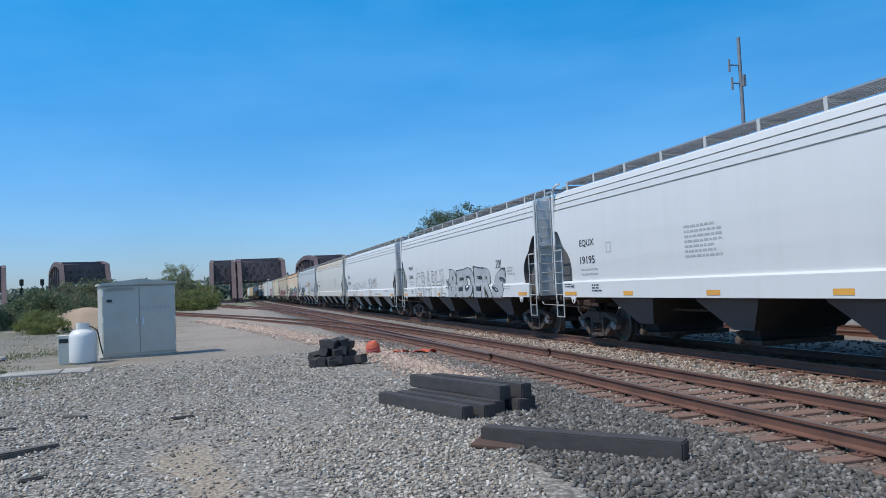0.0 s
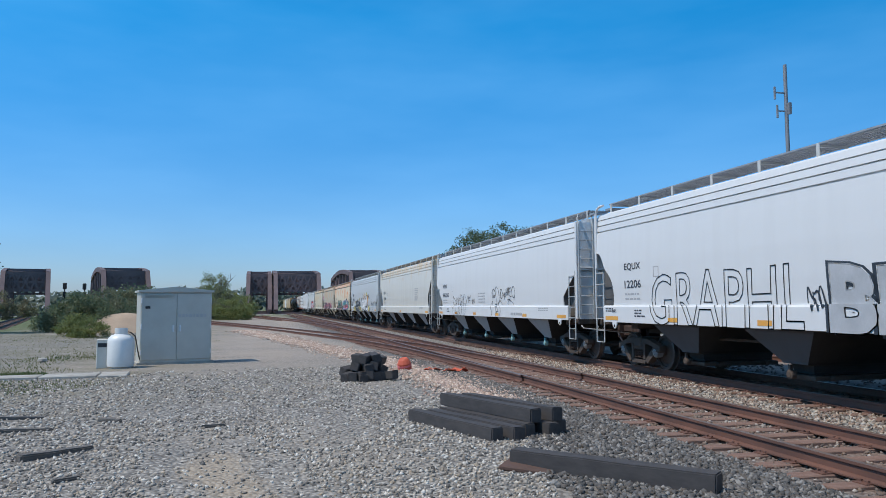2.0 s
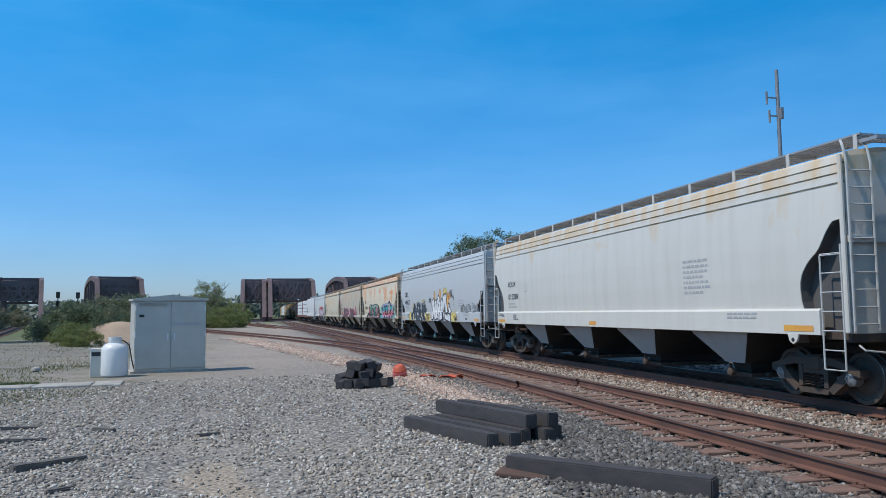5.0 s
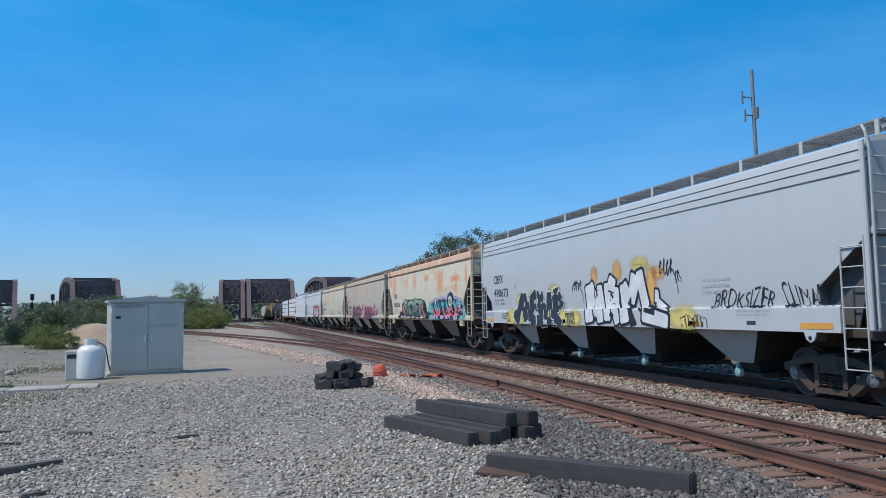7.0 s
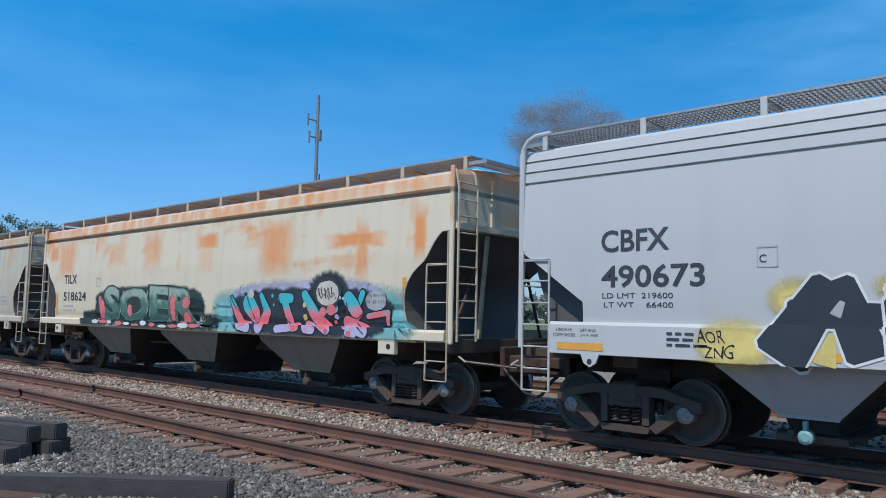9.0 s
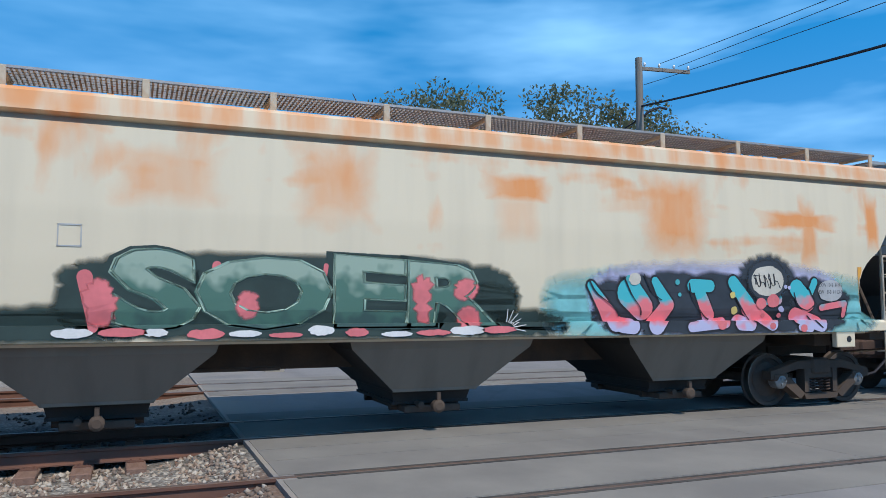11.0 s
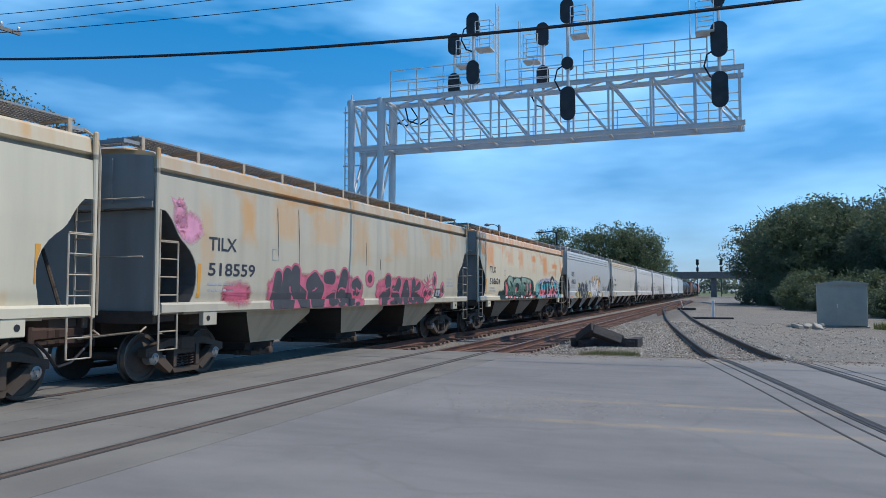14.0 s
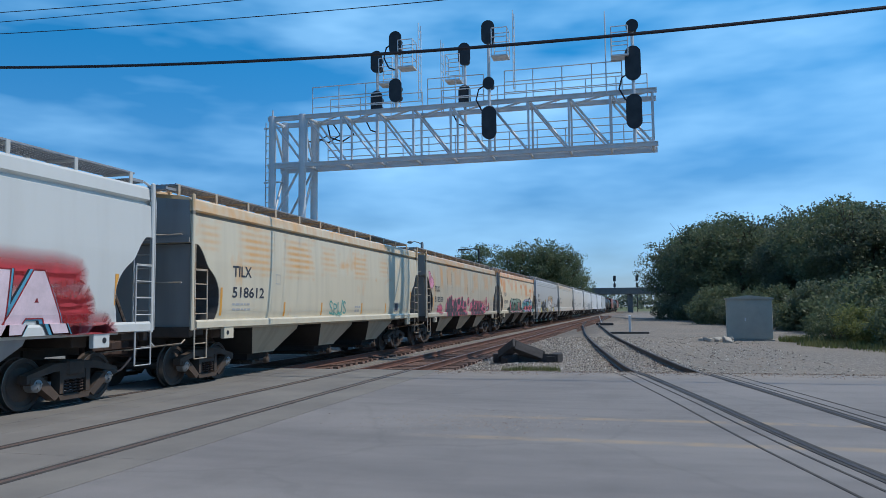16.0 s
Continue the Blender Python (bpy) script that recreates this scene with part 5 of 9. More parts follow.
def underframe(car, side):
    """Centre sill (whole under the beige cars, stubs under the white ones), bolsters, end sills, end posts and brake gear."""
    def piece(name, key, make):
        return part(name, keep((name, side) + key, lambda: make().mesh(name, [TRUCK])), None, car)
    if side == "beige":
        piece("centre_sill", (), lambda: Geo().box((0, 0, 1.0), (0.4, BODY - 0.5, 0.4)))
    for s in (-1, 1):
        if side == "white":
            piece("centre_sill", (s,), lambda: Geo().box((0, s * (HALF - 1.75), 1.02), (0.34, 3.0, 0.36)))
        piece("end_platform", (s,), lambda: Geo().box((0, s * (HALF - 0.42), 1.15), (2.9, 0.5, 0.12), ch=0.01))
        piece("bolster_beam", (s,), lambda: Geo().box((0, s * (HALF - 1.5), 1.1), (2.5, 0.36, 0.2), ch=0.01))
        piece("end_sill", (s,), lambda: Geo().box((0, s * (HALF - 0.08), 1.17), (3.04, 0.12, 0.22), ch=0.01))
        for x in (-0.55, 0.55):
            post = piece("end_post", (s, x), lambda: Geo().tube((x, s * (HALF - 0.3), 1.2), (x, s * (HALF - 0.12), 3.1 if side == "beige" else 2.7), 0.045, 6))
            if side == "beige":
                coloured(post, GRAB_OLD)
            piece("end_brace", (s, x), lambda: Geo().tube((x * 2.4, s * (HALF - 0.3), 1.2), (x * 0.9, s * (HALF - 0.2), 2.9 if side == "beige" else 2.6), 0.03, 6))
    piece("brake_cylinder", (), lambda: Geo().lathe([(0.1, HALF - 1.4), (0.16, HALF - 1.36), (0.16, HALF - 0.8), (0.1, HALF - 0.74)], 12, "y", (0.5, 0, 1.42)))
    piece("brake_rod", (), lambda: Geo().tube((-0.7, 2.0, 0.85), (-0.7, 5.0, 0.85), 0.03, 6))


def side_ladder(car, s, side, mat):
    """Ladder at the corner, on the near face of the end s."""
    y0, y1, x = s * (HALF - 0.06), s * (HALF - 0.52), -1.62
    tops = (2.62 if side == "white" else 3.0, 2.46)

    def stile(y, zt):
        return Geo().tube((x, y, 0.62), (x, y, zt), 0.017, 6).mesh("side_ladder", [GRAB])
    lad = coloured(part("side_ladder", keep(("stile", s, side), lambda: stile(y0, tops[0])), None, car), mat)
    coloured(part("stile", keep(("stile2", s), lambda: stile(y1, tops[1])), None, lad), mat)
    for k in range(8):
        z = 0.62 + 0.31 * k if k < 7 else 2.46
        rung = keep(("rung", s), lambda: Geo().tube((x, y0, 0), (x, y1, 0), 0.012, 5).mesh("rung", [GRAB]))
        coloured(part("rung", rung, None, lad, at=pose(0, 0, z)), mat)
    return lad


def corner_post_mesh(s, side):
    g, y = Geo().box((0, s * (HALF - 0.015), 2.63), (0.07, 0.085, 2.86), ch=0.02), s * (HALF - 0.015)
    if side == "white" and s > 0:
        g.pipe([(0, y, 4.0), (0, y - 0.02, 4.12), (0, y - 0.1, 4.23), (0, y - 0.24, 4.29), (0, y - 0.5, 4.3)], 0.035, 8)
    return g.mesh("corner_post", [GRAB])


def end_ladder_mesh(s, top=4.3):
    g = Geo()
    y, e = s * (HALF + 0.1), (1 if s > 0 else -1)
    for x in (e * 1.56, e * 1.1):
        g.pipe([(x, y, 1.25), (x, y, top - 0.4), (x, y - s * 0.06, top - 0.12), (x * 0.93, y - s * 0.22, top)], 0.022)
    for k in range(10):
        g.tube((e * 1.56, y, 1.35 + 0.27 * k), (e * 1.1, y, 1.35 + 0.27 * k), 0.014, 5)
    for z in (2.2, 3.2):
        g.tube((-e * 0.2, y, z), (-e * 1.4, y, z), 0.016, 5)
    g.pipe([(-1.5, y, 1.02), (-1.5, y + s * 0.12, 0.95), (-0.2, y + s * 0.16, 0.8)], 0.016)
    return g.mesh("end_ladder", [GRAB])


def end_panel_mesh(s):
    """The flat sheet behind the ladder at the end of a white car."""
    y = s * (HALF - 0.03)
    return Geo().box((0, y, 2.12), (3.04, 0.03, 1.84)).mesh("end_panel", [CAR_WHITE])


def end_rib_mesh(s):
    return Geo().box((0, s * HALF, 2.12), (0.07, 0.05, 1.84), ch=0.01).mesh("rib", [CAR_WHITE])


def end_wall_mesh(side, s):
    """The upright end sheet over the slope, with a belt rail and two stiffeners."""
    z0, z1 = (2.64, 4.02) if side == "white" else (3.04, 3.92)
    y = s * (HALF + 0.006)
    g = Geo().prism([(-1.55, z0), (1.55, z0), (1.5, z1), (0.7, z1 + 0.1), (-0.7, z1 + 0.1), (-1.5, z1)], y - 0.006, y + 0.006, "y")
    g.box((0, y + s * 0.03, z0 + 0.05), (3.08, 0.05, 0.1))
    for x in (-0.62, 0.62):
        g.box((x, y + s * 0.025, (z0 + z1) / 2), (0.06, 0.04, z1 - z0))
    return g.mesh("end_wall", [CAR_WHITE])


def coupler_mesh(s):
    g = Geo()
    g.box((0, s * (HALF + 0.18), 0.86), (0.3, 0.66, 0.3), ch=0.03)
    g.box((0.03, s * (HALF + 0.56), 0.86), (0.4, 0.26, 0.36), ch=0.07)
    g.box((0, s * (HALF + 0.02), 0.9), (0.62, 0.1, 0.5), ch=0.02)
    g.tube((-1.3, s * (HALF + 0.1), 0.93), (0.1, s * (HALF + 0.3), 0.8), 0.018, 6)
    return g.mesh("coupler", [COUPLER])


def hose_mesh(s):
    g = Geo()
    g.pipe([(-0.35, s * (HALF + 0.1), 0.8), (-0.36, s * (HALF + 0.3), 0.62), (-0.3, s * (HALF + 0.5), 0.42), (-0.2, s * (HALF + 0.66), 0.36)], 0.028)
    return g.mesh("brake_hose", [CABLE])


def side_frame_mesh():
    g = Geo()
    x0, x1 = -0.09, 0.09
    out = [(-1.08, 0.40), (-1.08, 0.60), (-0.78, 0.66), (-0.5, 0.74), (0.5, 0.74), (0.78, 0.66), (1.08, 0.60), (1.08, 0.40), (0.92, 0.38), (0.80, 0.40), (0.70, 0.38), (0.42, 0.17), (0.3, 0.13), (-0.3, 0.13), (-0.42, 0.17), (-0.70, 0.38), (-0.80, 0.40), (-0.92, 0.38)]
    top = [(-1.08, 0.46), (-1.08, 0.6), (-0.78, 0.67), (-0.5, 0.75), (0.5, 0.75), (0.78, 0.67), (1.08, 0.6), (1.08, 0.46), (0.8, 0.56), (0.5, 0.62), (-0.5, 0.62), (-0.8, 0.56)]
    g.prism(top, x0, x1, "x")
    g.prism([(-0.34, 0.13), (0.34, 0.13), (0.38, 0.22), (-0.38, 0.22)], x0, x1, "x")
    for s in (-1, 1):
        g.prism([(s * 0.98, 0.52), (s * 0.82, 0.40), (s * 0.46, 0.14), (s * 0.36, 0.22), (s * 0.68, 0.5)], x0, x1, "x")
        g.prism([(s * 0.26, 0.24), (s * 0.36, 0.24), (s * 0.36, 0.62), (s * 0.26, 0.62)], x0, x1, "x")
        g.box((0, s * 0.87, 0.5), (0.2, 0.32, 0.12), ch=0.02)
    g.box((0, 0, 0.54), (0.16, 0.5, 0.14))
    return g.mesh("side_frame", [TRUCK])


def spring_mesh():
    """One coil spring of the nest."""
    pts = [(0.062 * math.cos(6.2832 * k / 8), 0.062 * math.sin(6.2832 * k / 8), 0.25 + 0.0061 * k) for k in range(37)]
    return Geo().pipe(pts, 0.014, 4).mesh("spring", [COUPLER])


def bolster_mesh():
    g = Geo()
    g.box((0, 0, 0.66), (2.3, 0.4, 0.26), ch=0.03)
    g.box((0, 0, 0.84), (0.5, 0.5, 0.2))
    for y in (-0.38, 0.38):
        g.box((0, y, 0.45), (1.7, 0.08, 0.16))
    return g.mesh("bolster", [TRUCK])


WHEEL_R = 0.425


def wheelset_mesh():
    g = Geo()
    g.tube((-0.98, 0, 0), (0.98, 0, 0), 0.075, 12)
    for s in (-1, 1):
        prof = [(0.08, -0.09), (0.16, -0.085), (0.28, -0.02), (0.35, -0.045), (0.36, -0.07), (WHEEL_R, -0.07), (WHEEL_R - 0.002, 0.04), (WHEEL_R + 0.026, 0.055), (WHEEL_R + 0.026, 0.075), (0.36, 0.075), (0.28, 0.03), (0.15, 0.07), (0.08, 0.08)]
        g.lathe([(r, -s * h) for r, h in prof], 30, "x", (s * 0.76, 0, 0))
        g.lathe([(0.10, -0.09), (0.125, -0.08), (0.125, 0.07), (0.09, 0.1), (0.03, 0.11)] if s > 0 else [(0.03, -0.11), (0.09, -0.1), (0.125, -0.07), (0.125, 0.08), (0.10, 0.09)], 14, "x", (s * 1.03, 0, 0), slot=1)
        for k in range(3):
            a = 2.0944 * k
            g.box((s * 1.14, 0.055 * math.cos(a), 0.055 * math.sin(a)), (0.03, 0.03, 0.03), slot=1)
        # bright worn tread and its lip
        g.lathe([(WHEEL_R - 0.007, s * 0.0715), (WHEEL_R + 0.002, s * 0.068), (WHEEL_R + 0.002, -s * 0.03)], 30, "x", (s * 0.76, 0, 0), slot=2, caps=False)
    return g.mesh("wheelset", [WHEEL, CAP, TREAD], True)


WHEELSETS = {}


def build_truck(car, index, y):
    tr = part("truck", keep("bolster", bolster_mesh), None, car, at=pose(0, y, 0))
    for s in (-1, 1):
        part("side_frame", keep("side_frame", side_frame_mesh), None, tr, at=pose(s * 1.03, 0, 0))
        for y2 in (-0.16, 0.0, 0.16) if -4 <= index <= 4 else ():
            part("spring", keep("springs", spring_mesh), None, tr, at=pose(s * 1.06, y2, 0))
    for dy in (-0.85, 0.85):
        w = part("wheelset", keep("wheelset", wheelset_mesh), None, tr, at=pose(0, dy, WHEEL_R + 0.012))
        WHEELSETS.setdefault(index, []).append((w, dy))
    return tr


def coloured(ob, mat, slot=0):
    """Gives this object its own paint while it shares its mesh."""
    ob.material_slots[slot].link = "OBJECT"
    ob.material_slots[slot].material = mat
    return ob


CUT_NOW = ["round", "round"]  # the openings of the car in hand, north and south


def wrap(me, side, y_left, layer):
    """Lays a flat mesh (u to the reader's right, v up) on the curved near side of a car, in thin layers of paint."""
    bm = bmesh.new()
    bm.from_mesh(me)
    # cut where the paint climbs over the edge of the side sill, and along the curve of the side
    cuts = [1.149, 1.151, 1.609, 1.611] if side == "white" else [1.429, 1.431]
    for z in cuts + [1.25 + 0.16 * k for k in range(15)]:
        geom = list(bm.verts) + list(bm.edges) + list(bm.faces)
        bmesh.ops.bisect_plane(bm, geom=geom, plane_co=(0, z, 0), plane_no=(0, 1, 0))
    if side == "beige":
        geom = list(bm.verts) + list(bm.edges) + list(bm.faces)
        bmesh.ops.bisect_plane(bm, geom=geom, plane_co=(0, 1.235, 0), plane_no=(0, -1, 0), clear_outer=True)
    for v in bm.verts:
        u, h = v.co.x, v.co.y
        w = interp(SIDE[side], h)
        if side == "white" and 1.15 < h < 1.61:
            w = max(w, 1.655)
        if side == "beige" and 1.23 < h < 1.43:
            w = max(w, 1.65)
        rim_n, rim_s = ((HALF - 0.55,) * 2 if side == "white" else (HALF - 0.1,) * 2) if h < cuts[-1] else (HALF - 0.012 - interp(CUTS[c], h) for c in CUT_NOW)
        v.co = (-(w + 0.006 + 0.003 * layer + v.co.z), min(rim_n, max(-rim_s, y_left - u)), h)
    bm.to_mesh(me)
    bm.free()
    me.update()
    return me


def letter_mesh(text, width, height, z, offset=0.0, shear=0.0, wave=0.0, seed=0, line=0.0, crop=None):
    cu = bpy.data.curves.new("letters", "FONT")
    cu.body = text
    cu.size = 1.0
    cu.offset = offset
    if line:
        cu.fill_mode, cu.bevel_depth, cu.bevel_resolution = "NONE", line, 0
    cu.resolution_u = 3
    ob = bpy.data.objects.new("letters", cu)
    scene.collection.objects.link(ob)
    dg = bpy.context.evaluated_depsgraph_get()
    me = bpy.data.meshes.new_from_object(ob.evaluated_get(dg))
    bpy.data.objects.remove(ob)
    co = np.array([v.co for v in me.vertices])
    lo, hi = co.min(0), co.max(0)
    co[:, 0] = (co[:, 0] - lo[0]) / (hi[0] - lo[0]) * width
    co[:, 1] = (co[:, 1] - lo[1]) / (hi[1] - lo[1]) * height
    if wave:
        u = co[:, 0] / height
        co[:, 1] += wave * height * np.sin(2.3 * u + seed) * (co[:, 1] / height)
        co[:, 0] += wave * height * np.sin(3.1 * co[:, 1] / height + seed)
    co[:, 0] += shear * co[:, 1]
    co[:, 1] += z
    co[:, 2] = 0
    me.vertices.foreach_set("co", co.astype(np.float32).reshape(-1))
    if crop:
        bm = bmesh.new()
        bm.from_mesh(me)
        for zz, sg in ((crop[0], -1), (crop[1], 1)):
            bmesh.ops.bisect_plane(bm, geom=list(bm.verts) + list(bm.edges) + list(bm.faces), plane_co=(0, zz, 0), plane_no=(0, sg, 0), clear_outer=True)
        bm.to_mesh(me)
        bm.free()
    return me


def decal(car, side, name, me, y_left, mat, layer=0, label=""):
    me.materials.clear()
    me.materials.append(mat)
    return part(name, wrap(me, side, y_left, layer), None, car, label)


def islands(me):
    """The separate letters of a word, each as a mesh."""
    seen, out = {}, []
    link = [[] for _ in me.vertices]
    for e in me.edges:
        a, b = e.vertices
        link[a].append(b)
        link[b].append(a)
    for v0 in range(len(me.vertices)):
        if v0 in seen:
            continue
        todo = [v0]
        seen[v0] = len(out)
        while todo:
            for w in link[todo.pop()]:
                if w not in seen:
                    seen[w] = len(out)
                    todo.append(w)
        out.append([])
    for p in me.polygons:
        out[seen[p.vertices[0]]].append(tuple(p.vertices))
    made = []
    for fs in out:
        if fs:
            ids = sorted({v for f in fs for v in f})
            at = {v: i for i, v in enumerate(ids)}
            m = bpy.data.meshes.new("letter")
            m.from_pydata([tuple(me.vertices[v].co) for v in ids], [], [tuple(at[v] for v in f) for f in fs])
            made.append(m)
    return made


def letters(car, side, text, y_left, z, width, height, mat=None, layer=0, **kw):
    me = letter_mesh(text, width, height, z, **kw)
    if height < 0.2 or kw.get("line"):
        return decal(car, side, "lettering", me, y_left, mat or INK, layer)
    for m in islands(me):
        decal(car, side, "letter", m, y_left, mat or INK, layer)


def flat_mesh(polys):
    g = Geo()
    for poly in polys:
        g.add([(u, v, 0) for u, v in poly], [tuple(range(len(poly)))])
    me = bpy.data.meshes.new("shape")
    me.from_pydata(g.v, [], g.f)
    return me


def bars(car, side, y_left, z, width, rows, mat=None, pitch=0.075, h=0.035, seed=1):
    r = random.Random(seed)
    polys = []
    for k in range(rows):
        u = 0.0
        while u < width * r.uniform(0.75, 1.0):
            d = r.uniform(0.06, 0.2)
            polys.append([(u, z - k * pitch), (u + d, z - k * pitch), (u + d, z - k * pitch + h), (u, z - k * pitch + h)])
            u += d + 0.04
    tagged(decal(car, side, "stencil_print", flat_mesh(polys), y_left, mat or FAINT, 0), kind="stuff")


def patch(car, side, y_left, z, width, height, mat, layer=0, name="reflector_strip"):
    decal(car, side, name, flat_mesh([[(0, z), (width, z), (width, z + height), (0, z + height)]]), y_left, mat, layer)


def cloud(width, height, z, seed, spikes=0.12, n=90, centre=(0.5, 0.5), ex=None):
    """A ragged sprayed patch."""
    poly = []
    for i in range(n):
        a = 6.2832 * i / n
        q = spikes * height * (0.35 * noise.noise((seed + 2.2 * math.cos(a), 2.2 * math.sin(a), seed)) + 0.9 * noise.noise((seed + 7 * math.cos(a), 7 * math.sin(a), seed)) + 0.6 * noise.noise((seed + 16 * math.cos(a), 16 * math.sin(a), seed)))
        ex = ex or (0.55 if width > 1.2 else 0.95)
        cu = math.copysign(abs(math.cos(a)) ** ex, math.cos(a))
        cv = math.copysign(abs(math.sin(a)) ** ex, math.sin(a))
        poly.append((width * centre[0] + (0.5 * width + q) * cu, z + height * centre[1] + (0.5 * height + 0.6 * q) * cv))
    return poly


def soft_mesh(poly, edge):
    """A sprayed patch whose cover fades out over the given width."""
    n = len(poly)
    ring = []
    for i in range(n):
        a, b = Vector(poly[i - 1]), Vector(poly[(i + 1) % n])
        d = (b - a).normalized()
        ring.append((poly[i][0] + d.y * edge, poly[i][1] - d.x * edge))
    inner = [(p[0] * 0.6 + q[0] * 0.4, p[1] * 0.6 + q[1] * 0.4) for p, q in zip(poly, [(2 * p[0] - q[0], 2 * p[1] - q[1]) for p, q in zip(poly, ring)])]
    me = bpy.data.meshes.new("shape")
    me.from_pydata([(u, v, 0) for u, v in inner] + [(u, v, 0) for u, v in ring], [], [tuple(range(n))] + [(i, n + i, n + (i + 1) % n, (i + 1) % n) for i in range(n)])
    at = me.attributes.new("cover", "FLOAT", "POINT")
    at.data.foreach_set("value", [1.0] * n + [0.0] * n)
    return me


def spray(car, side, polys, y_left, colour, layer, soft=0.0):
    if soft:
        for poly in polys:
            decal(car, side, "graffiti", soft_mesh(poly, soft), y_left, MIST[colour], layer)
    else:
        decal(car, side, "graffiti", flat_mesh(polys), y_left, SPRAY[colour], layer)


def stroke(car, side, y_left, a, b, wa, wb, mat, layer, grow=0.0):
    """One fat rounded stroke of a puffy letter, from a to b."""
    a, b = Vector(a), Vector(b)
    d = (b - a).normalized()
    q = Vector((-d.y, d.x))
    out = []
    for p, w, s0 in ((b, wb, -1), (a, wa, 1)):
        for k in range(9):
            g = math.pi * (k / 8 - 0.5)
            r = w / 2 + grow
            out.append(tuple(p - s0 * d * r * math.cos(g) - s0 * q * r * -math.sin(g)))
    decal(car, side, "graffiti", flat_mesh([out]), y_left, mat, layer)


def glyph(car, side, y_left, strokes, rim, fill, layer, grow=0.06, holes=(), fat=1.0):
    """One painted letter out of tapered chisel strokes (u0, z0, u1, z1, width at each end), over a rim of another colour; holes are laid on top."""
    def chisel(u0, z0, u1, z1, wa, wb, more):
        a, b = Vector((u0, z0)), Vector((u1, z1))
        d = (b - a).normalized()
        q = Vector((-d.y, d.x))
        a, b, wa, wb = a - d * more, b + d * more, wa / 2 + more, wb / 2 + more
        k = 0.3 * min(wa, wb)
        out = [a - q * (wa - k), a + d * k - q * wa, b - d * k - q * wb, b - q * (wb - k), b + q * (wb - k), b - d * k + q * wb, a + d * k + q * wa, a + q * (wa - k)]
        return [tuple(p) for p in out]
    for i, st in enumerate(strokes):
        decal(car, side, "graffiti", flat_mesh([chisel(*st[:4], st[4] * fat, st[5] * fat, grow)]), y_left, SPRAY[rim], layer + 0.04 * i)
    for i, st in enumerate(strokes):
        decal(car, side, "graffiti", flat_mesh([chisel(*st[:4], st[4] * fat, st[5] * fat, 0.0)]), y_left, SPRAY[fill], layer + 0.5 + 0.04 * i)
    for i, (colour, *st) in enumerate(holes):
        decal(car, side, "graffiti", flat_mesh([chisel(*st, 0.0)]), y_left, SPRAY[colour], layer + 0.9 + 0.04 * i)


def ribbon(car, side, y_left, pts, width, colour, layer=1):
    """A hand-drawn line that curves smoothly through a few points (u, z)."""
    line = smooth_path(pts, 0.045)
    vs, fs = [], []
    for i, p in enumerate(line):
        d = (line[min(i + 1, len(line) - 1)] - line[max(i - 1, 0)]).normalized()
        q = Vector((-d.y, d.x)) * width / 2 * (0.85 + 0.25 * math.sin(0.5 * i))
        vs += [(p.x - q.x, p.y - q.y, 0.001 * i / len(line)), (p.x + q.x, p.y + q.y, 0.001 * i / len(line))]
        if i:
            fs.append((2 * i - 2, 2 * i, 2 * i + 1, 2 * i - 1))
    me = bpy.data.meshes.new("shape")
    me.from_pydata(vs, [], fs)
    decal(car, side, "graffiti", me, y_left, SPRAY[colour], layer)


def scrawl_mesh(width, height, z, seed, loops=6, thick=0.03):
    """A looping hand-drawn tag line."""
    r = random.Random(seed)
    pts = []
    n = loops * 16
    ph = [r.uniform(0, 6.28) for _ in range(4)]
    for i in range(n + 1):
        t = i / n
        u = width * t + 0.42 * width / loops * math.sin(6.2832 * loops * t + ph[0])
        v = height * (0.5 + 0.38 * math.cos(6.2832 * loops * t + ph[1]) + 0.16 * math.sin(6.2832 * (loops * 2.37) * t + ph[2]))
        pts.append(Vector((u, z + v)))
    vs, fs = [], []
    for i, p in enumerate(pts):
        d = (pts[min(i + 1, n)] - pts[max(i - 1, 0)]).normalized()
        q = Vector((-d.y, d.x)) * thick / 2 * (0.8 + 0.3 * math.sin(0.37 * i + seed))
        vs += [(p.x - q.x, p.y - q.y, 0.002 * i / n), (p.x + q.x, p.y + q.y, 0.002 * i / n)]
        if i:
            fs.append((2 * i - 2, 2 * i, 2 * i + 1, 2 * i - 1))
    me = bpy.data.meshes.new("shape")
    me.from_pydata(vs, [], fs)
    return me


def scrawl(car, side, y_left, z, width, height, colour="black", seed=1, loops=6, thick=0.03, layer=1):
    decal(car, side, "graffiti", scrawl_mesh(width, height, z, seed, loops, thick), y_left, SPRAY[colour], layer)


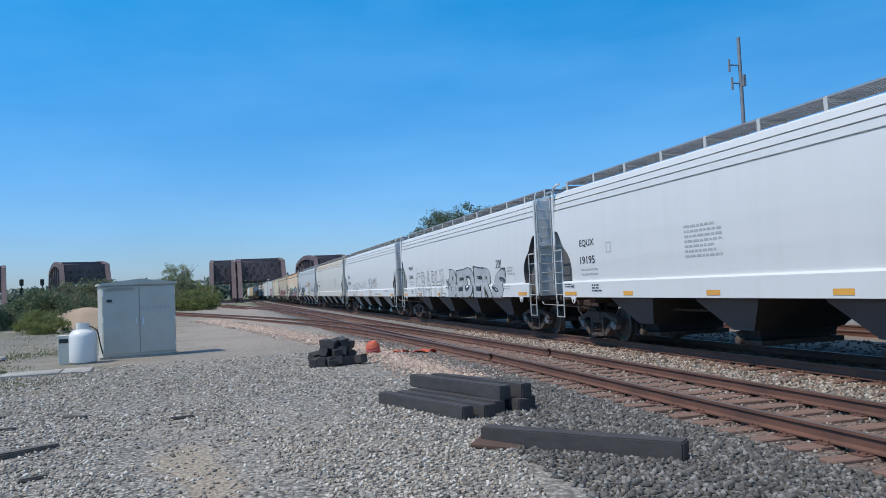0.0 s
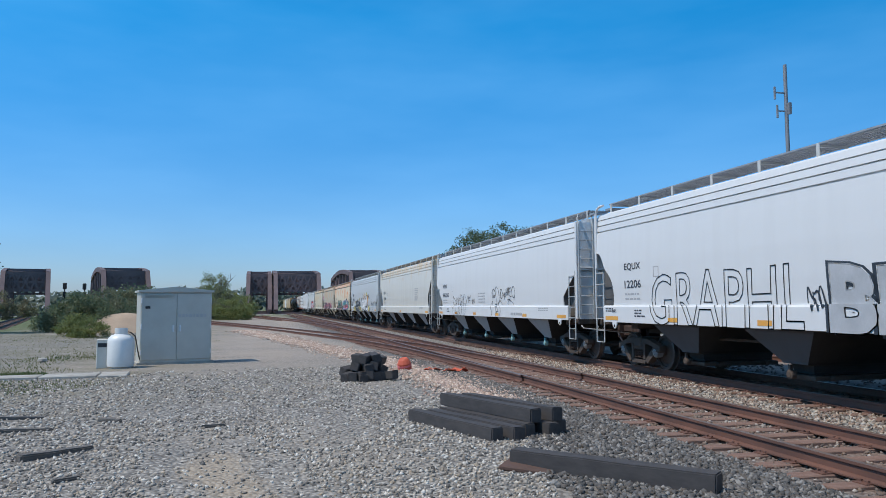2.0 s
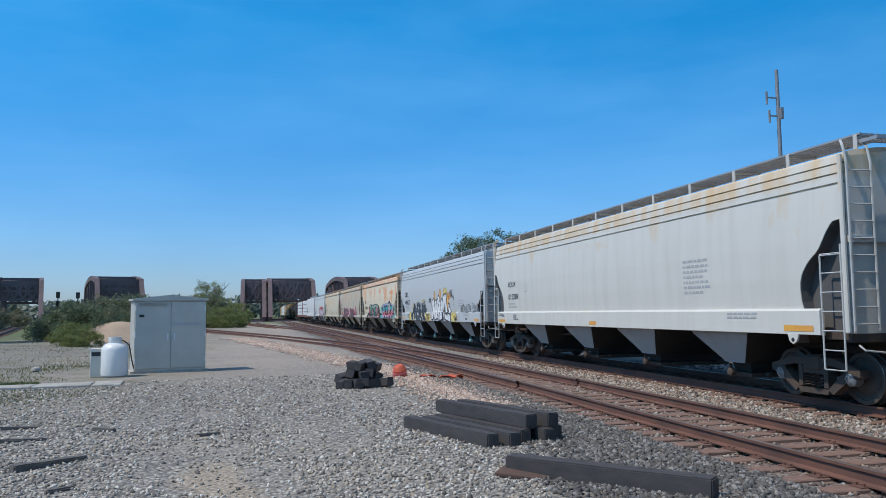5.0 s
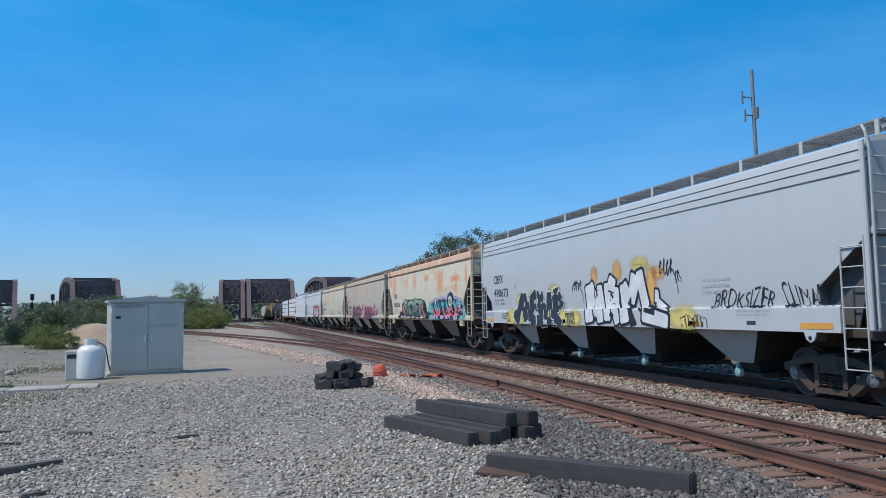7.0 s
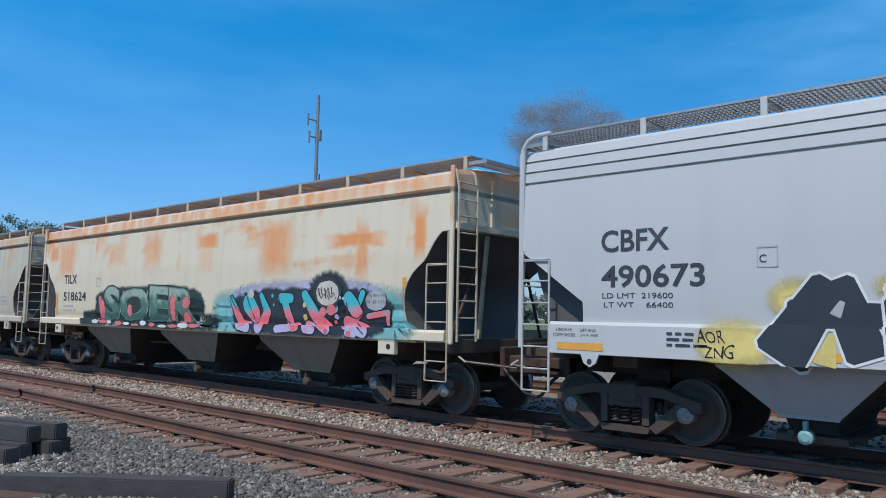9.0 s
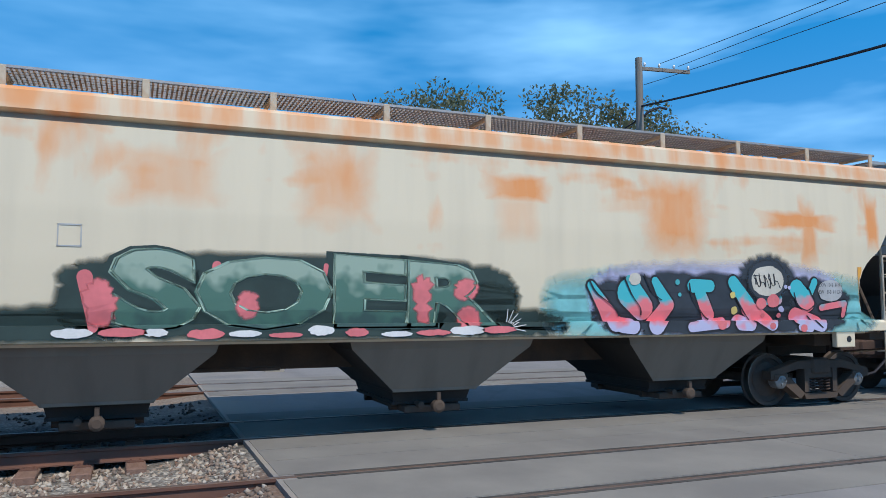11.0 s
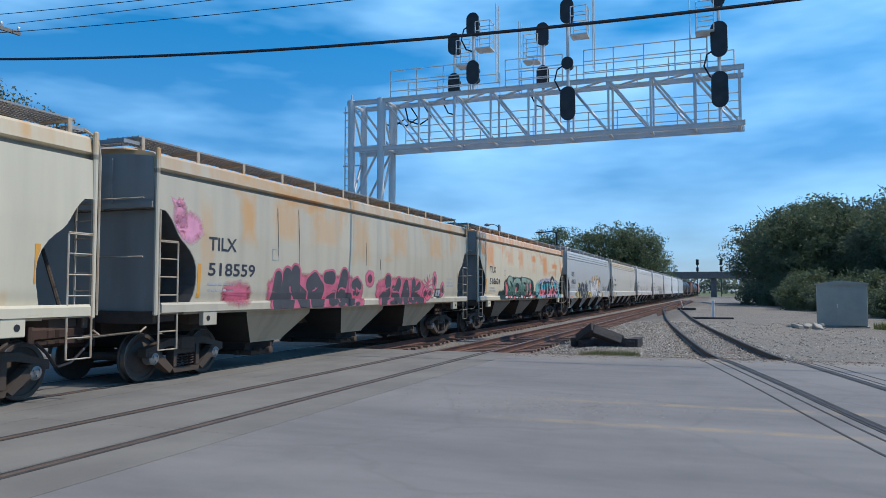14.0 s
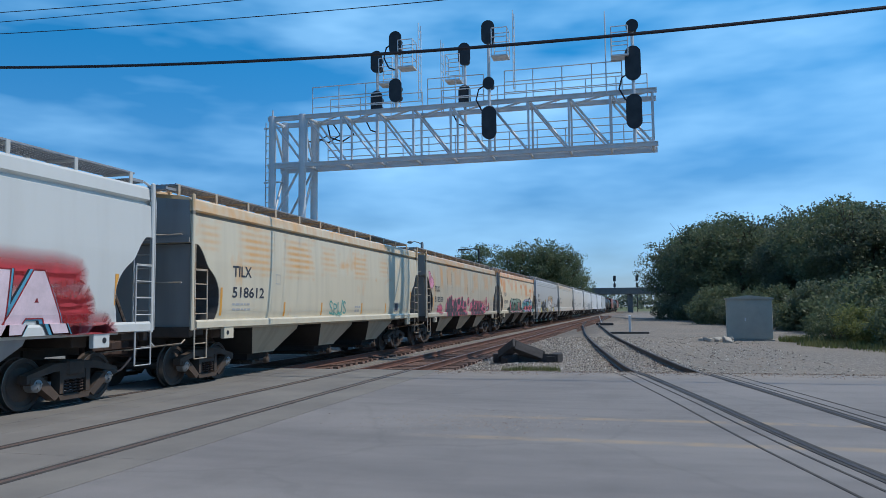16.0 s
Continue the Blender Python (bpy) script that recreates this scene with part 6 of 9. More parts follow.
def hopper_car(index, side, cut_n, cut_s, mat, under, grab, label, hoppers=None):
    set_length(index)
    CUT_NOW[:] = cut_n, cut_s
    hoppers = hoppers or (4 if side == "white" else 3)
    lift = 0.09 if side == "white" else -0.03
    car = thing("covered_hopper_car", pose(X_TRAIN, 0, 0), label, "freight car", "cars of the freight train")
    coloured(part("hull", keep(("hull", side, cut_n, cut_s), lambda: hull_mesh(side, cut_n, cut_s)), None, car), mat)
    for s, cut in ((1, cut_n), (-1, cut_s)):
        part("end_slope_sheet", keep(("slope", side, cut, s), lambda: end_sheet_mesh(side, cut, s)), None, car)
        if side == "white":
            for x in (-1.345, 1.345):
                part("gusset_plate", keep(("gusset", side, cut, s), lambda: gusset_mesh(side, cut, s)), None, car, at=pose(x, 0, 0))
        # an added dark panel that stands for the shade below the northern end wall
        if side == "beige" and s > 0:
            part("end_shade_panel", keep(("lowend", s), lambda: Geo().box((0, s * (HALF - 0.1), 2.15), (3.0, 0.03, 1.9)).mesh("end_shade_panel", [END_SHADE])), None, car)
        if side == "white" and s < 0:
            panel = coloured(part("end_panel", keep(("panel", s), lambda: end_panel_mesh(s)), None, car), mat)
            for x in (-1.48, -0.74, 0, 0.74, 1.48) if abs(index) <= 4 else ():
                coloured(part("rib", keep(("endrib", s), lambda: end_rib_mesh(s)), None, panel, at=pose(x, 0, 0)), mat)
        if abs(index) <= 6:
            coloured(part("end_wall", keep(("endwall", side, s), lambda: end_wall_mesh(side, s)), None, car, "painted end sheet with stiffener ribs"), END_SHADE if side == "beige" and s > 0 else mat)
        side_ladder(car, s, side, grab)
        for x in (-1.585, 1.585):
            coloured(part("corner_post", keep(("post", s, side), lambda: corner_post_mesh(s, side)), None, car, at=pose(x, 0, 0)), mat)
        coloured(part("end_ladder", keep(("endladder", s, side), lambda: end_ladder_mesh(s, 4.3 if side == "white" else 4.08)), None, car), grab)
        part("coupler", keep(("coupler", s), lambda: coupler_mesh(s)), None, car)
        part("brake_hose", keep(("hose", s), lambda: hose_mesh(s)), None, car)
        coloured(part("side_sill", keep(("sill", side, s), lambda: sill_mesh(side, s)), None, car), mat)
        for k in range(12):
            b = part("bracket", keep("bracket", bracket_mesh), None, car, at=pose(1.16, -HALF + 0.12 + k * (BODY - 0.24) / 11, 4.17 + lift) if s > 0 else pose(-1.16, -HALF + 0.12 + k * (BODY - 0.24) / 11, 4.17 + lift, 0, 0, 180))
            coloured(b, grab)
        if side == "beige":
            pad = coloured(part("jacking_pad", keep(("jack", s), lambda: Geo().box((-1.585, s * (HALF - 1.42), 1.12), (0.1, 0.4, 0.26), ch=0.01).mesh("jacking_pad", [CAR_WHITE])), None, car), mat)
            part("lifting_hole", keep(("jackhole", s), lambda: Geo().tube((-1.642, s * (HALF - 1.36), 1.12), (-1.63, s * (HALF - 1.36), 1.12), 0.05, 10).mesh("lifting_hole", [BLACK])), None, pad)
        else:
            bx = keep(("lug", s), lambda: Geo().prism([(s * (HALF - 1.2) - 0.14, 1.17), (s * (HALF - 1.2) + 0.14, 1.17), (s * (HALF - 1.2) + 0.09, 1.05), (s * (HALF - 1.2), 1.0), (s * (HALF - 1.2) - 0.09, 1.05)], -1.66, -1.63, "x").mesh("pull_lug", [CAR_WHITE]))
            lug = coloured(part("pull_lug", bx, None, car), mat)
            part("lug_hole", keep(("lughole", s), lambda: Geo().tube((-1.668, s * (HALF - 1.2), 1.075), (-1.655, s * (HALF - 1.2), 1.075), 0.036, 10).mesh("lug_hole", [BLACK])), None, lug)
    near = abs(index) <= 4
    part("running_board", keep(("grating", near), lambda: grating_mesh(290 if near else 118)), None, car, at=pose(0, 0, lift))
    for k in range(5):
        coloured(part("roof_hatch", keep("hatch", hatch_mesh), None, car, at=pose(0, -6.4 + 3.2 * k, lift * 0.5)), mat)
    underframe(car, side)
    span = BODY - 2 * (2.0 if side == "white" else 2.1)
    top, foot = (1.0, 0.36) if side == "white" else (1.3, 0.62)
    for k in range(hoppers):
        y = -span / 2 + span * (k + 0.5) / hoppers
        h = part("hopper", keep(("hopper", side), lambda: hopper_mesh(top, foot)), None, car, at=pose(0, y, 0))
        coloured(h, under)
        part("outlet_gate", keep("gate", gate_mesh), None, h)
        coloured(part("outlet_cap", keep("cap", cap_mesh), None, h), TEAL if cut_n == "angular" else TRUCK)
    for s in (-1, 1):
        build_truck(car, index, s * (HALF - 1.42))
    return car


def tank_car(index, mat, label):
    set_length(index)
    car = thing("tank_car", pose(X_TRAIN, 0, 0), label, "freight car", "cars of the freight train")
    L = HALF - 0.3
    prof = [(0.2, -L), (0.8, -L + 0.08), (1.3, -L + 0.35), (1.5, -L + 0.8), (1.5, L - 0.8), (1.3, L - 0.35), (0.8, L - 0.08), (0.2, L)]
    coloured(part("tank", keep("tank", lambda: Geo().lathe(prof, 28, "y", (0, 0, 2.62)).mesh("tank", [CAR_TANK], True)), None, car), mat)

    def dome():
        g = Geo().lathe([(0.5, 4.0), (0.5, 4.4), (0.4, 4.5)], 16, "z")
        g.box((0, 0, 4.15), (1.7, 2.6, 0.05))
        for x in (-0.85, 0.85):
            for y in (-1.3, 1.3):
                g.tube((x, y, 4.15), (x, y, 4.6), 0.02, 5)
            g.tube((x, -1.3, 4.6), (x, 1.3, 4.6), 0.02, 5)
        return g.mesh("dome_platform", [TRUCK])
    part("dome_platform", keep("dome", dome), None, car)
    part("underframe", keep("frame_t", lambda: Geo().box((0, 0, 0.98), (0.6, BODY, 0.3)).box((0, HALF - 0.2, 1.15), (2.8, 0.4, 0.1)).box((0, -HALF + 0.2, 1.15), (2.8, 0.4, 0.1)).mesh("underframe", [TRUCK])), None, car)
    for s in (-1, 1):
        part("coupler", keep(("coupler", s), lambda: coupler_mesh(s)), None, car)
        side_ladder(car, s, "white", GRAB_OLD)
        build_truck(car, index, s * (HALF - 1.42))
    return car


def lumber_car(index, label):
    set_length(index)
    car = thing("lumber_flat_car", pose(X_TRAIN, 0, 0), label, "freight car", "cars of the freight train")

    def deck():
        g = Geo().box((0, 0, 1.12), (2.8, BODY, 0.22))
        for s in (-1, 1):
            g.box((0, s * (HALF - 0.15), 2.6), (2.7, 0.25, 2.9))
        g.box((0, 0, 4.1), (0.5, BODY, 0.14))
        for k in range(9):
            g.box((0, -HALF + 1.0 + 1.9 * k, 2.6), (0.2, 0.2, 2.9))
        return g.mesh("deck_frame", [CAR_RED])
    part("deck_frame", keep("deck", deck), None, car)
    r = random.Random(index)
    for s in (-1, 1):
        for k in range(4):
            for j in range(4):
                b = keep("bundle", lambda: Geo().box((0, 0, 0), (1.15, 3.9, 0.62), ch=0.03).mesh("lumber_bundle", [LUMBERWRAP]))
                part("lumber_bundle", b, None, car, at=pose(s * 0.75, -6.2 + 4.12 * k + r.uniform(-0.06, 0.06), 1.6 + 0.7 * j))
        part("coupler", keep(("coupler", s), lambda: coupler_mesh(s)), None, car)
        build_truck(car, index, s * (HALF - 1.42))
    return car


CARS = {}


def build_train():
    L = HALF  # the northern end of a car, at the reader's left
    W, A, R = "white", "angular", "round"

    def marks(c, side, top, num, u=1.6, w=0.85, nw=0.85, z=2.46, h=0.2, gap=0.43, lines=True):
        y = L - u
        letters(c, side, top, y, z, w, h, offset=0.018)
        letters(c, side, num, y, z - gap, nw, h, offset=0.018)
        if lines:
            bars(c, side, y, z - gap - 0.17, 0.9, 2, FAINT, 0.12, 0.045, seed=len(num) + int(num) % 7)
        decal(c, side, "stencil_box", flat_mesh([[(0, 2.27), (0.24, 2.27), (0.24, 2.285), (0, 2.285)], [(0, 2.5), (0.24, 2.5), (0.24, 2.515), (0, 2.515)], [(0, 2.27), (0.015, 2.27), (0.015, 2.515), (0, 2.515)], [(0.225, 2.27), (0.24, 2.27), (0.24, 2.515), (0.225, 2.515)]]), y - nw - 0.62, FAINT)

    def reflectors(c, n=6, jotted=True):
        for k in range(n):
            patch(c, W, L - 0.68 - k * (BODY - 2.1) / (n - 1), 1.22, 0.72 if k in (0, n - 1) else 0.42, 0.1, REFLEX)
        if jotted:
            bars(c, W, L - 0.7, 1.50, 0.5, 2, INK, 0.06, 0.03, seed=3)
        letters(c, W, "LIFT AND", L - 1.06, 1.47, 0.24, 0.04)
        letters(c, W, "JACK HERE", L - 1.06, 1.4, 0.27, 0.04)
        bars(c, W, L - 2.3, 1.46, 0.4, 3, INK, 0.07, 0.035, seed=4)
        bars(c, W, L - 15.0, 1.5, 0.9, 2, FAINT, 0.07, 0.035, seed=6)

    def puff(c, side, text, u, z, width, height, fill, line, layer, lw, fw, **kw):
        """Letters with a thick outline of another colour."""
        letters(c, side, text, L - u + 0.012 * width, z - 0.03 * height, width * 1.024, height * 1.06, SPRAY[line], layer, offset=lw, **kw)
        letters(c, side, text, L - u, z, width, height, SPRAY[fill], layer + 1, offset=fw, **kw)

    # first the cars that are ahead
    c = CARS[-4] = hopper_car(-4, W, R, R, CAR_WHITE, UNDER_DARK, GRAB, "clean white covered hopper car with black lettering")
    marks(c, W, "EQUX", "19195", 1.6, 0.82, 0.82)
    reflectors(c)
    bars(c, W, L - 6.35, 2.58, 1.25, 7, FAINT, 0.1, 0.045, seed=8)
    c = CARS[-3] = hopper_car(-3, W, R, R, CAR_WHITE, UNDER_DARK, GRAB, "white covered hopper car with large silver bubble graffiti")
    marks(c, W, "EQUX", "12206", 1.7, 0.85, 0.85)
    letters(c, W, "GRAPHL", L - 3.05, 1.14, 5.3, 1.2, SPRAY["navy"], 1, offset=0.0, line=0.007, wave=0.02, seed=4)
    scrawl(c, W, L - 8.38, 1.5, 0.4, 0.4, "navy", seed=5, loops=3, thick=0.04)
    puff(c, W, "BEDER", 8.85, 1.12, 5.4, 1.12, "silver", "navy", 1, 0.105, 0.06, wave=0.05, seed=2, shear=0.06)
    letters(c, W, "BEDER", L - 8.85, 1.12, 5.4, 1.12, SPRAY["white"], 3, offset=0.055, line=0.006, wave=0.05, seed=2, shear=0.06)
    puff(c, W, "S", 14.2, 1.1, 1.15, 0.95, "silver", "navy", 1, 0.09, 0.05, wave=0.1, seed=5)
    letters(c, W, "20!", L - 14.5, 2.15, 0.5, 0.28, SPRAY["black"], 2, shear=0.2)
    reflectors(c)
    patch(c, W, L - 15.0, 1.85, 0.42, 0.3, INK, 0, "stencil_panel")
    bars(c, W, L - 15.6, 2.1, 0.55, 3, FAINT, 0.1, 0.05, seed=9)
    c = CARS[-2] = hopper_car(-2, W, A, A, CAR_WHITE, UNDER_GREY, GRAB, "white covered hopper car with thin black graffiti tags", 4)
    marks(c, W, "WFRX", "885265", 1.3, 0.86, 1.2)
    ribbon(c, W, L, [(3.62, 1.62), (3.42, 1.7), (3.3, 1.85), (3.4, 2.04), (3.6, 1.93), (3.78, 1.86), (3.88, 1.72), (3.7, 1.55), (3.78, 1.32), (3.68, 1.16), (3.52, 1.22), (3.5, 1.45), (3.34, 1.58)], 0.032, "black")
    ribbon(c, W, L, [(3.98, 1.62), (3.92, 1.78), (4.06, 1.98), (4.22, 1.84), (4.28, 1.62), (4.36, 1.86), (4.5, 1.98), (4.62, 1.7), (4.6, 1.3), (4.46, 1.18), (4.3, 1.36), (4.18, 1.2), (4.02, 1.26), (4.0, 1.55)], 0.032, "black")
    ribbon(c, W, L, [(4.7, 1.5), (4.66, 1.85), (4.86, 2.1), (5.08, 1.92), (5.16, 1.5), (5.0, 1.17), (4.8, 1.22), (4.7, 1.52)], 0.032, "black")
    ribbon(c, W, L, [(4.86, 1.62), (4.88, 1.8), (4.96, 1.78), (4.95, 1.6)], 0.028, "black")
    ribbon(c, W, L, [(5.2, 1.3), (5.2, 1.8), (5.4, 2.1), (5.66, 1.96), (5.8, 1.5), (5.62, 1.16), (5.42, 1.2), (5.44, 1.6), (5.5, 1.74), (5.58, 1.5)], 0.032, "black")
    letters(c, W, "yo!", L - 5.98, 1.72, 0.5, 0.4, SPRAY["black"], 1, offset=-0.012, wave=0.12, seed=2)
    scrawl(c, W, L - 6.65, 1.66, 0.42, 0.24, seed=8, loops=3, thick=0.026)
    ribbon(c, W, L, [(9.66, 1.51), (9.60, 1.60), (9.66, 1.74), (9.79, 1.80), (9.71, 2.00), (9.75, 2.20), (9.91, 2.25), (10.06, 2.18), (10.16, 2.00), (10.26, 1.80), (10.26, 1.64), (10.31, 1.44), (10.26, 1.16)], 0.03, "black")
    ribbon(c, W, L, [(10.11, 2.10), (10.13, 2.26), (10.26, 2.34), (10.44, 2.28), (10.57, 2.10), (10.59, 1.88), (10.50, 1.74), (10.45, 1.58), (10.56, 1.46), (10.68, 1.36)], 0.03, "black")
    ribbon(c, W, L, [(9.66, 1.48), (9.72, 1.48), (9.75, 1.32), (9.83, 1.18)], 0.03, "black")
    ribbon(c, W, L, [(10.50, 1.70), (10.68, 1.80), (10.84, 1.74), (10.99, 1.63)], 0.03, "black")
    ribbon(c, W, L, [(10.86, 1.57), (10.90, 1.40), (10.80, 1.16)], 0.03, "black")
    ribbon(c, W, L, [(10.41, 1.30), (10.47, 1.39), (10.68, 1.38)], 0.03, "black")
    ribbon(c, W, L, [(10.02, 1.65), (10.16, 1.67), (10.31, 1.63)], 0.03, "black")
    ribbon(c, W, L, [(9.93, 2.08), (9.93, 1.86)], 0.03, "black")
    ribbon(c, W, L, [(9.82, 2.02), (10.04, 1.90)], 0.03, "black")
    ribbon(c, W, L, [(10.04, 2.01), (9.82, 1.92)], 0.03, "black")
    ribbon(c, W, L, [(10.81, 2.14), (10.72, 1.92), (10.78, 2.20), (10.93, 2.22), (11.04, 2.04), (10.93, 1.89), (10.75, 1.92)], 0.03, "black")
    ribbon(c, W, L, [(11.08, 2.10), (11.17, 1.96), (11.26, 2.11), (11.27, 1.82)], 0.03, "black")
    ribbon(c, W, L, [(11.34, 2.09), (11.30, 1.96), (11.40, 1.95), (11.41, 2.08), (11.34, 2.10)], 0.03, "black")
    ribbon(c, W, L, [(11.47, 2.24), (11.49, 1.96)], 0.03, "black")
    ribbon(c, W, L, [(11.47, 2.08), (11.59, 2.11)], 0.03, "black")
    ribbon(c, W, L, [(11.58, 2.26), (11.61, 1.96)], 0.03, "black")
    ribbon(c, W, L, [(11.64, 2.28), (11.69, 1.96), (11.78, 2.29), (11.81, 1.92)], 0.03, "black")
    ribbon(c, W, L, [(12.04, 2.26), (11.86, 2.22), (11.88, 1.96), (12.13, 1.94)], 0.03, "black")
    ribbon(c, W, L, [(11.88, 2.10), (12.04, 2.13)], 0.03, "black")
    ribbon(c, W, L, [(12.33, 2.32), (12.15, 2.20), (12.18, 1.96), (12.39, 1.90), (12.50, 2.08), (12.42, 2.26), (12.32, 2.31)], 0.03, "black")
    ribbon(c, W, L, [(11.60, 1.82), (11.92, 1.84), (11.69, 1.76), (11.64, 1.67), (11.72, 1.66)], 0.03, "black")
    ribbon(c, W, L, [(11.81, 1.82), (12.10, 1.74), (12.36, 1.63)], 0.03, "black")
    bars(c, W, L - 7.70, 2.1, 1.05, 4, FAINT, 0.12, 0.045, seed=12)
    reflectors(c)
    bars(c, W, L - 12.15, 1.26, 1.35, 1, FAINT, 0.1, 0.09, seed=21)
    c = CARS[-1] = hopper_car(-1, W, R, R, CAR_CREAM, UNDER_GREY, GRAB, "cream-white covered hopper car with a rust-stained roof edge")
    marks(c, W, "EQUX", "015289", 1.66, 0.82, 1.05)
    bars(c, W, L - 13.4, 2.6, 0.95, 7, FAINT, 0.11, 0.05, seed=14)
    reflectors(c, 3)
    c = CARS[0] = hopper_car(0, W, A, A, CAR_GREYWHITE, UNDER_GREY, GRAB, "light grey covered hopper car with black and yellow graffiti", 4)
    marks(c, W, "CBFX", "490673", 1.35, 0.97, 1.43, 2.53, 0.295, 0.47, False)
    letters(c, W, "LD LMT  219600", L - 1.36, 1.92, 1.0, 0.07)
    letters(c, W, "LT WT    66400", L - 1.38, 1.8, 0.98, 0.07)
    letters(c, W, "C", L - 3.43, 2.33, 0.08, 0.09)
    letters(c, W, "2 INCH HF", L - 0.66, 1.47, 0.27, 0.045)
    letters(c, W, "COMP SHOES", L - 0.62, 1.4, 0.36, 0.045)
    for u, z, wd, ht, sd in ((2.75, 1.17, 0.75, 0.4, 4), (3.6, 1.75, 0.5, 0.3, 5), (4.7, 1.98, 0.5, 0.12, 6), (6.3, 2.12, 0.7, 0.12, 8), (7.1, 1.17, 0.5, 0.36, 9)):
        spray(c, W, [cloud(wd, ht, z, sd, 0.06, 50)], L - u, "yellow", 0, 0.14)
    # fat navy letters with a white rim
    glyph(c, W, L, ((4.2, 2.1, 3.62, 1.22, 0.30, 0.44), (4.24, 2.12, 4.56, 1.26, 0.26, 0.32), (3.72, 1.74, 4.72, 1.72, 0.24, 0.2)), "white", "navy", 1, 0.03,
          (("yellow", 4.12, 1.18, 4.2, 1.52, 0.24, 0.08), ("silver", 4.22, 1.72, 4.3, 1.88, 0.12, 0.06), ), 1.34)
    glyph(c, W, L, ((4.86, 1.96, 4.98, 1.26, 0.26, 0.36), (4.74, 1.93, 5.28, 2.1, 0.16, 0.24), (4.9, 1.66, 5.26, 1.66, 0.22, 0.2), (4.9, 1.28, 5.34, 1.3, 0.26, 0.22)), "white", "navy", 2, 0.03,
          (("silver", 5.1, 1.85, 5.26, 1.87, 0.08, 0.1), ), 1.36)
    glyph(c, W, L, ((5.4, 1.92, 5.58, 2.06, 0.32, 0.34), (5.6, 2.04, 5.78, 1.86, 0.34, 0.24), (5.4, 1.86, 5.6, 1.64, 0.3, 0.3), (5.55, 1.68, 5.98, 1.58, 0.26, 0.3), (6.0, 1.58, 5.92, 1.3, 0.28, 0.3), (5.9, 1.28, 5.42, 1.26, 0.26, 0.3)), "white", "navy", 3, 0.03,
          (("silver", 5.6, 1.79, 5.72, 1.82, 0.05, 0.05),), 1.34)
    glyph(c, W, L, ((6.24, 2.12, 6.16, 1.3, 0.18, 0.32), (6.26, 2.08, 6.5, 1.64, 0.24, 0.22), (6.46, 1.62, 6.6, 1.26, 0.28, 0.32), (6.2, 1.24, 6.56, 1.24, 0.18, 0.18)), "white", "navy", 4, 0.03,
          (("yellow", 6.33, 1.38, 6.36, 1.56, 0.12, 0.1), ), 1.34)
    glyph(c, W, L, ((6.72, 2.04, 6.76, 1.34, 0.34, 0.34), (6.64, 2.06, 6.98, 2.22, 0.2, 0.06), (6.9, 1.98, 7.12, 1.84, 0.3, 0.26), (7.12, 1.86, 7.1, 1.66, 0.26, 0.2), (6.8, 1.64, 7.12, 1.64, 0.2, 0.16), (6.76, 1.42, 7.26, 1.2, 0.3, 0.16)), "white", "navy", 5, 0.03,
          (("silver", 6.94, 1.72, 6.96, 1.84, 0.1, 0.08), ), 1.34)
    letters(c, W, "MISTER", L - 7.5, 1.37, 0.6, 0.14, SPRAY["black"], 3, wave=0.1)
    letters(c, W, "ONES", L - 7.6, 1.2, 0.5, 0.14, SPRAY["black"], 3, wave=0.1)
    letters(c, W, "AOR", L - 2.68, 1.38, 0.34, 0.16, SPRAY["black"], 1, wave=0.15, seed=2, shear=0.15)
    letters(c, W, "ZNG", L - 2.78, 1.2, 0.36, 0.15, SPRAY["black"], 1, wave=0.15, seed=3, shear=0.1)
    for u, z, wd, ht in ((9.1, 2.3, 0.22, 0.3), (10.3, 2.35, 0.3, 0.34), (11.85, 1.72, 0.3, 0.75), (12.1, 2.3, 0.4, 0.14)):
        spray(c, W, [cloud(wd, ht, z, u, 0.08, 40)], L - u, "amber", 0, 0.14)
    for u, z, wd, ht in ((7.8, 1.2, 0.6, 0.3), (11.2, 2.5, 0.6, 0.2), (12.8, 1.2, 0.9, 0.35)):
        spray(c, W, [cloud(wd, ht, z, u, 0.06, 40)], L - u, "yellow", 0, 0.16)
    # tall white letters with a black rim, one of them with a drawn eye
    glyph(c, W, L, ((8.86, 2.22, 8.98, 1.26, 0.34, 0.44), (9.0, 2.26, 9.46, 1.42, 0.26, 0.34), (9.5, 2.2, 9.62, 1.26, 0.28, 0.36)), "black", "white", 1, 0.06,
          (("black", 9.22, 2.28, 9.2, 1.9, 0.03, 0.05), ("black", 9.24, 1.86, 9.4, 2.1, 0.05, 0.02), ("black", 9.16, 1.22, 9.36, 1.4, 0.03, 0.1)))
    glyph(c, W, L, ((9.94, 2.24, 9.98, 1.3, 0.38, 0.34), (10.0, 2.3, 10.3, 2.12, 0.34, 0.38), (10.34, 2.12, 10.32, 1.72, 0.34, 0.34), (10.3, 1.74, 10.5, 1.24, 0.34, 0.26), (9.98, 1.72, 10.3, 1.72, 0.3, 0.2)), "black", "white", 2, 0.06,
          (("black", 9.98, 2.04, 10.26, 1.98, 0.05, 0.03), ("black", 10.1, 1.98, 10.2, 1.86, 0.12, 0.06), ("black", 10.02, 1.82, 10.06, 1.8, 0.05, 0.05), ("black", 10.16, 1.72, 10.3, 1.71, 0.03, 0.02), ("black", 10.12, 1.5, 10.3, 1.4, 0.16, 0.1)))
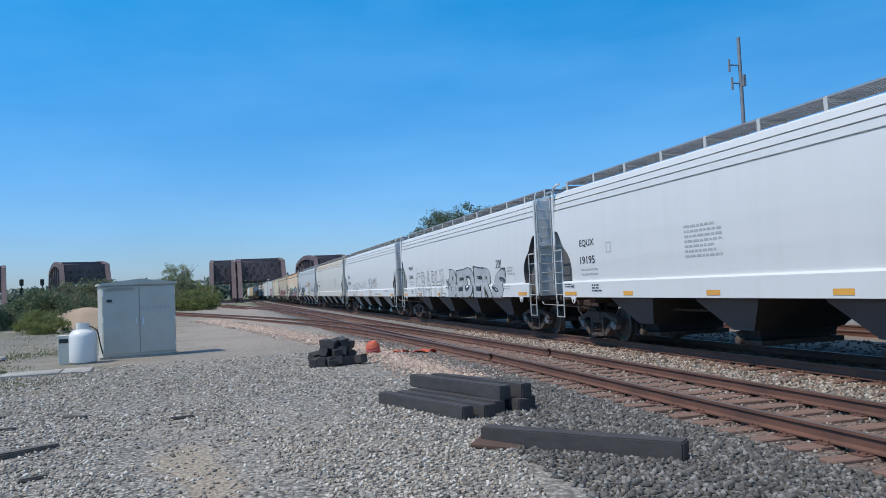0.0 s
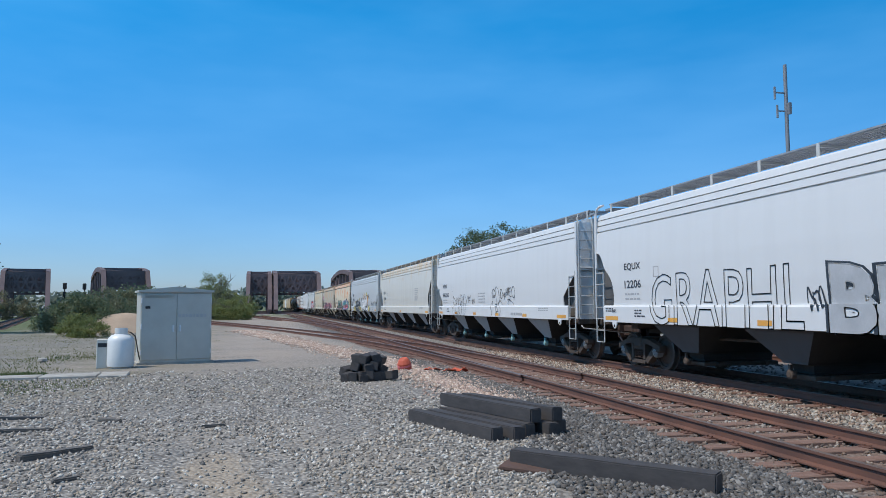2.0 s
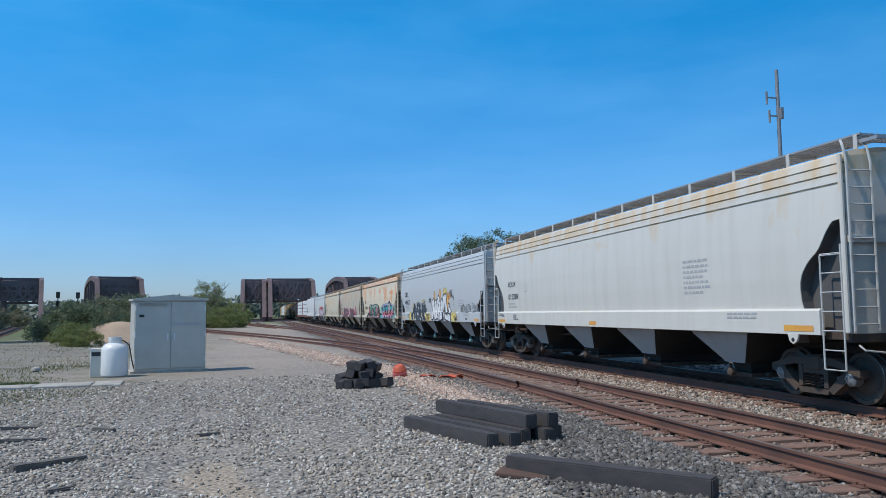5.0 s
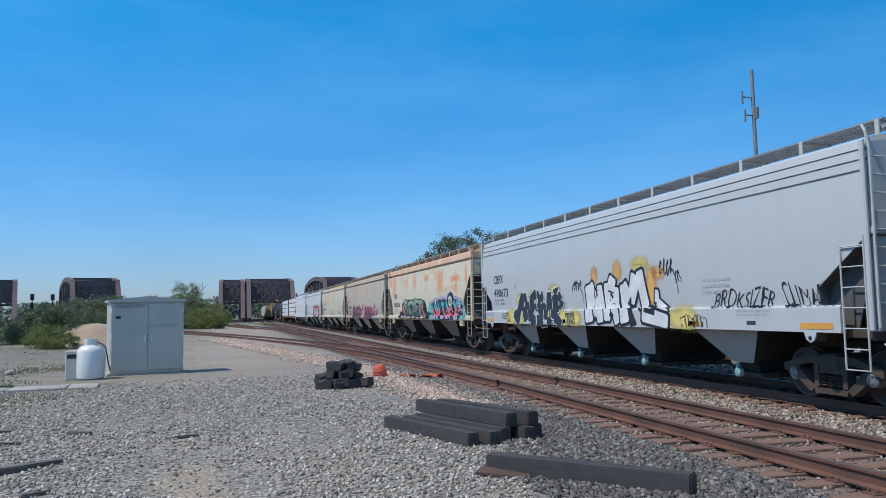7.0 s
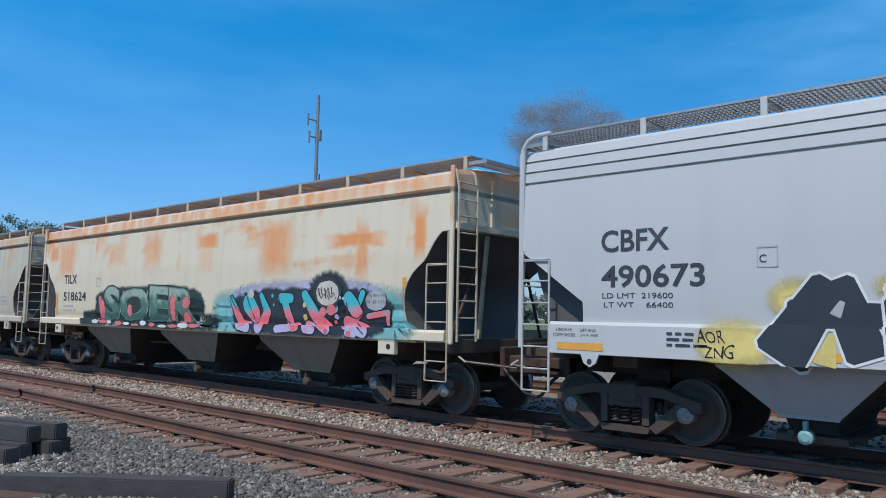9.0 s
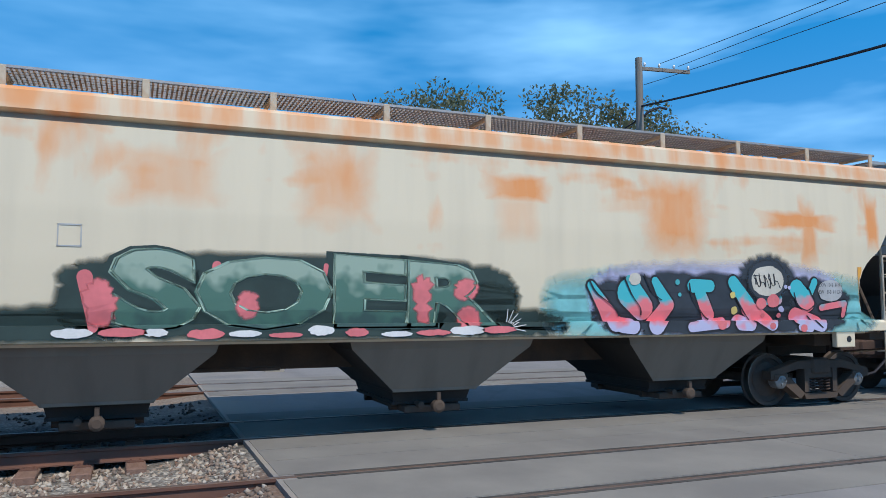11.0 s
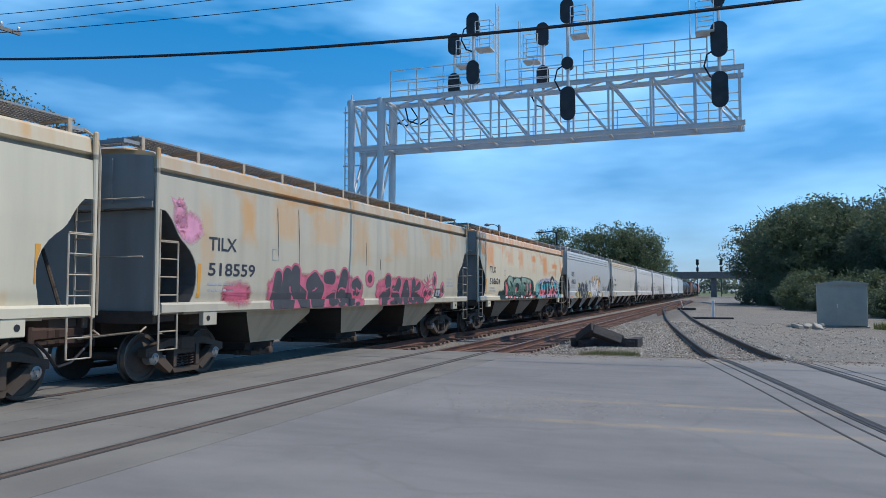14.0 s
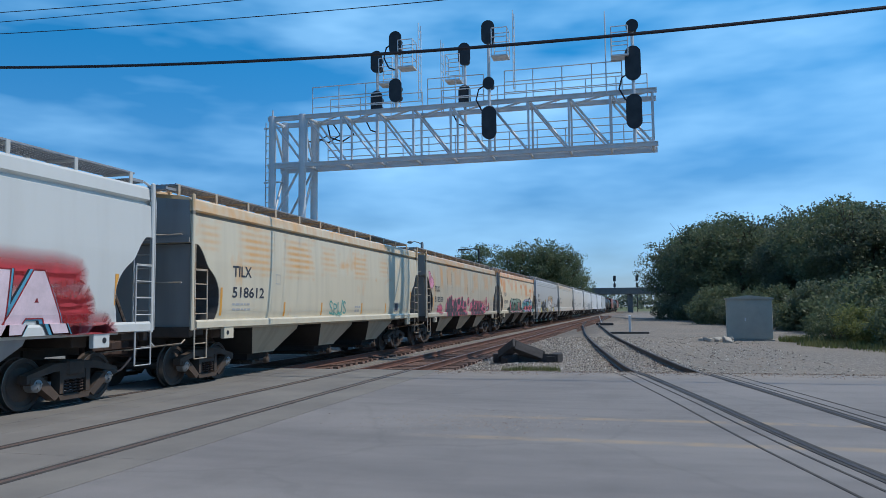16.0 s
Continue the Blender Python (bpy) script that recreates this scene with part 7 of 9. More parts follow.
    glyph(c, W, L, ((10.72, 2.18, 10.86, 1.26, 0.3, 0.42), (10.76, 2.2, 11.06, 1.72, 0.26, 0.34), (11.06, 1.72, 11.36, 2.36, 0.3, 0.46), (11.5, 2.46, 11.72, 1.62, 0.3, 0.34), (11.66, 1.48, 12.72, 1.3, 0.36, 0.3)), "black", "white", 3, 0.065,
          (("black", 10.98, 1.66, 11.08, 1.86, 0.2, 0.04), ("black", 11.26, 1.2, 11.12, 1.62, 0.3, 0.06), ("black", 11.74, 1.56, 12.2, 1.5, 0.1, 0.14)))
    glyph(c, W, L, ((12.22, 2.0, 12.2, 1.72, 0.14, 0.2), (12.2, 1.74, 12.7, 1.48, 0.2, 0.16)), "black", "white", 2.6, 0.05)
    scrawl(c, W, L - 7.9, 2.1, 0.5, 0.26, seed=41, loops=4, thick=0.036)
    ribbon(c, W, L, [(8.36, 2.2), (8.5, 2.0), (8.56, 1.75)], 0.028, "navy")
    scrawl(c, W, L - 12.35, 2.3, 0.55, 0.36, seed=43, loops=4, thick=0.038)
    ribbon(c, W, L, [(12.85, 2.45), (13.0, 2.2), (13.06, 1.9)], 0.03, "navy")
    scrawl(c, W, L - 12.98, 2.12, 0.18, 0.26, seed=44, loops=2, thick=0.03)
    letters(c, W, "BROKSIZER", L - 14.3, 1.58, 1.7, 0.32, SPRAY["black"], 1, offset=-0.012, wave=0.2, seed=5)
    letters(c, W, "CLIMARK", L - 16.2, 1.58, 1.15, 0.36, SPRAY["black"], 1, offset=-0.012, wave=0.2, seed=7)
    scrawl(c, W, L - 13.2, 1.2, 0.85, 0.26, seed=47, loops=6, thick=0.022)
    reflectors(c, 6, False)
    bars(c, W, L - 13.9, 2.1, 0.9, 3, FAINT, 0.12, 0.05, seed=17)
    patch(c, W, L - 15.3, 1.27, 0.24, 0.07, INK, 0, "stencil_panel")
    # then the rusted beige cars
    B = "beige"
    L = set_length(1)

    def end_stripes(c):
        patch(c, B, L - 1.08, 1.5, 0.09, 0.62, REFLEX)
        patch(c, B, L - 15.42, 1.72, 0.09, 0.56, REFLEX)

    def tilx(c, num, u=1.6):
        marks(c, B, "TILX", num, u, 0.86, 1.5, 2.38, 0.25, 0.48)

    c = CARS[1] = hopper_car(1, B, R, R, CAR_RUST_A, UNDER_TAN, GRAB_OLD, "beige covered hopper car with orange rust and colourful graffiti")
    tilx(c, "518624")
    end_stripes(c)
    # green letters on a dark haze with low wisps at both ends
    spray(c, B, [cloud(5.4, 0.95, 1.27, 21, 0.10, 140)], L - 3.75, "pine", 0, 0.07)
    for u, z, wd, ht, sd in ((2.95, 1.27, 1.6, 0.34, 22), (8.4, 1.27, 1.5, 0.3, 23), (8.3, 1.5, 0.9, 0.4, 24)):
        spray(c, B, [cloud(wd, ht, z, sd, 0.25, 60)], L - u, "pine", 0, 0.07)
    letters(c, B, "SOER", L - 4.12, 1.33, 4.85, 0.95, SPRAY["pine"], 1, offset=0.085, wave=0.05, seed=1, shear=0.08)
    letters(c, B, "SOER", L - 4.18, 1.35, 4.74, 0.9, FADE_GREEN, 2, offset=0.056, wave=0.05, seed=1, shear=0.08)
    letters(c, B, "SOER", L - 4.2, 1.36, 4.7, 0.89, SPRAY["mint"], 3, offset=0.046, line=0.009, wave=0.05, seed=1, shear=0.08)
    for u0, z0, u1, z1, wd in ((4.0, 1.95, 4.1, 1.4, 0.16), (5.36, 2.1, 5.32, 1.8, 0.1), (6.62, 2.12, 6.6, 1.9, 0.06), (7.9, 1.55, 8.0, 1.4, 0.12)):
        stroke(c, B, L, (u0, z0), (u1, z1), wd, wd * 0.6, SPRAY["coral"], 1.5)
    r = random.Random(5)
    for k in range(12):
        spray(c, B, [cloud(r.uniform(0.25, 0.5), r.uniform(0.06, 0.12), 1.265 + r.uniform(0, 0.04), k + 60, 0.25, 24)], L - 3.7 - k * 0.45, "coral" if k % 2 else "white", 4)
    for u, z, wd, ht, sd in ((4.0, 1.42, 0.3, 0.5, 1), (5.6, 1.5, 0.22, 0.3, 2), (7.75, 1.45, 0.22, 0.55, 3), (8.3, 1.72, 0.3, 0.26, 4), (8.35, 1.32, 0.3, 0.3, 5)):
        spray(c, B, [cloud(wd, ht, z, sd + 210, 0.2, 30)], L - u, "coral", 3, 0.03)
    for k in range(6):
        a = -0.2 + 0.35 * k
        stroke(c, B, L, (9.05 + 0.06 * math.cos(a), 1.36 + 0.06 * math.sin(a)), (9.05 + 0.24 * math.cos(a), 1.36 + 0.24 * math.sin(a)), 0.014, 0.01, SPRAY["white"], 4)
    # puffy letters in coral, teal and lilac on a blue-black haze
    spray(c, B, [cloud(5.9, 0.72, 1.28, 33, 0.12, 140)], L - 9.75, "aqua", 0, 0.25)
    spray(c, B, [cloud(4.5, 0.88, 1.3, 34, 0.14, 160)], L - 10.4, "lilac", 1, 0.16)
    spray(c, B, [cloud(4.75, 0.84, 1.25, 35, 0.16, 200)], L - 10.4, "navy", 2, 0.06)
    spray(c, B, [cloud(1.1, 0.9, 1.5, 36, 0.1, 60)], L - 12.95, "navy", 2, 0.08)
    puffs = (((10.33, 1.93), (10.7, 1.42), 0.12, 0.27), ((10.97, 1.83), (11.18, 1.62), 0.42, 0.36), ((10.8, 1.38), (10.98, 1.36), 0.22, 0.22),
             ((11.40, 2.0), (11.62, 1.66), 0.12, 0.22), ((11.62, 1.66), (11.38, 1.37), 0.22, 0.27), ((12.07, 1.94), (12.38, 1.94), 0.2, 0.18), ((12.2, 1.85), (12.36, 1.5), 0.19, 0.22), ((12.0, 1.34), (12.62, 1.40), 0.15, 0.16),
             ((12.82, 2.0), (13.1, 1.66), 0.19, 0.26), ((13.1, 1.62), (13.52, 1.38), 0.26, 0.22), ((12.92, 1.4), (13.1, 1.37), 0.24, 0.2), ((13.42, 1.74), (13.7, 1.75), 0.15, 0.17),
             ((14.08, 1.92), (14.3, 1.70), 0.28, 0.3), ((14.45, 2.02), (14.3, 1.72), 0.13, 0.1), ((14.05, 1.50), (14.52, 1.36), 0.25, 0.24), ((14.6, 1.62), (15.1, 1.69), 0.1, 0.1), ((15.1, 1.69), (15.08, 1.5), 0.1, 0.08), ((14.1, 1.32), (14.3, 1.3), 0.12, 0.12))
    for k, (a, b, wa, wb) in enumerate(puffs):
        stroke(c, B, L, a, b, wa, wb, SPRAY["black"], 3, 0.03)
    for k, (a, b, wa, wb) in enumerate(puffs):
        stroke(c, B, L, a, b, wa, wb, FADE_CORAL, 4 + 0.1 * k)
    for u, z, q in ((12.76, 1.76, 0.1), (12.78, 1.52, 0.12), (10.9, 1.98, 0.1), (13.9, 1.9, 0.06), (13.75, 1.55, 0.07), (11.8, 1.78, 0.06), (11.75, 1.95, 0.08)):
        spray(c, B, [cloud(q, q, z, u * 7, 0.1, 20)], L - u, "yellow" if u > 12.7 and u < 13 else ("lilac" if u > 13 else "teal"), 6.2)
    spray(c, B, [cloud(0.78, 0.6, 1.74, 50, 0.06, 30)], L - 13.1, "navy", 6.4, 0.05)
    spray(c, B, [cloud(0.64, 0.46, 1.8, 51, 0.05, 30)], L - 13.17, "cream", 6.7)
    scrawl(c, B, L - 13.22, 1.92, 0.48, 0.22, seed=71, loops=5, thick=0.024, layer=7)
    spray(c, B, [cloud(0.52, 0.34, 1.72, 52, 0.05, 30)], L - 14.53, "silver", 6.4)
    for u, z, q, col in ((13.36, 1.68, 0.2, "coral"), (13.6, 1.72, 0.24, "coral"), (13.4, 1.5, 0.08, "coral"), (13.75, 1.6, 0.1, "lilac"), (13.72, 1.5, 0.09, "coral"), (13.85, 1.94, 0.07, "lilac"), (11.05, 2.02, 0.2, "cream"), (12.55, 1.36, 0.16, "coral"), (13.52, 1.34, 0.12, "coral"), (14.15, 1.3, 0.14, "coral")):
        spray(c, B, [cloud(q, 0.85 * q, z - 0.4 * q, u * 5, 0.08, 22)], L - u + 0.5 * q, col, 6.9)
    for pts in ([(10.3, 2.0), (10.42, 1.82), (10.72, 1.62), (10.8, 1.46)], [(10.86, 2.06), (11.0, 1.8), (11.14, 1.62), (11.16, 1.5)], [(11.2, 2.1), (11.34, 1.86), (11.52, 1.72)], [(12.0, 1.98), (12.06, 1.76), (12.28, 1.5), (12.4, 1.44)], [(12.86, 1.78), (13.0, 1.58), (13.2, 1.38)], [(14.02, 1.86), (14.1, 1.66), (14.3, 1.58), (14.44, 1.66)], [(14.3, 1.98), (14.4, 1.8), (14.52, 1.64)], [(14.3, 1.5), (14.42, 1.4), (14.56, 1.3)]):
        ribbon(c, B, L, pts, 0.022, "black", 7.2)
    letters(c, B, "EXW 10-8  H 9-0", L - 14.55, 1.95, 0.5, 0.06, layer=7)
    letters(c, B, "EW   8-8  H 13-0", L - 14.55, 1.84, 0.5, 0.06, layer=7)

    c = CARS[2] = hopper_car(2, B, R, R, CAR_RUST_B, UNDER_BOUNCE, GRAB_OLD, "stained beige covered hopper car with dark red and pink graffiti")
    tilx(c, "518559", 1.38)
    end_stripes(c)
    # two words of fat slate letters rimmed in pink, overlapping like pebbles
    for u, wd, sd in ((3.4, 4.4, 3), (8.72, 3.5, 8)):
        spray(c, B, [cloud(wd, 0.68, 1.27, sd, 0.1, 150)], L - u, "pink", 0, 0.1)
        spray(c, B, [cloud(wd, 0.24, 1.2, sd + 4, 0.1, 60)], L - u, "pink", 0.3, 0.04)
    mocl = ((((3.75, 1.83), (3.68, 1.34), 0.22, 0.32), ((4.11, 1.86), (4.09, 1.36), 0.28, 0.38), ((4.45, 1.91), (4.45, 1.62), 0.30, 0.30), ((4.45, 1.62), (4.80, 1.37), 0.26, 0.40)),
            (((5.30, 1.80), (5.09, 1.70), 0.28, 0.28), ((5.30, 1.80), (5.57, 1.60), 0.28, 0.28), ((5.57, 1.60), (5.43, 1.35), 0.30, 0.36), ((5.12, 1.68), (5.25, 1.36), 0.22, 0.32)),
            (((5.85, 1.85), (6.14, 1.85), 0.22, 0.26),), (((6.24, 1.47), (6.46, 1.39), 0.22, 0.20), ((5.99, 1.37), (6.24, 1.40), 0.18, 0.24)))
    lo = ((((6.77, 1.89), (6.61, 1.50), 0.30, 0.36), ((6.64, 1.46), (7.11, 1.39), 0.26, 0.24)),
          (((7.47, 1.77), (7.28, 1.71), 0.18, 0.18), ((7.47, 1.77), (7.64, 1.68), 0.18, 0.16), ((7.64, 1.68), (7.53, 1.55), 0.15, 0.18), ((7.28, 1.69), (7.36, 1.55), 0.15, 0.16)))
    akok = ((((9.43, 1.79), (9.46, 1.62), 0.34, 0.20),), (((9.07, 1.35), (9.04, 1.24), 0.28, 0.24), ((9.14, 1.43), (9.5, 1.5), 0.22, 0.20)),
            (((10.18, 1.77), (9.95, 1.49), 0.26, 0.24), ((9.87, 1.53), (10.18, 1.36), 0.18, 0.26), ((9.80, 1.62), (9.87, 1.34), 0.18, 0.22)),
            (((10.67, 1.69), (10.55, 1.35), 0.22, 0.26), ((10.75, 1.75), (10.92, 1.38), 0.22, 0.22)),
            (((11.32, 1.78), (11.32, 1.40), 0.24, 0.24), ((11.77, 1.72), (11.41, 1.50), 0.2, 0.2), ((11.54, 1.41), (11.86, 1.29), 0.2, 0.28)))
    for k, pebbles in enumerate(mocl + lo + akok):
        for i, (a, b, wa, wb) in enumerate(pebbles):
            stroke(c, B, L, (a[0], 1.13 * a[1] - 0.15), (b[0], 1.13 * b[1] - 0.15), 1.3 * wa, 1.3 * wb, SPRAY["pink"], 1 + 0.3 * k + 0.02 * i, 0.05)
        for i, (a, b, wa, wb) in enumerate(pebbles):
            stroke(c, B, L, (a[0], 1.13 * a[1] - 0.15), (b[0], 1.13 * b[1] - 0.15), 1.3 * wa, 1.3 * wb, SPRAY["slate"], 1.15 + 0.3 * k + 0.02 * i)
    # slate feet of the letters run over the pink sill
    for k, u in enumerate((3.9, 4.7, 5.35, 6.1, 6.5, 6.95, 7.45, 9.05, 9.6, 9.95, 10.6, 11.1, 11.6)):
        spray(c, B, [cloud(0.26 + 0.1 * (k % 3), 0.1, 1.25, k + 140, 0.12, 24)], L - u + 0.15, "slate", 4.6)
    for u, z0, z1 in ((3.72, 2.35, 3.4), (4.58, 2.0, 3.45), (8.9, 2.2, 2.5), (8.0, 2.3, 2.9)):
        spray(c, B, [cloud(0.012, z1 - z0, z0, u, 0.012, 24, ex=0.9)], L - u, "slate", 0, 0.014)
    for k, (u, z, wd, ht) in enumerate(((12.5, 1.42, 0.5, 0.26), (12.95, 1.68, 0.34, 0.55), (13.72, 1.45, 0.34, 0.45), (8.0, 1.75, 0.5, 0.4), (12.1, 1.34, 0.5, 0.4))):
        spray(c, B, [cloud(wd, ht, z, k + 80, 0.1, 40)], L - u, "pink", 1, 0.06)
        if True:
            spray(c, B, [cloud(wd * 0.45, ht * 0.5, z + 0.25 * ht, k + 90, 0.1, 30)], L - u - 0.27 * wd, "plum", 2, 0.03)
    for k in range(9):
        a = 0.35 + 0.29 * k
        stroke(c, B, L, (12.55 + 0.1 * math.cos(a), 1.72 + 0.08 * math.sin(a)), (12.55 - (0.34 + 0.12 * (k % 3)) * math.cos(a), 1.74 + (0.3 + 0.14 * (k % 2)) * math.sin(a)), 0.05, 0.025, SPRAY["pink"], 1 + 0.05 * k)
    spray(c, B, [cloud(0.55, 0.42, 2.55, 97, 0.3, 50)], L - 0.55, "hotpink", 0, 0.12)
    spray(c, B, [cloud(0.25, 0.5, 2.7, 98, 0.3, 50)], L - 0.45, "hotpink", 0, 0.1)
    spray(c, B, [cloud(0.8, 0.3, 1.42, 99, 0.3, 50)], L - 1.9, "pink", 0, 0.14)
    patch(c, B, L - 13.2, 1.42, 0.5, 0.28, INK, 3, "stencil_panel")
    patch(c, B, L - 13.25, 1.46, 0.17, 0.2, FAINT, 4, "stencil_panel")
    patch(c, B, L - 13.47, 1.46, 0.17, 0.2, FAINT, 4, "stencil_panel")
    bars(c, B, L - 14.3, 2.0, 0.7, 3, FAINT, 0.12, 0.06, seed=25)

    c = CARS[3] = hopper_car(3, B, R, R, CAR_RUST_C, UNDER_BOUNCE, GRAB_OLD, "pale beige covered hopper car with faint orange rust")
    tilx(c, "518612")
    end_stripes(c)
    letters(c, B, "SPUS", L - 7.2, 1.47, 1.3, 0.38, SPRAY["sea"], 1, offset=-0.006, wave=0.16, seed=2, shear=0.2)
    scrawl(c, B, L - 7.3, 1.43, 0.9, 0.1, "sea", seed=17, loops=3, thick=0.03)
    for u in (4.2, 6.6, 9.9, 12.35):
        patch(c, B, L - u, 1.45, 0.09, 0.36, REFLEX)
    patch(c, B, L - 13.41, 1.52, 0.44, 0.32, FAINT, 0, "stencil_panel")
    patch(c, B, L - 13.45, 1.55, 0.36, 0.26, INK, 1, "stencil_panel")
    bars(c, B, L - 9.3, 1.65, 0.5, 2, FAINT, 0.12, 0.07, seed=27)

    c = CARS[4] = hopper_car(4, B, R, R, CAR_DULL, UNDER_GREY, GRAB, "white covered hopper car with pink and red block graffiti")
    for u, z, wd, ht, sd in ((8.9, 2.05, 5.6, 0.3, 41), (14.0, 1.45, 0.7, 0.45, 42), (14.3, 1.26, 0.9, 0.12, 43), (8.7, 1.27, 1.0, 0.8, 44)):
        spray(c, B, [cloud(wd, ht, z, sd, 0.1, 90)], L - u, "red", 0, 0.28)
    for col, ly, off, du in (("black", 1, 0.12, 0.04), ("azure", 2, 0.10, 0.03), ("blush", 3, 0.062, 0.0)):
        letters(c, B, "VANIA", L - 9.2 - du, 1.25, 5.1, 1.02, SPRAY[col], ly, offset=off, shear=0.06)
    letters(c, B, "VANIA", L - 9.2, 1.25, 5.1, 1.02, SPRAY["red"], 4, offset=0.06, line=0.008, shear=0.06)
    end_stripes(c)

    plain_cars = {
        5: (W, CAR_WHITE, UNDER_GREY, GRAB, "plain white covered hopper car in the train"), 10: (B, CAR_TAN, UNDER_TAN, GRAB_OLD, "weathered tan covered hopper car"), 11: (B, CAR_TAN, UNDER_TAN, GRAB_OLD, "weathered tan covered hopper car"),
        12: (W, CAR_WHITE, UNDER_GREY, GRAB, "plain white covered hopper car in the train"), 13: (B, CAR_TAN, UNDER_TAN, GRAB_OLD, "weathered tan covered hopper car"),
        -5: (W, CAR_WHITE, UNDER_GREY, GRAB, "plain white covered hopper car in the train"), -6: (W, CAR_GREYWHITE, UNDER_GREY, GRAB, "plain light grey covered hopper car"),
        -9: (B, CAR_RED, UNDER_GREY, GRAB_OLD, "dull oxide red covered hopper car"), -12: (B, CAR_RED, UNDER_GREY, GRAB_OLD, "dull oxide red covered hopper car"),
    }
    for k, (side, m, u, gr, lb) in plain_cars.items():
        CARS[k] = hopper_car(k, side, R, R, m, u, gr, lb)
    for k in (8, 9, -7, -8, -10, -11):
        CARS[k] = tank_car(k, CAR_TANK, "dusty black tank car in the freight train")
    for k in (6, 7):
        CARS[k] = lumber_car(k, "flat car loaded with white-wrapped lumber")


build_train()


def travelled(t):
    """Metres that the train has run since the start."""
    return 9.824 * t + 0.0305 * t * t - 1.15 * math.exp(-(((t - 10.6) / 0.95) ** 2))


def car_y(index, t):
    return GAP0 + (index - 0.5) * (PITCH_WHITE if index <= 0 else PITCH_BEIGE) - travelled(t)


GAP0 = 98.12   # the gap behind the light grey car at the start

# ---- things on the gravel lot ----


def signal_cabinet():
    cab = thing("signal_cabinet", pose(-2.68, 25.9, ground_z(-2.6, 25.4) - 0.01, 0, 0, 14.0), "grey painted steel signal cabinet with double doors", "cabinet")
    part("body", Geo().box((0, 0, 1.17), (2.14, 1.1, 2.2), ch=0.015), CABINET, cab)
    roof = Geo().prism([(-1.13, 2.25), (1.13, 2.25), (1.13, 2.31), (0.0, 2.43), (-1.13, 2.31)], -0.62, 0.62, "y")
    part("roof", roof, CABINET, cab)
    for s in (-1, 1):
        d = part("door", Geo().box((s * 0.525, -0.565, 1.18), (1.03, 0.03, 2.05), ch=0.006), CABINET, cab)
        part("handle", Geo().box((s * 0.10, -0.60, 1.12), (0.05, 0.06, 0.22), ch=0.01), GALV, d)
        for z in (0.4, 1.2, 2.0):
            part("hinge", Geo().tube((s * 1.04, -0.58, z - 0.08), (s * 1.04, -0.58, z + 0.08), 0.018, 6), GALV, d)
    vent = Geo()
    for k in range(5):
        vent.box((-0.55, -0.59, 2.08 + 0.022 * k), (0.8, 0.012, 0.01))
    part("louvre", vent, HUT, cab)
    r = random.Random(9)
    u = 0.05
    while u < 0.9:
        d = r.uniform(0.05, 0.12)
        part("sign_bar", Geo().box((u + d / 2, -0.585, 1.52), (d, 0.006, 0.1)), FAINT, cab)
        u += d + 0.03
    part("padlock_box", Geo().box((-0.86, -0.6, 1.78), (0.14, 0.04, 0.08)), BLACK, cab)
    part("plinth", Geo().box((0, 0, 0.03), (2.3, 1.16, 0.1)), SLABC, cab)
    return cab


signal_cabinet()

tank = thing("propane_tank", pose(-3.98, 24.25, ground_z(-3.98, 24.25) - 0.005), "white propane tank standing beside the signal cabinet", "tank")
part("shell", Geo().lathe([(0.30, 0.02), (0.36, 0.05), (0.375, 0.12), (0.375, 0.78), (0.35, 0.88), (0.27, 0.96), (0.16, 1.0), (0.05, 1.01)], 32), WHITE_TANK, tank, smooth=True)
part("foot_ring", Geo().lathe([(0.3, 0.0), (0.3, 0.08)], 28), WHITE_TANK, tank)
part("collar", Geo().lathe([(0.17, 0.98), (0.18, 1.0), (0.18, 1.17), (0.16, 1.17), (0.155, 1.02)], 24), WHITE_TANK, tank, smooth=True)
part("valve", Geo().tube((0, 0, 1.0), (0, 0, 1.12), 0.035, 8).box((0.05, 0, 1.1), (0.12, 0.04, 0.04)), GALV, tank)
part("hose", Geo().pipe([(0.1, 0, 1.08), (0.26, 0.02, 1.04), (0.38, 0.1, 0.92), (0.42, 0.3, 0.5), (0.44, 0.6, 0.2)], 0.018), CABLE, tank)
box = thing("meter_box", pose(-4.47, 24.3, ground_z(-4.47, 24.3), 0, 0, 8), "small pale utility box behind the propane tank", "utility box")
part("case", Geo().box((0, 0, 0.42), (0.36, 0.3, 0.84), ch=0.015), SIDING, box)
part("vent_panel", Geo().box((-0.02, -0.156, 0.68), (0.24, 0.014, 0.12)), BLACK, box)
slab = thing("concrete_slab", pose(-4.75, 21.6, ground_z(-4.75, 21.6), 0, 0, 4), "cracked pale concrete slab lying flush in the gravel", "slab")
for k, (u, w) in enumerate(((-1.35, 1.3), (0.0, 1.34), (1.05, 0.7))):
    part("slab_piece", Geo().box((u, 0.04 * (k % 2), 0.02), (w, 0.95, 0.09), Matrix.Rotation(0.02 * (k - 1), 3, "X"), ch=0.02), SLABC, slab)
pebble = thing("white_stone", pose(-6.9, 27.5, ground_z(-6.9, 27.5)), "pale stone lying in the rough grass", "stone")
part("stone", Geo().lathe([(0.05, 0.0), (0.16, 0.04), (0.14, 0.12), (0.05, 0.15)], 9), SLABC, pebble)


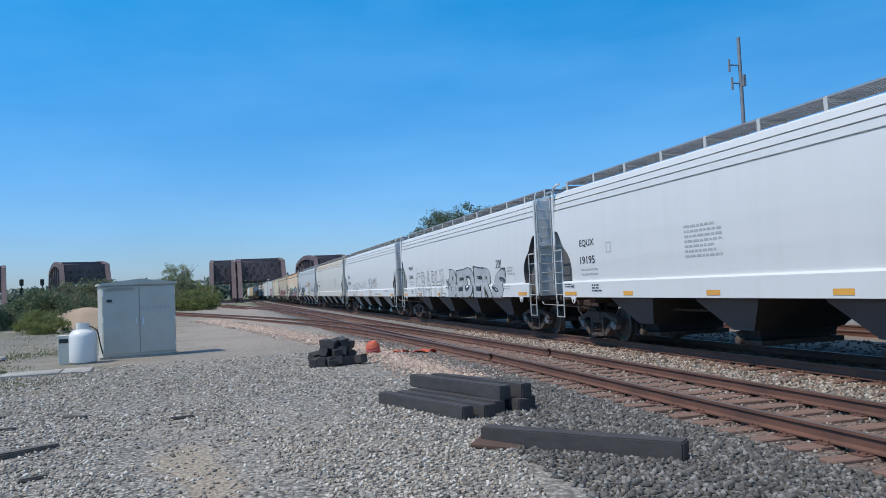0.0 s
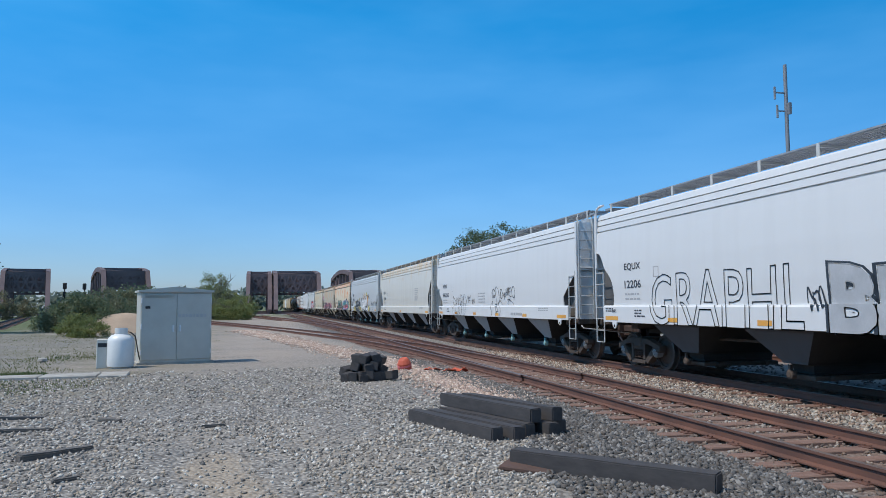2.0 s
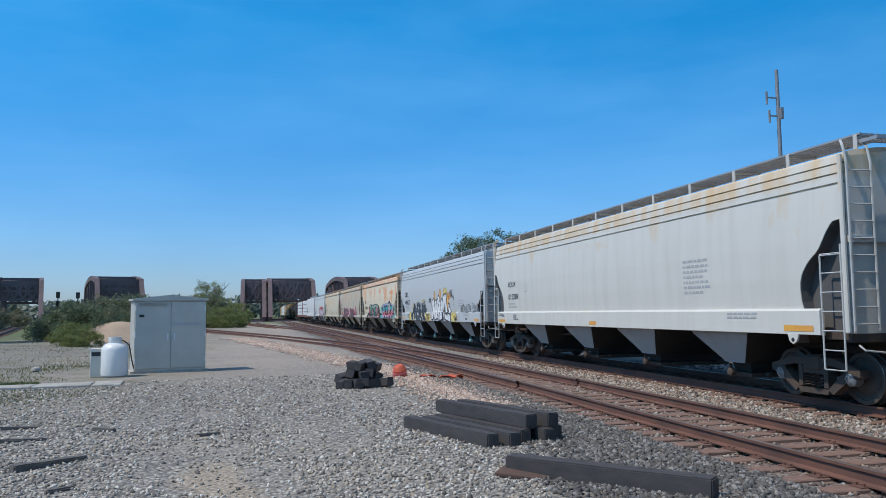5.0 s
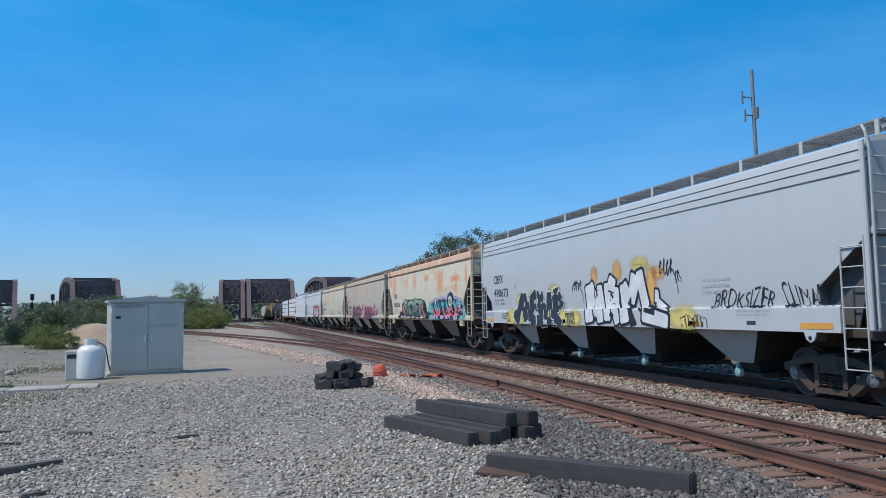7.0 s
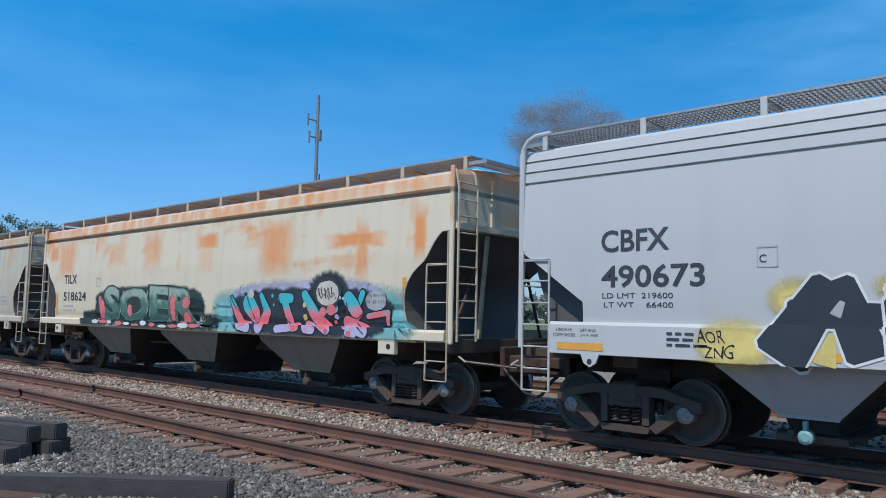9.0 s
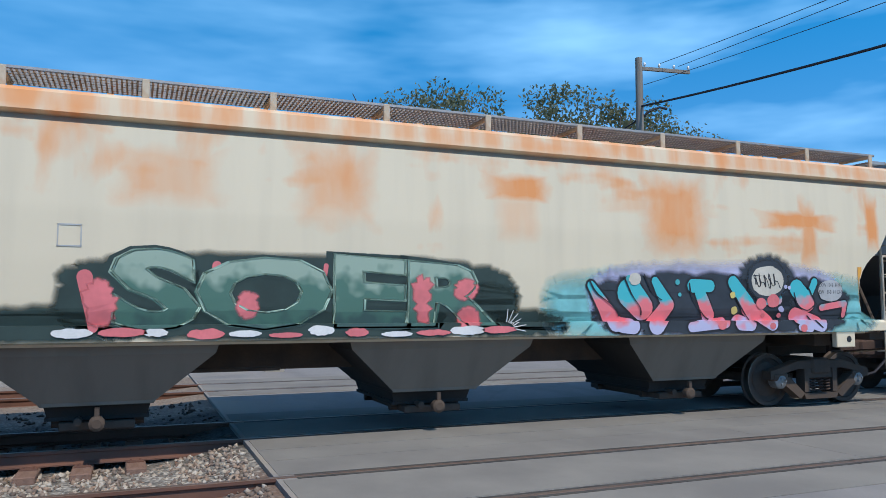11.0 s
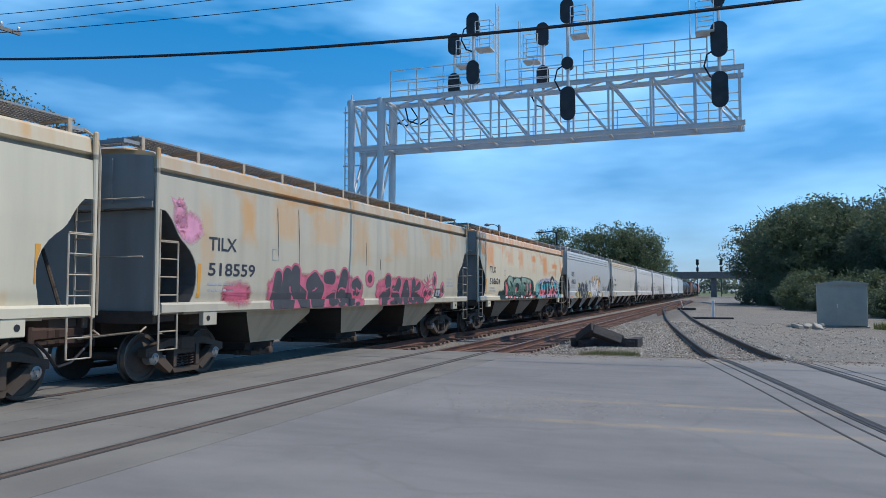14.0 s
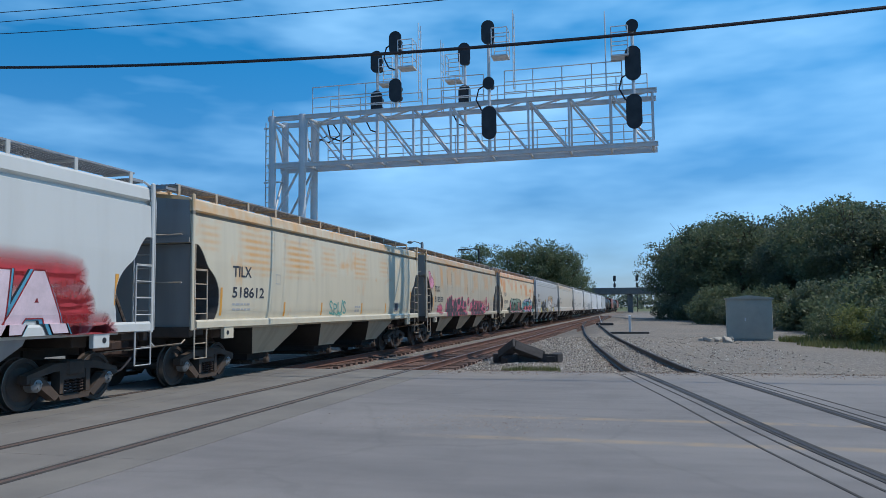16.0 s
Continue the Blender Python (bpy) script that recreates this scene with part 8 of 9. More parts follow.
def timber(at, length, label, sec=0.24, mat=CREOSOTE, name="timber", group="loose timbers"):
    """A squared railway timber with worn edges and end checks."""
    bm = bmesh.new()
    bmesh.ops.create_cube(bm, size=1.0)
    bmesh.ops.scale(bm, vec=(length, sec, sec), verts=bm.verts)
    bmesh.ops.subdivide_edges(bm, edges=[e for e in bm.edges if abs((e.verts[0].co - e.verts[1].co).x) > 0.5 * length], cuts=7)
    bmesh.ops.bevel(bm, geom=[e for e in bm.edges if len(e.link_faces) == 2 and e.calc_face_angle(0) > 0.5], offset=0.014, segments=2, affect="EDGES")
    k = rnd.uniform(0, 50)
    for v in bm.verts:
        v.co += 0.008 * noise.noise_vector(v.co * 3 + Vector((k, 0, 0)))
    me = bpy.data.meshes.new(name)
    bm.to_mesh(me)
    bm.free()
    me.materials.append(mat)
    ob = new(name, me)
    ob.matrix_basis = at
    return tagged(ob, label, "timber", group)


G = ground_z(3, 9)
ang = math.degrees(math.atan2(6.44 - 8.07, 4.13 - 2.73))
timber(pose(3.44, 7.24, G + 0.085, 0, 0, ang), 2.2, "single black creosoted timber lying on dark ballast", 0.215)
plate = thing("brown_board", pose(2.80, 7.84, G + 0.03, 2, 3, -36), "thin rusty brown plate half under a timber", "board")
part("board", Geo().box((0, 0, 0.0), (0.55, 0.36, 0.05), ch=0.012), plain("rusty_plate", (0.12, 0.07, 0.055), (0.09, 0.055, 0.045), 0.9, 0, 30, 3, 0.4), plate)
# the stack of ties: four below, two on top
sa = math.degrees(math.atan2(9.5 - 11.5, 2.92 - 2.2))
for k, (dx, dz, ln, off) in enumerate(((0.0, 0, 2.2, 0.0), (0.27, 0, 2.2, 0.12), (0.56, 0, 2.1, 0.02), (0.86, 0, 2.2, 0.10), (1.12, 0, 1.9, 0.12), (0.72, 0.185, 2.3, -0.12), (1.02, 0.185, 2.2, 0.02))):
    c, s = math.cos(radians(sa)), math.sin(radians(sa))
    px, py = 2.66 - s * dx * 0.97 + c * off, 10.62 + c * dx * 0.97 + s * off
    timber(pose(px, py, G + 0.075 + dz, 0, 0, sa + rnd.uniform(-1.5, 1.5)), ln, "black creosoted timber in a low stack on the gravel", 0.19, group="timbers of the stack")
# a heap of short tie butts
for k, (dx, dy, dz, yaw, tip) in enumerate(((-0.42, 0.0, 0.12, 80, 0), (-0.2, -0.1, 0.12, 95, 0), (0.06, -0.06, 0.12, 85, 2), (0.32, -0.02, 0.12, 100, 0), (0.52, 0.1, 0.12, 75, 5), (-0.3, 0.1, 0.33, 70, 12), (-0.02, 0.06, 0.35, 100, -8), (0.26, 0.08, 0.35, 82, 10), (0.44, 0.2, 0.3, 110, 24), (0.06, 0.16, 0.56, 60, 14), (0.3, 0.2, 0.57, 95, -14), (-0.5, 0.25, 0.25, 40, 20), (0.62, -0.08, 0.12, 120, 0), (-0.58, -0.05, 0.12, 60, 0), (0.15, -0.22, 0.12, 20, 0), (0.5, 0.3, 0.5, 70, 18), (-0.15, 0.2, 0.55, 130, -10))):
    timber(pose(2.5 + 0.74 * dx, 18.35 + dy, ground_z(2.5, 18.3) + 0.92 * dz, tip, rnd.uniform(-8, 8), yaw), rnd.uniform(0.45, 0.75), "short black timber butt in a heap on the gravel", 0.2, group="heap of timber butts")
# orange barrel remains
cone = thing("crushed_barrel", pose(3.86, 20.6, ground_z(4, 20.6), 6, -14, 20), "crushed orange plastic traffic barrel on the ballast", "traffic barrel")
part("shell", Geo().lathe([(0.2, 0.0), (0.175, 0.1), (0.19, 0.2), (0.14, 0.3), (0.1, 0.34), (0.04, 0.31)], 14), ORANGE, cone)
part("band", Geo().lathe([(0.192, 0.11), (0.198, 0.16)], 12), SPRAY["coral"], cone)
for k in range(9):
    sc = thing("plastic_scrap", pose(4.35 + 0.13 * k + rnd.uniform(-0.05, 0.05), 20.45 - 0.05 * k + rnd.uniform(-0.25, 0.25), ground_z(4.5, 20.4) + 0.03, rnd.uniform(-25, 25), rnd.uniform(-25, 25), rnd.uniform(0, 180)), "torn scrap of orange plastic on the ballast", "plastic scrap", "orange scraps")
    part("scrap", Geo().prism([(-0.12, -0.05), (0.1, -0.07), (0.14, 0.03), (0.02, 0.08), (-0.1, 0.05)], 0, 0.02, "z"), ORANGE, sc)
# old board ends lying in the gravel
OLDWOOD = plain("weathered_dark_wood", (0.15, 0.14, 0.13), (0.10, 0.09, 0.085), 0.95, 0, 25, 3, 0.5, 0.008, (1, 7, 7))
for x, y, yaw, ln, sec in ((-2.35, 10.1, 48, 0.95, 0.11), (-3.7, 13.55, 4, 0.7, 0.07), (-2.25, 12.9, -30, 0.4, 0.09), (-0.65, 11.87, 20, 0.36, 0.06), (-1.9, 8.6, 40, 0.3, 0.06), (-3.3, 12.2, 10, 0.8, 0.07)):
    timber(pose(x, y, ground_z(x, y) + 0.012, 6, 2, yaw), ln, "old dark weathered board end sunk in the gravel", sec, OLDWOOD, "board_end", "old boards in the gravel")
# heap beside the track south of the crossing
for k, (dx, dy, dz, yaw, tx, ty) in enumerate(((0, 0, 0.14, 10, 12, 8), (0.55, 0.1, 0.16, 60, -10, 14), (-0.6, 0.1, 0.12, -20, 5, 0), (0.1, 0.3, 0.38, 30, 22, -20), (-0.75, -0.1, 0.1, 80, 0, 6), (0.7, 0.35, 0.42, -35, 24, 30), (0.95, -0.1, 0.12, 15, 0, 0))):
    timber(pose(3.55 + dx, -25.3 + dy, ground_z(3.5, -25) + dz, tx, ty, yaw), rnd.uniform(0.7, 1.15), "black timber piece heaped beside the crossing", 0.3, group="timber heap by the crossing")


# ---- poles, wires and lineside things ----
def utility_pole(x, y, h, label, arm=None, arm_turn=0, lean=0.0, r0=0.19):
    p = thing("utility_pole", pose(x, y, -0.3, 0, lean, 0), label, "pole", "line poles")
    part("pole", Geo().tube((0, 0, 0), (0, 0, h + 0.3), r0, 12, r0 * 0.72), WOODPOLE, p, smooth=True)
    if arm:
        R = Matrix.Rotation(radians(arm_turn), 3, "Z")
        g = Geo().box(R @ Vector((arm / 2 - 0.1, 0, h - 0.1)), (arm, 0.1, 0.13), R)
        part("crossarm", g, WOODPOLE, p)
        ins = Geo()
        for k in range(4):
            q = R @ Vector((0.25 + (arm - 0.4) * k / 3, 0, h))
            ins.lathe([(0.03, 0.0), (0.05, 0.05), (0.05, 0.1), (0.03, 0.14)], 8, "z", q)
        part("insulators", ins, GALV, p)
    return p


pp = utility_pole(22.0, 28.05, 11.95, "slim steel-grey pole with side brackets behind the train", r0=0.105)
for ch in pp.children:
    ch.data.materials[0] = STEELPOLE
g = Geo()
for z, d in ((10.7, -0.55), (9.9, -0.45)):
    g.box((d / 2, 0, z + 0.3), (abs(d), 0.06, 0.05))
    g.tube((d, 0, z), (d, 0, z + 0.55), 0.05, 6)
g.box((0.05, -0.14, 10.3), (0.12, 0.14, 0.5))
part("side_bracket", g, STEELPOLE, pp)
part("riser_cable", Geo().tube((0.2, 0, 0.5), (0.2, 0, 8.5), 0.03, 6), CABLE, pp)

PX, PY = bearing(126.7, 30.0)
p2 = utility_pole(PX, PY, 11.3, "wooden line pole with a long crossarm behind the train", 2.3, -98)


def wire(a, b, r, sag, mat=CABLE, name="overhead_wire", label="black overhead cable hung between poles"):
    a, b = Vector(a), Vector(b)
    pts = []
    for k in range(33):
        t = k / 32
        p = a.lerp(b, t)
        p.z -= sag * 4 * t * (1 - t)
        pts.append(p)
    ob = part(name, Geo().pipe(pts, r, 6), mat)
    return tagged(ob, label, "cable", "overhead wires")


def sky_point(b_deg, e_deg, dist):
    x, y = bearing(b_deg, dist)
    return (x, y, 1.62 + dist * math.tan(radians(e_deg)))


# the cables run from that pole across the road to a pole west of the crossing
WX, WY = -25.0, -18.3
utility_pole(WX, WY, 11.2, "wooden line pole west of the crossing")
wire((PX, PY, 9.38), (WX, WY, 9.5), 0.045, 1.42)
wire((PX + 0.1, PY - 0.3, 10.3), (WX, WY - 0.3, 10.4), 0.012, 0.9)
wire((PX, PY - 1.0, 11.2), (WX, WY - 1.0, 11.3), 0.012, 0.75)
wire((PX, PY - 1.9, 11.2), (WX, WY - 1.9, 11.3), 0.012, 0.5)
wire((PX, PY, 8.9), sky_point(112, 7.0, 40), 0.03, 0.4)
part("cable_coil", Geo().pipe([(PX + 0.1, PY, 8.8), (PX - 0.1, PY - 0.35, 9.2), (PX - 0.3, PY - 0.7, 9.35), (PX - 0.5, PY - 0.9, 9.25)], 0.05), CABLE, None)
tagged(bpy.data.objects["cable_coil"], "black cable splice loop beside the line pole", "cable")

lamp = thing("street_lamp", pose(*bearing(168.2, 70.0), -0.2), "dark street lamp with a short arm beyond the train", "street lamp")
part("pole", Geo().tube((0, 0, 0), (0, 0, 7.2), 0.11, 8, 0.08), BLACK, lamp)
part("arm", Geo().pipe([(0, 0, 7.1), (0.5, 0, 7.25), (1.3, 0, 7.2)], 0.05), BLACK, lamp)
part("lamp_head", Geo().box((1.6, 0, 7.18), (0.7, 0.3, 0.14), ch=0.03), BLACK, lamp)

post = thing("switch_marker", pose(0.75, -51.2, ground_z(0.75, -51)), "white marker post beside the curved track", "marker post")
part("post", Geo().box((0, 0, 0.6), (0.16, 0.16, 1.2), ch=0.02), WHITE_TANK, post)
part("base", Geo().box((0.1, 0, 0.06), (2.6, 0.3, 0.14), ch=0.02), CREOSOTE, post)
stand = thing("switch_stand", pose(3.4, -74, ground_z(3, -74)), "low dark switch stand beside the rails", "switch stand")
part("base", Geo().box((0, 0, 0.1), (1.6, 0.3, 0.2)), CREOSOTE, stand)
part("lever", Geo().tube((0.3, 0, 0.2), (0.5, 0, 0.9), 0.04, 6), GALV, stand)

hut = thing("signal_hut", pose(-5.3, -41.9, ground_z(-5.3, -41), 0, 0, -5), "dark grey metal equipment hut at the edge of the trees", "hut")
part("body", Geo().box((0, 0, 1.08), (2.15, 2.0, 2.0), ch=0.02), HUT, hut)
part("roof", Geo().prism([(-1.15, 2.06), (1.15, 2.06), (1.15, 2.12), (0, 2.26), (-1.15, 2.12)], -1.08, 1.08, "y"), HUT, hut)
dd = part("door", Geo().box((-0.2, 1.01, 1.02), (0.9, 0.03, 1.85)), HUT, hut)
part("handle", Geo().box((0.2, 1.04, 1.05), (0.05, 0.05, 0.18)), GALV, dd)
part("plinth", Geo().box((0, 0, 0.0), (2.3, 2.15, 0.12)), SLABC, hut)
for k in range(6):
    rk = thing("rubble_piece", pose(-2.9 - 0.25 * k + rnd.uniform(-0.3, 0.3), -39.5 + rnd.uniform(-0.8, 0.8), ground_z(-3.5, -40) + 0.05, rnd.uniform(-20, 20), rnd.uniform(-20, 20), rnd.uniform(0, 180)), "pale broken concrete piece lying near the hut", "rubble", "rubble by the hut")
    part("piece", Geo().box((0, 0, 0.05), (rnd.uniform(0.25, 0.6), rnd.uniform(0.2, 0.4), 0.18), ch=0.03), SLABC, rk)

# road overpass far down the line
ov = thing("road_overpass", pose(0, -238, 0), "grey concrete road overpass across the tracks", "overpass")
part("deck", Geo().box((8, 0, 5.7), (120, 9, 0.8)), CONCRETE, ov)
part("parapet", Geo().box((8, 4.4, 6.7), (120, 0.3, 1.0)), CONCRETE, ov)
part("parapet", Geo().box((8, -4.4, 6.7), (120, 0.3, 1.0)), CONCRETE, ov)
for x in (-12, 3.2, 24, 36):
    part("pier", Geo().box((x, 0, 2.5), (1.6, 7, 5.4), ch=0.1), CONCRETE, ov)
for k, x in enumerate((1.2, 8.5)):
    sg = thing("distant_signal", pose(x, -262 - k, -0.2), "black signal mast far down the line", "signal")
    part("mast", Geo().tube((0, 0, 0), (0, 0, 12.0), 0.12, 6), BLACK, sg)
    part("signal_head", Geo().box((0, 0, 11.2), (0.9, 0.4, 1.9), ch=0.15), BLACK, sg)
    part("signal_head", Geo().box((0, 0, 8.9), (0.8, 0.4, 1.4), ch=0.15), BLACK, sg)
for k, (b, d) in enumerate(((-12.9, 210), (-11.7, 214))):
    x, y = bearing(b, d)
    sg = thing("distant_signal", pose(x, y, -0.3), "black twin-headed signal mast beyond the bushes", "signal")
    part("mast", Geo().tube((0, 0, 0), (0, 0, 7.6), 0.13, 6), BLACK, sg)
    part("signal_head", Geo().box((0, 0, 7.2), (0.9, 0.4, 1.6), ch=0.15), BLACK, sg)
    part("signal_head", Geo().box((0, 0, 5.2), (0.8, 0.4, 1.3), ch=0.15), BLACK, sg)


def crossing_signal(x, y, turn):
    cs = thing("crossing_signal", pose(x, y, -0.1, 0, 0, turn), "railway crossing signal with red lamps and crossbuck", "crossing signal", "crossing signals")
    part("mast", Geo().tube((0, 0, 0), (0, 0, 4.2), 0.06, 10), GALV, cs)
    part("base", Geo().box((0, 0, 0.1), (0.5, 0.5, 0.3), ch=0.03), SLABC, cs)
    part("lamp_arm", Geo().tube((-0.5, 0, 2.95), (0.5, 0, 2.95), 0.03, 6), GALV, cs)
    for s in (-1, 1):
        ld = part("lamp_disc", Geo().lathe([(0.3, -0.02), (0.3, 0.02)], 20, "y", (s * 0.38, -0.06, 2.95)), BLACK, cs)
        part("lens", Geo().lathe([(0.1, -0.03), (0.1, 0.0)], 14, "y", (s * 0.38, -0.10, 2.95)), LAMPRED if s > 0 else CAR_RED, ld)
        part("visor", Geo().lathe([(0.12, -0.22), (0.12, 0.0)], 14, "y", (s * 0.38, 0.3, 2.95)), BLACK, ld)
    for a in (35, -35):
        part("crossbuck_board", Geo().box((0, -0.08, 3.75), (1.2, 0.03, 0.22), Matrix.Rotation(radians(a), 3, "Y")), WHITE_TANK, cs)
    part("gate_arm", Geo().box((0.25, 0.1, 3.0), (0.12, 0.06, 5.6), Matrix.Rotation(0.05, 3, "Y")), WHITE_TANK, cs)
    return cs


crossing_signal(20.0, -3.4, 75)


def street_lamp(x, y, h, reach):
    la = thing("street_lamp", pose(x, y, 0), "tall dark street lamp with one curved arm", "street lamp")
    part("pole", Geo().tube((0, 0, -0.3), (0, 0, h), 0.2, 10, 0.14), STEELPOLE, la, smooth=True)
    part("arm", Geo().pipe([(0, 0, h - 0.35), (0.3 * reach, 0, h - 0.05), (0.7 * reach, 0, h + 0.1), (reach, 0, h + 0.05)], 0.06, 6), STEELPOLE, la)
    part("lamp_head", Geo().lathe([(0.05, -0.4), (0.18, -0.2), (0.2, 0.1), (0.1, 0.35)], 10, "x", (reach + 0.25, 0, h + 0.02)), STEELPOLE, la)
    part("control_box", Geo().box((0, -0.22, h - 0.55), (0.3, 0.3, 0.9), ch=0.03), STEELPOLE, la)


street_lamp(*bearing(163.9, 100.0), 10.3, 1.35)


def house(x, y, turn, w, d, h, wall, label):
    hs = thing("house", pose(x, y, -0.2, 0, 0, turn), label, "house", "houses beyond the tracks")
    part("wall", Geo().box((0, 0, h / 2), (w, d, h)), wall, hs)
    a, b, hp = w / 2 + 0.4, d / 2 + 0.4, h + w * 0.2
    hip = Geo().add([(-a, -b, h), (a, -b, h), (a, b, h), (-a, b, h), (0, -b + a, hp), (0, b - a, hp), (-a, -b, h - 0.15), (a, -b, h - 0.15), (a, b, h - 0.15), (-a, b, h - 0.15)],
                    [(0, 1, 4), (1, 2, 5, 4), (2, 3, 5), (3, 0, 4, 5), (0, 6, 7, 1), (1, 7, 8, 2), (2, 8, 9, 3), (3, 9, 6, 0), (6, 9, 8, 7)])
    rf = part("roof", hip, ROOFBROWN if wall is HOUSETAN else ROOFING, hs)
    part("chimney", Geo().box((w * 0.2, 0, h + w * 0.2), (0.6, 0.6, 1.4)), BRICKRED, rf)
    for k in range(max(2, int(d / 3))):
        yy = -d / 2 + d * (k + 0.5) / max(2, int(d / 3))
        win = part("window", Geo().box((-w / 2 - 0.03, yy, h * 0.55), (0.1, 1.1, 1.3), ch=0.01), SIDING, hs)
        part("pane", Geo().box((-w / 2 - 0.085, yy, h * 0.55 + 0.3), (0.02, 0.9, 0.52)), WINDOWDARK, win)
        part("pane", Geo().box((-w / 2 - 0.085, yy, h * 0.55 - 0.3), (0.02, 0.9, 0.52)), WINDOWDARK, win)
    for k in range(2):
        xx = -w / 4 + w / 2 * k
        win = part("window", Geo().box((xx, -d / 2 - 0.03, h * 0.55), (1.1, 0.1, 1.3), ch=0.01), SIDING, hs)
        part("pane", Geo().box((xx, -d / 2 - 0.085, h * 0.55), (0.9, 0.02, 1.1)), WINDOWDARK, win)
    part("door", Geo().box((-w / 2 - 0.03, d * 0.05, 1.1), (0.08, 0.95, 2.1)), BRICKRED, hs)
    return hs


house(57.5, 6.6, 2, 9, 13, 2.75, HOUSETAN, "low tan brick house with a brown hipped roof behind the tracks")
house(82, -22.5, 0, 10, 12, 3.4, BRICKRED, "red brick house behind the tracks")



def parked_suv(x, y, turn):
    """A car that waits on the street, nose to the crossing."""
    car = thing("suv", pose(x, y, 0.0, 0, 0, turn), "white sport utility vehicle waiting on the street", "car")
    side = [(-2.35, 0.35), (2.3, 0.35), (2.36, 0.75), (2.25, 1.0), (1.2, 1.08), (0.55, 1.68), (-2.0, 1.72), (-2.38, 1.1)]
    part("body", Geo().prism([(a, b) for a, b in side], -0.92, 0.92, "y"), WHITE_TANK, car)
    part("windshield", Geo().add([(1.17, -0.78, 1.12), (1.17, 0.78, 1.12), (0.62, 0.7, 1.62), (0.62, -0.7, 1.62)], [(0, 1, 2, 3)]), WINDOWDARK, car)
    part("grille", Geo().box((2.34, 0, 0.72), (0.06, 1.0, 0.3), ch=0.02), BLACK, car)
    part("bumper", Geo().box((2.36, 0, 0.42), (0.12, 1.8, 0.18), ch=0.04), STEELPOLE, car)
    for s in (-1, 1):
        part("headlight", Geo().box((2.3, s * 0.72, 0.82), (0.1, 0.3, 0.18), ch=0.03), CAP, car)
        part("side_window", Geo().box((-0.4, s * 0.925, 1.38), (2.2, 0.012, 0.4)), WINDOWDARK, car)
        part("mirror", Geo().box((0.95, s * 1.04, 1.12), (0.12, 0.2, 0.16), ch=0.03), BLACK, car)
        for xx in (-1.45, 1.5):
            w = part("wheel", Geo().lathe([(0.2, -0.11), (0.34, -0.1), (0.35, 0.0), (0.34, 0.1), (0.2, 0.11)], 18, "y", (xx, s * 0.82, 0.35)), RUBBER, car)
            part("rim", Geo().lathe([(0.03, 0.0), (0.2, 0.02)], 14, "y", (xx, s * 0.935, 0.35)), CAP, w)
    return car


parked_suv(51.0, -7.6, 180)


def flasher_cantilever(x, y, reach):
    """A crossing mast with a trussed arm over the street and two black lamp discs."""
    fc = thing("flasher_cantilever", pose(x, y, -0.1), "grey crossing mast with a trussed arm over the street", "crossing signal", "crossing signals")
    part("mast", Geo().tube((0, 0, 0), (0, 0, 6.3), 0.14, 10, 0.11), GALV, fc, smooth=True)
    for z in (5.3, 5.95):
        part("arm_chord", Geo().tube((0, 0, z), (0, -reach, z), 0.05, 6), GALV, fc)
    n = 7
    for k in range(n):
        part("arm_web", Geo().tube((0, -reach * k / n, 5.3 if k % 2 else 5.95), (0, -reach * (k + 1) / n, 5.95 if k % 2 else 5.3), 0.03, 5), GALV, fc)
    for s in (0.75, 0.95):
        ld = part("lamp_disc", Geo().lathe([(0.28, -0.02), (0.28, 0.02)], 18, "x", (-0.1, -reach * s, 5.0)), BLACK, fc)
        part("lens", Geo().lathe([(0.1, -0.04), (0.1, 0.0)], 12, "x", (-0.12, -reach * s, 5.0)), LAMPRED if s > 0.8 else CAR_RED, ld)
    return fc


flasher_cantilever(44.0, -3.2, 5.6)

# ---- vegetation ----


def leaf_crown(seed, rx, rz, clumps, per, leaf, hollow=0.35):
    """A crown of leaf blades in uneven clumps with gaps; its middle stands at the origin."""
    rs = np.random.RandomState(seed)
    cen = []
    while len(cen) < clumps:
        p = rs.uniform(-1, 1, 3)
        q = np.linalg.norm(p)
        if hollow < q < 1 and rs.rand() < 0.4 + 0.6 * q:
            cen.append(p * (0.82 + 0.3 * rs.rand()))
    cen = np.array(cen)
    c = np.repeat(cen, per, 0) * np.array([rx, rx, rz])
    rad = np.repeat(rs.uniform(0.16, 0.34, clumps) * rx, per)[:, None]
    g = rs.normal(0, 1, (clumps * per, 3))
    g /= np.linalg.norm(g, axis=1)[:, None] + 1e-9
    pos = c + g * rad * rs.rand(clumps * per, 1) ** 0.45 * np.array([1, 1, 0.75])
    n = len(pos)
    a = rs.normal(0, 1, (n, 3))
    a /= np.linalg.norm(a, axis=1)[:, None]
    b = np.cross(a, rs.normal(0, 1, (n, 3)))
    b /= np.linalg.norm(b, axis=1)[:, None]
    s = leaf * rs.uniform(0.6, 1.3, (n, 1))
    V = np.stack([pos - a * s, pos + b * s * 0.55, pos + a * s, pos - b * s * 0.55], 1)
    me = bpy.data.meshes.new("crown")
    me.vertices.add(n * 4)
    me.vertices.foreach_set("co", V.reshape(-1).astype(np.float32))
    me.loops.add(n * 4)
    me.loops.foreach_set("vertex_index", np.arange(n * 4, dtype=np.int32))
    me.polygons.add(n)
    me.polygons.foreach_set("loop_start", np.arange(0, n * 4, 4, dtype=np.int32))
    me.update(calc_edges=True)
    me.materials.append(LEAF)
    return me


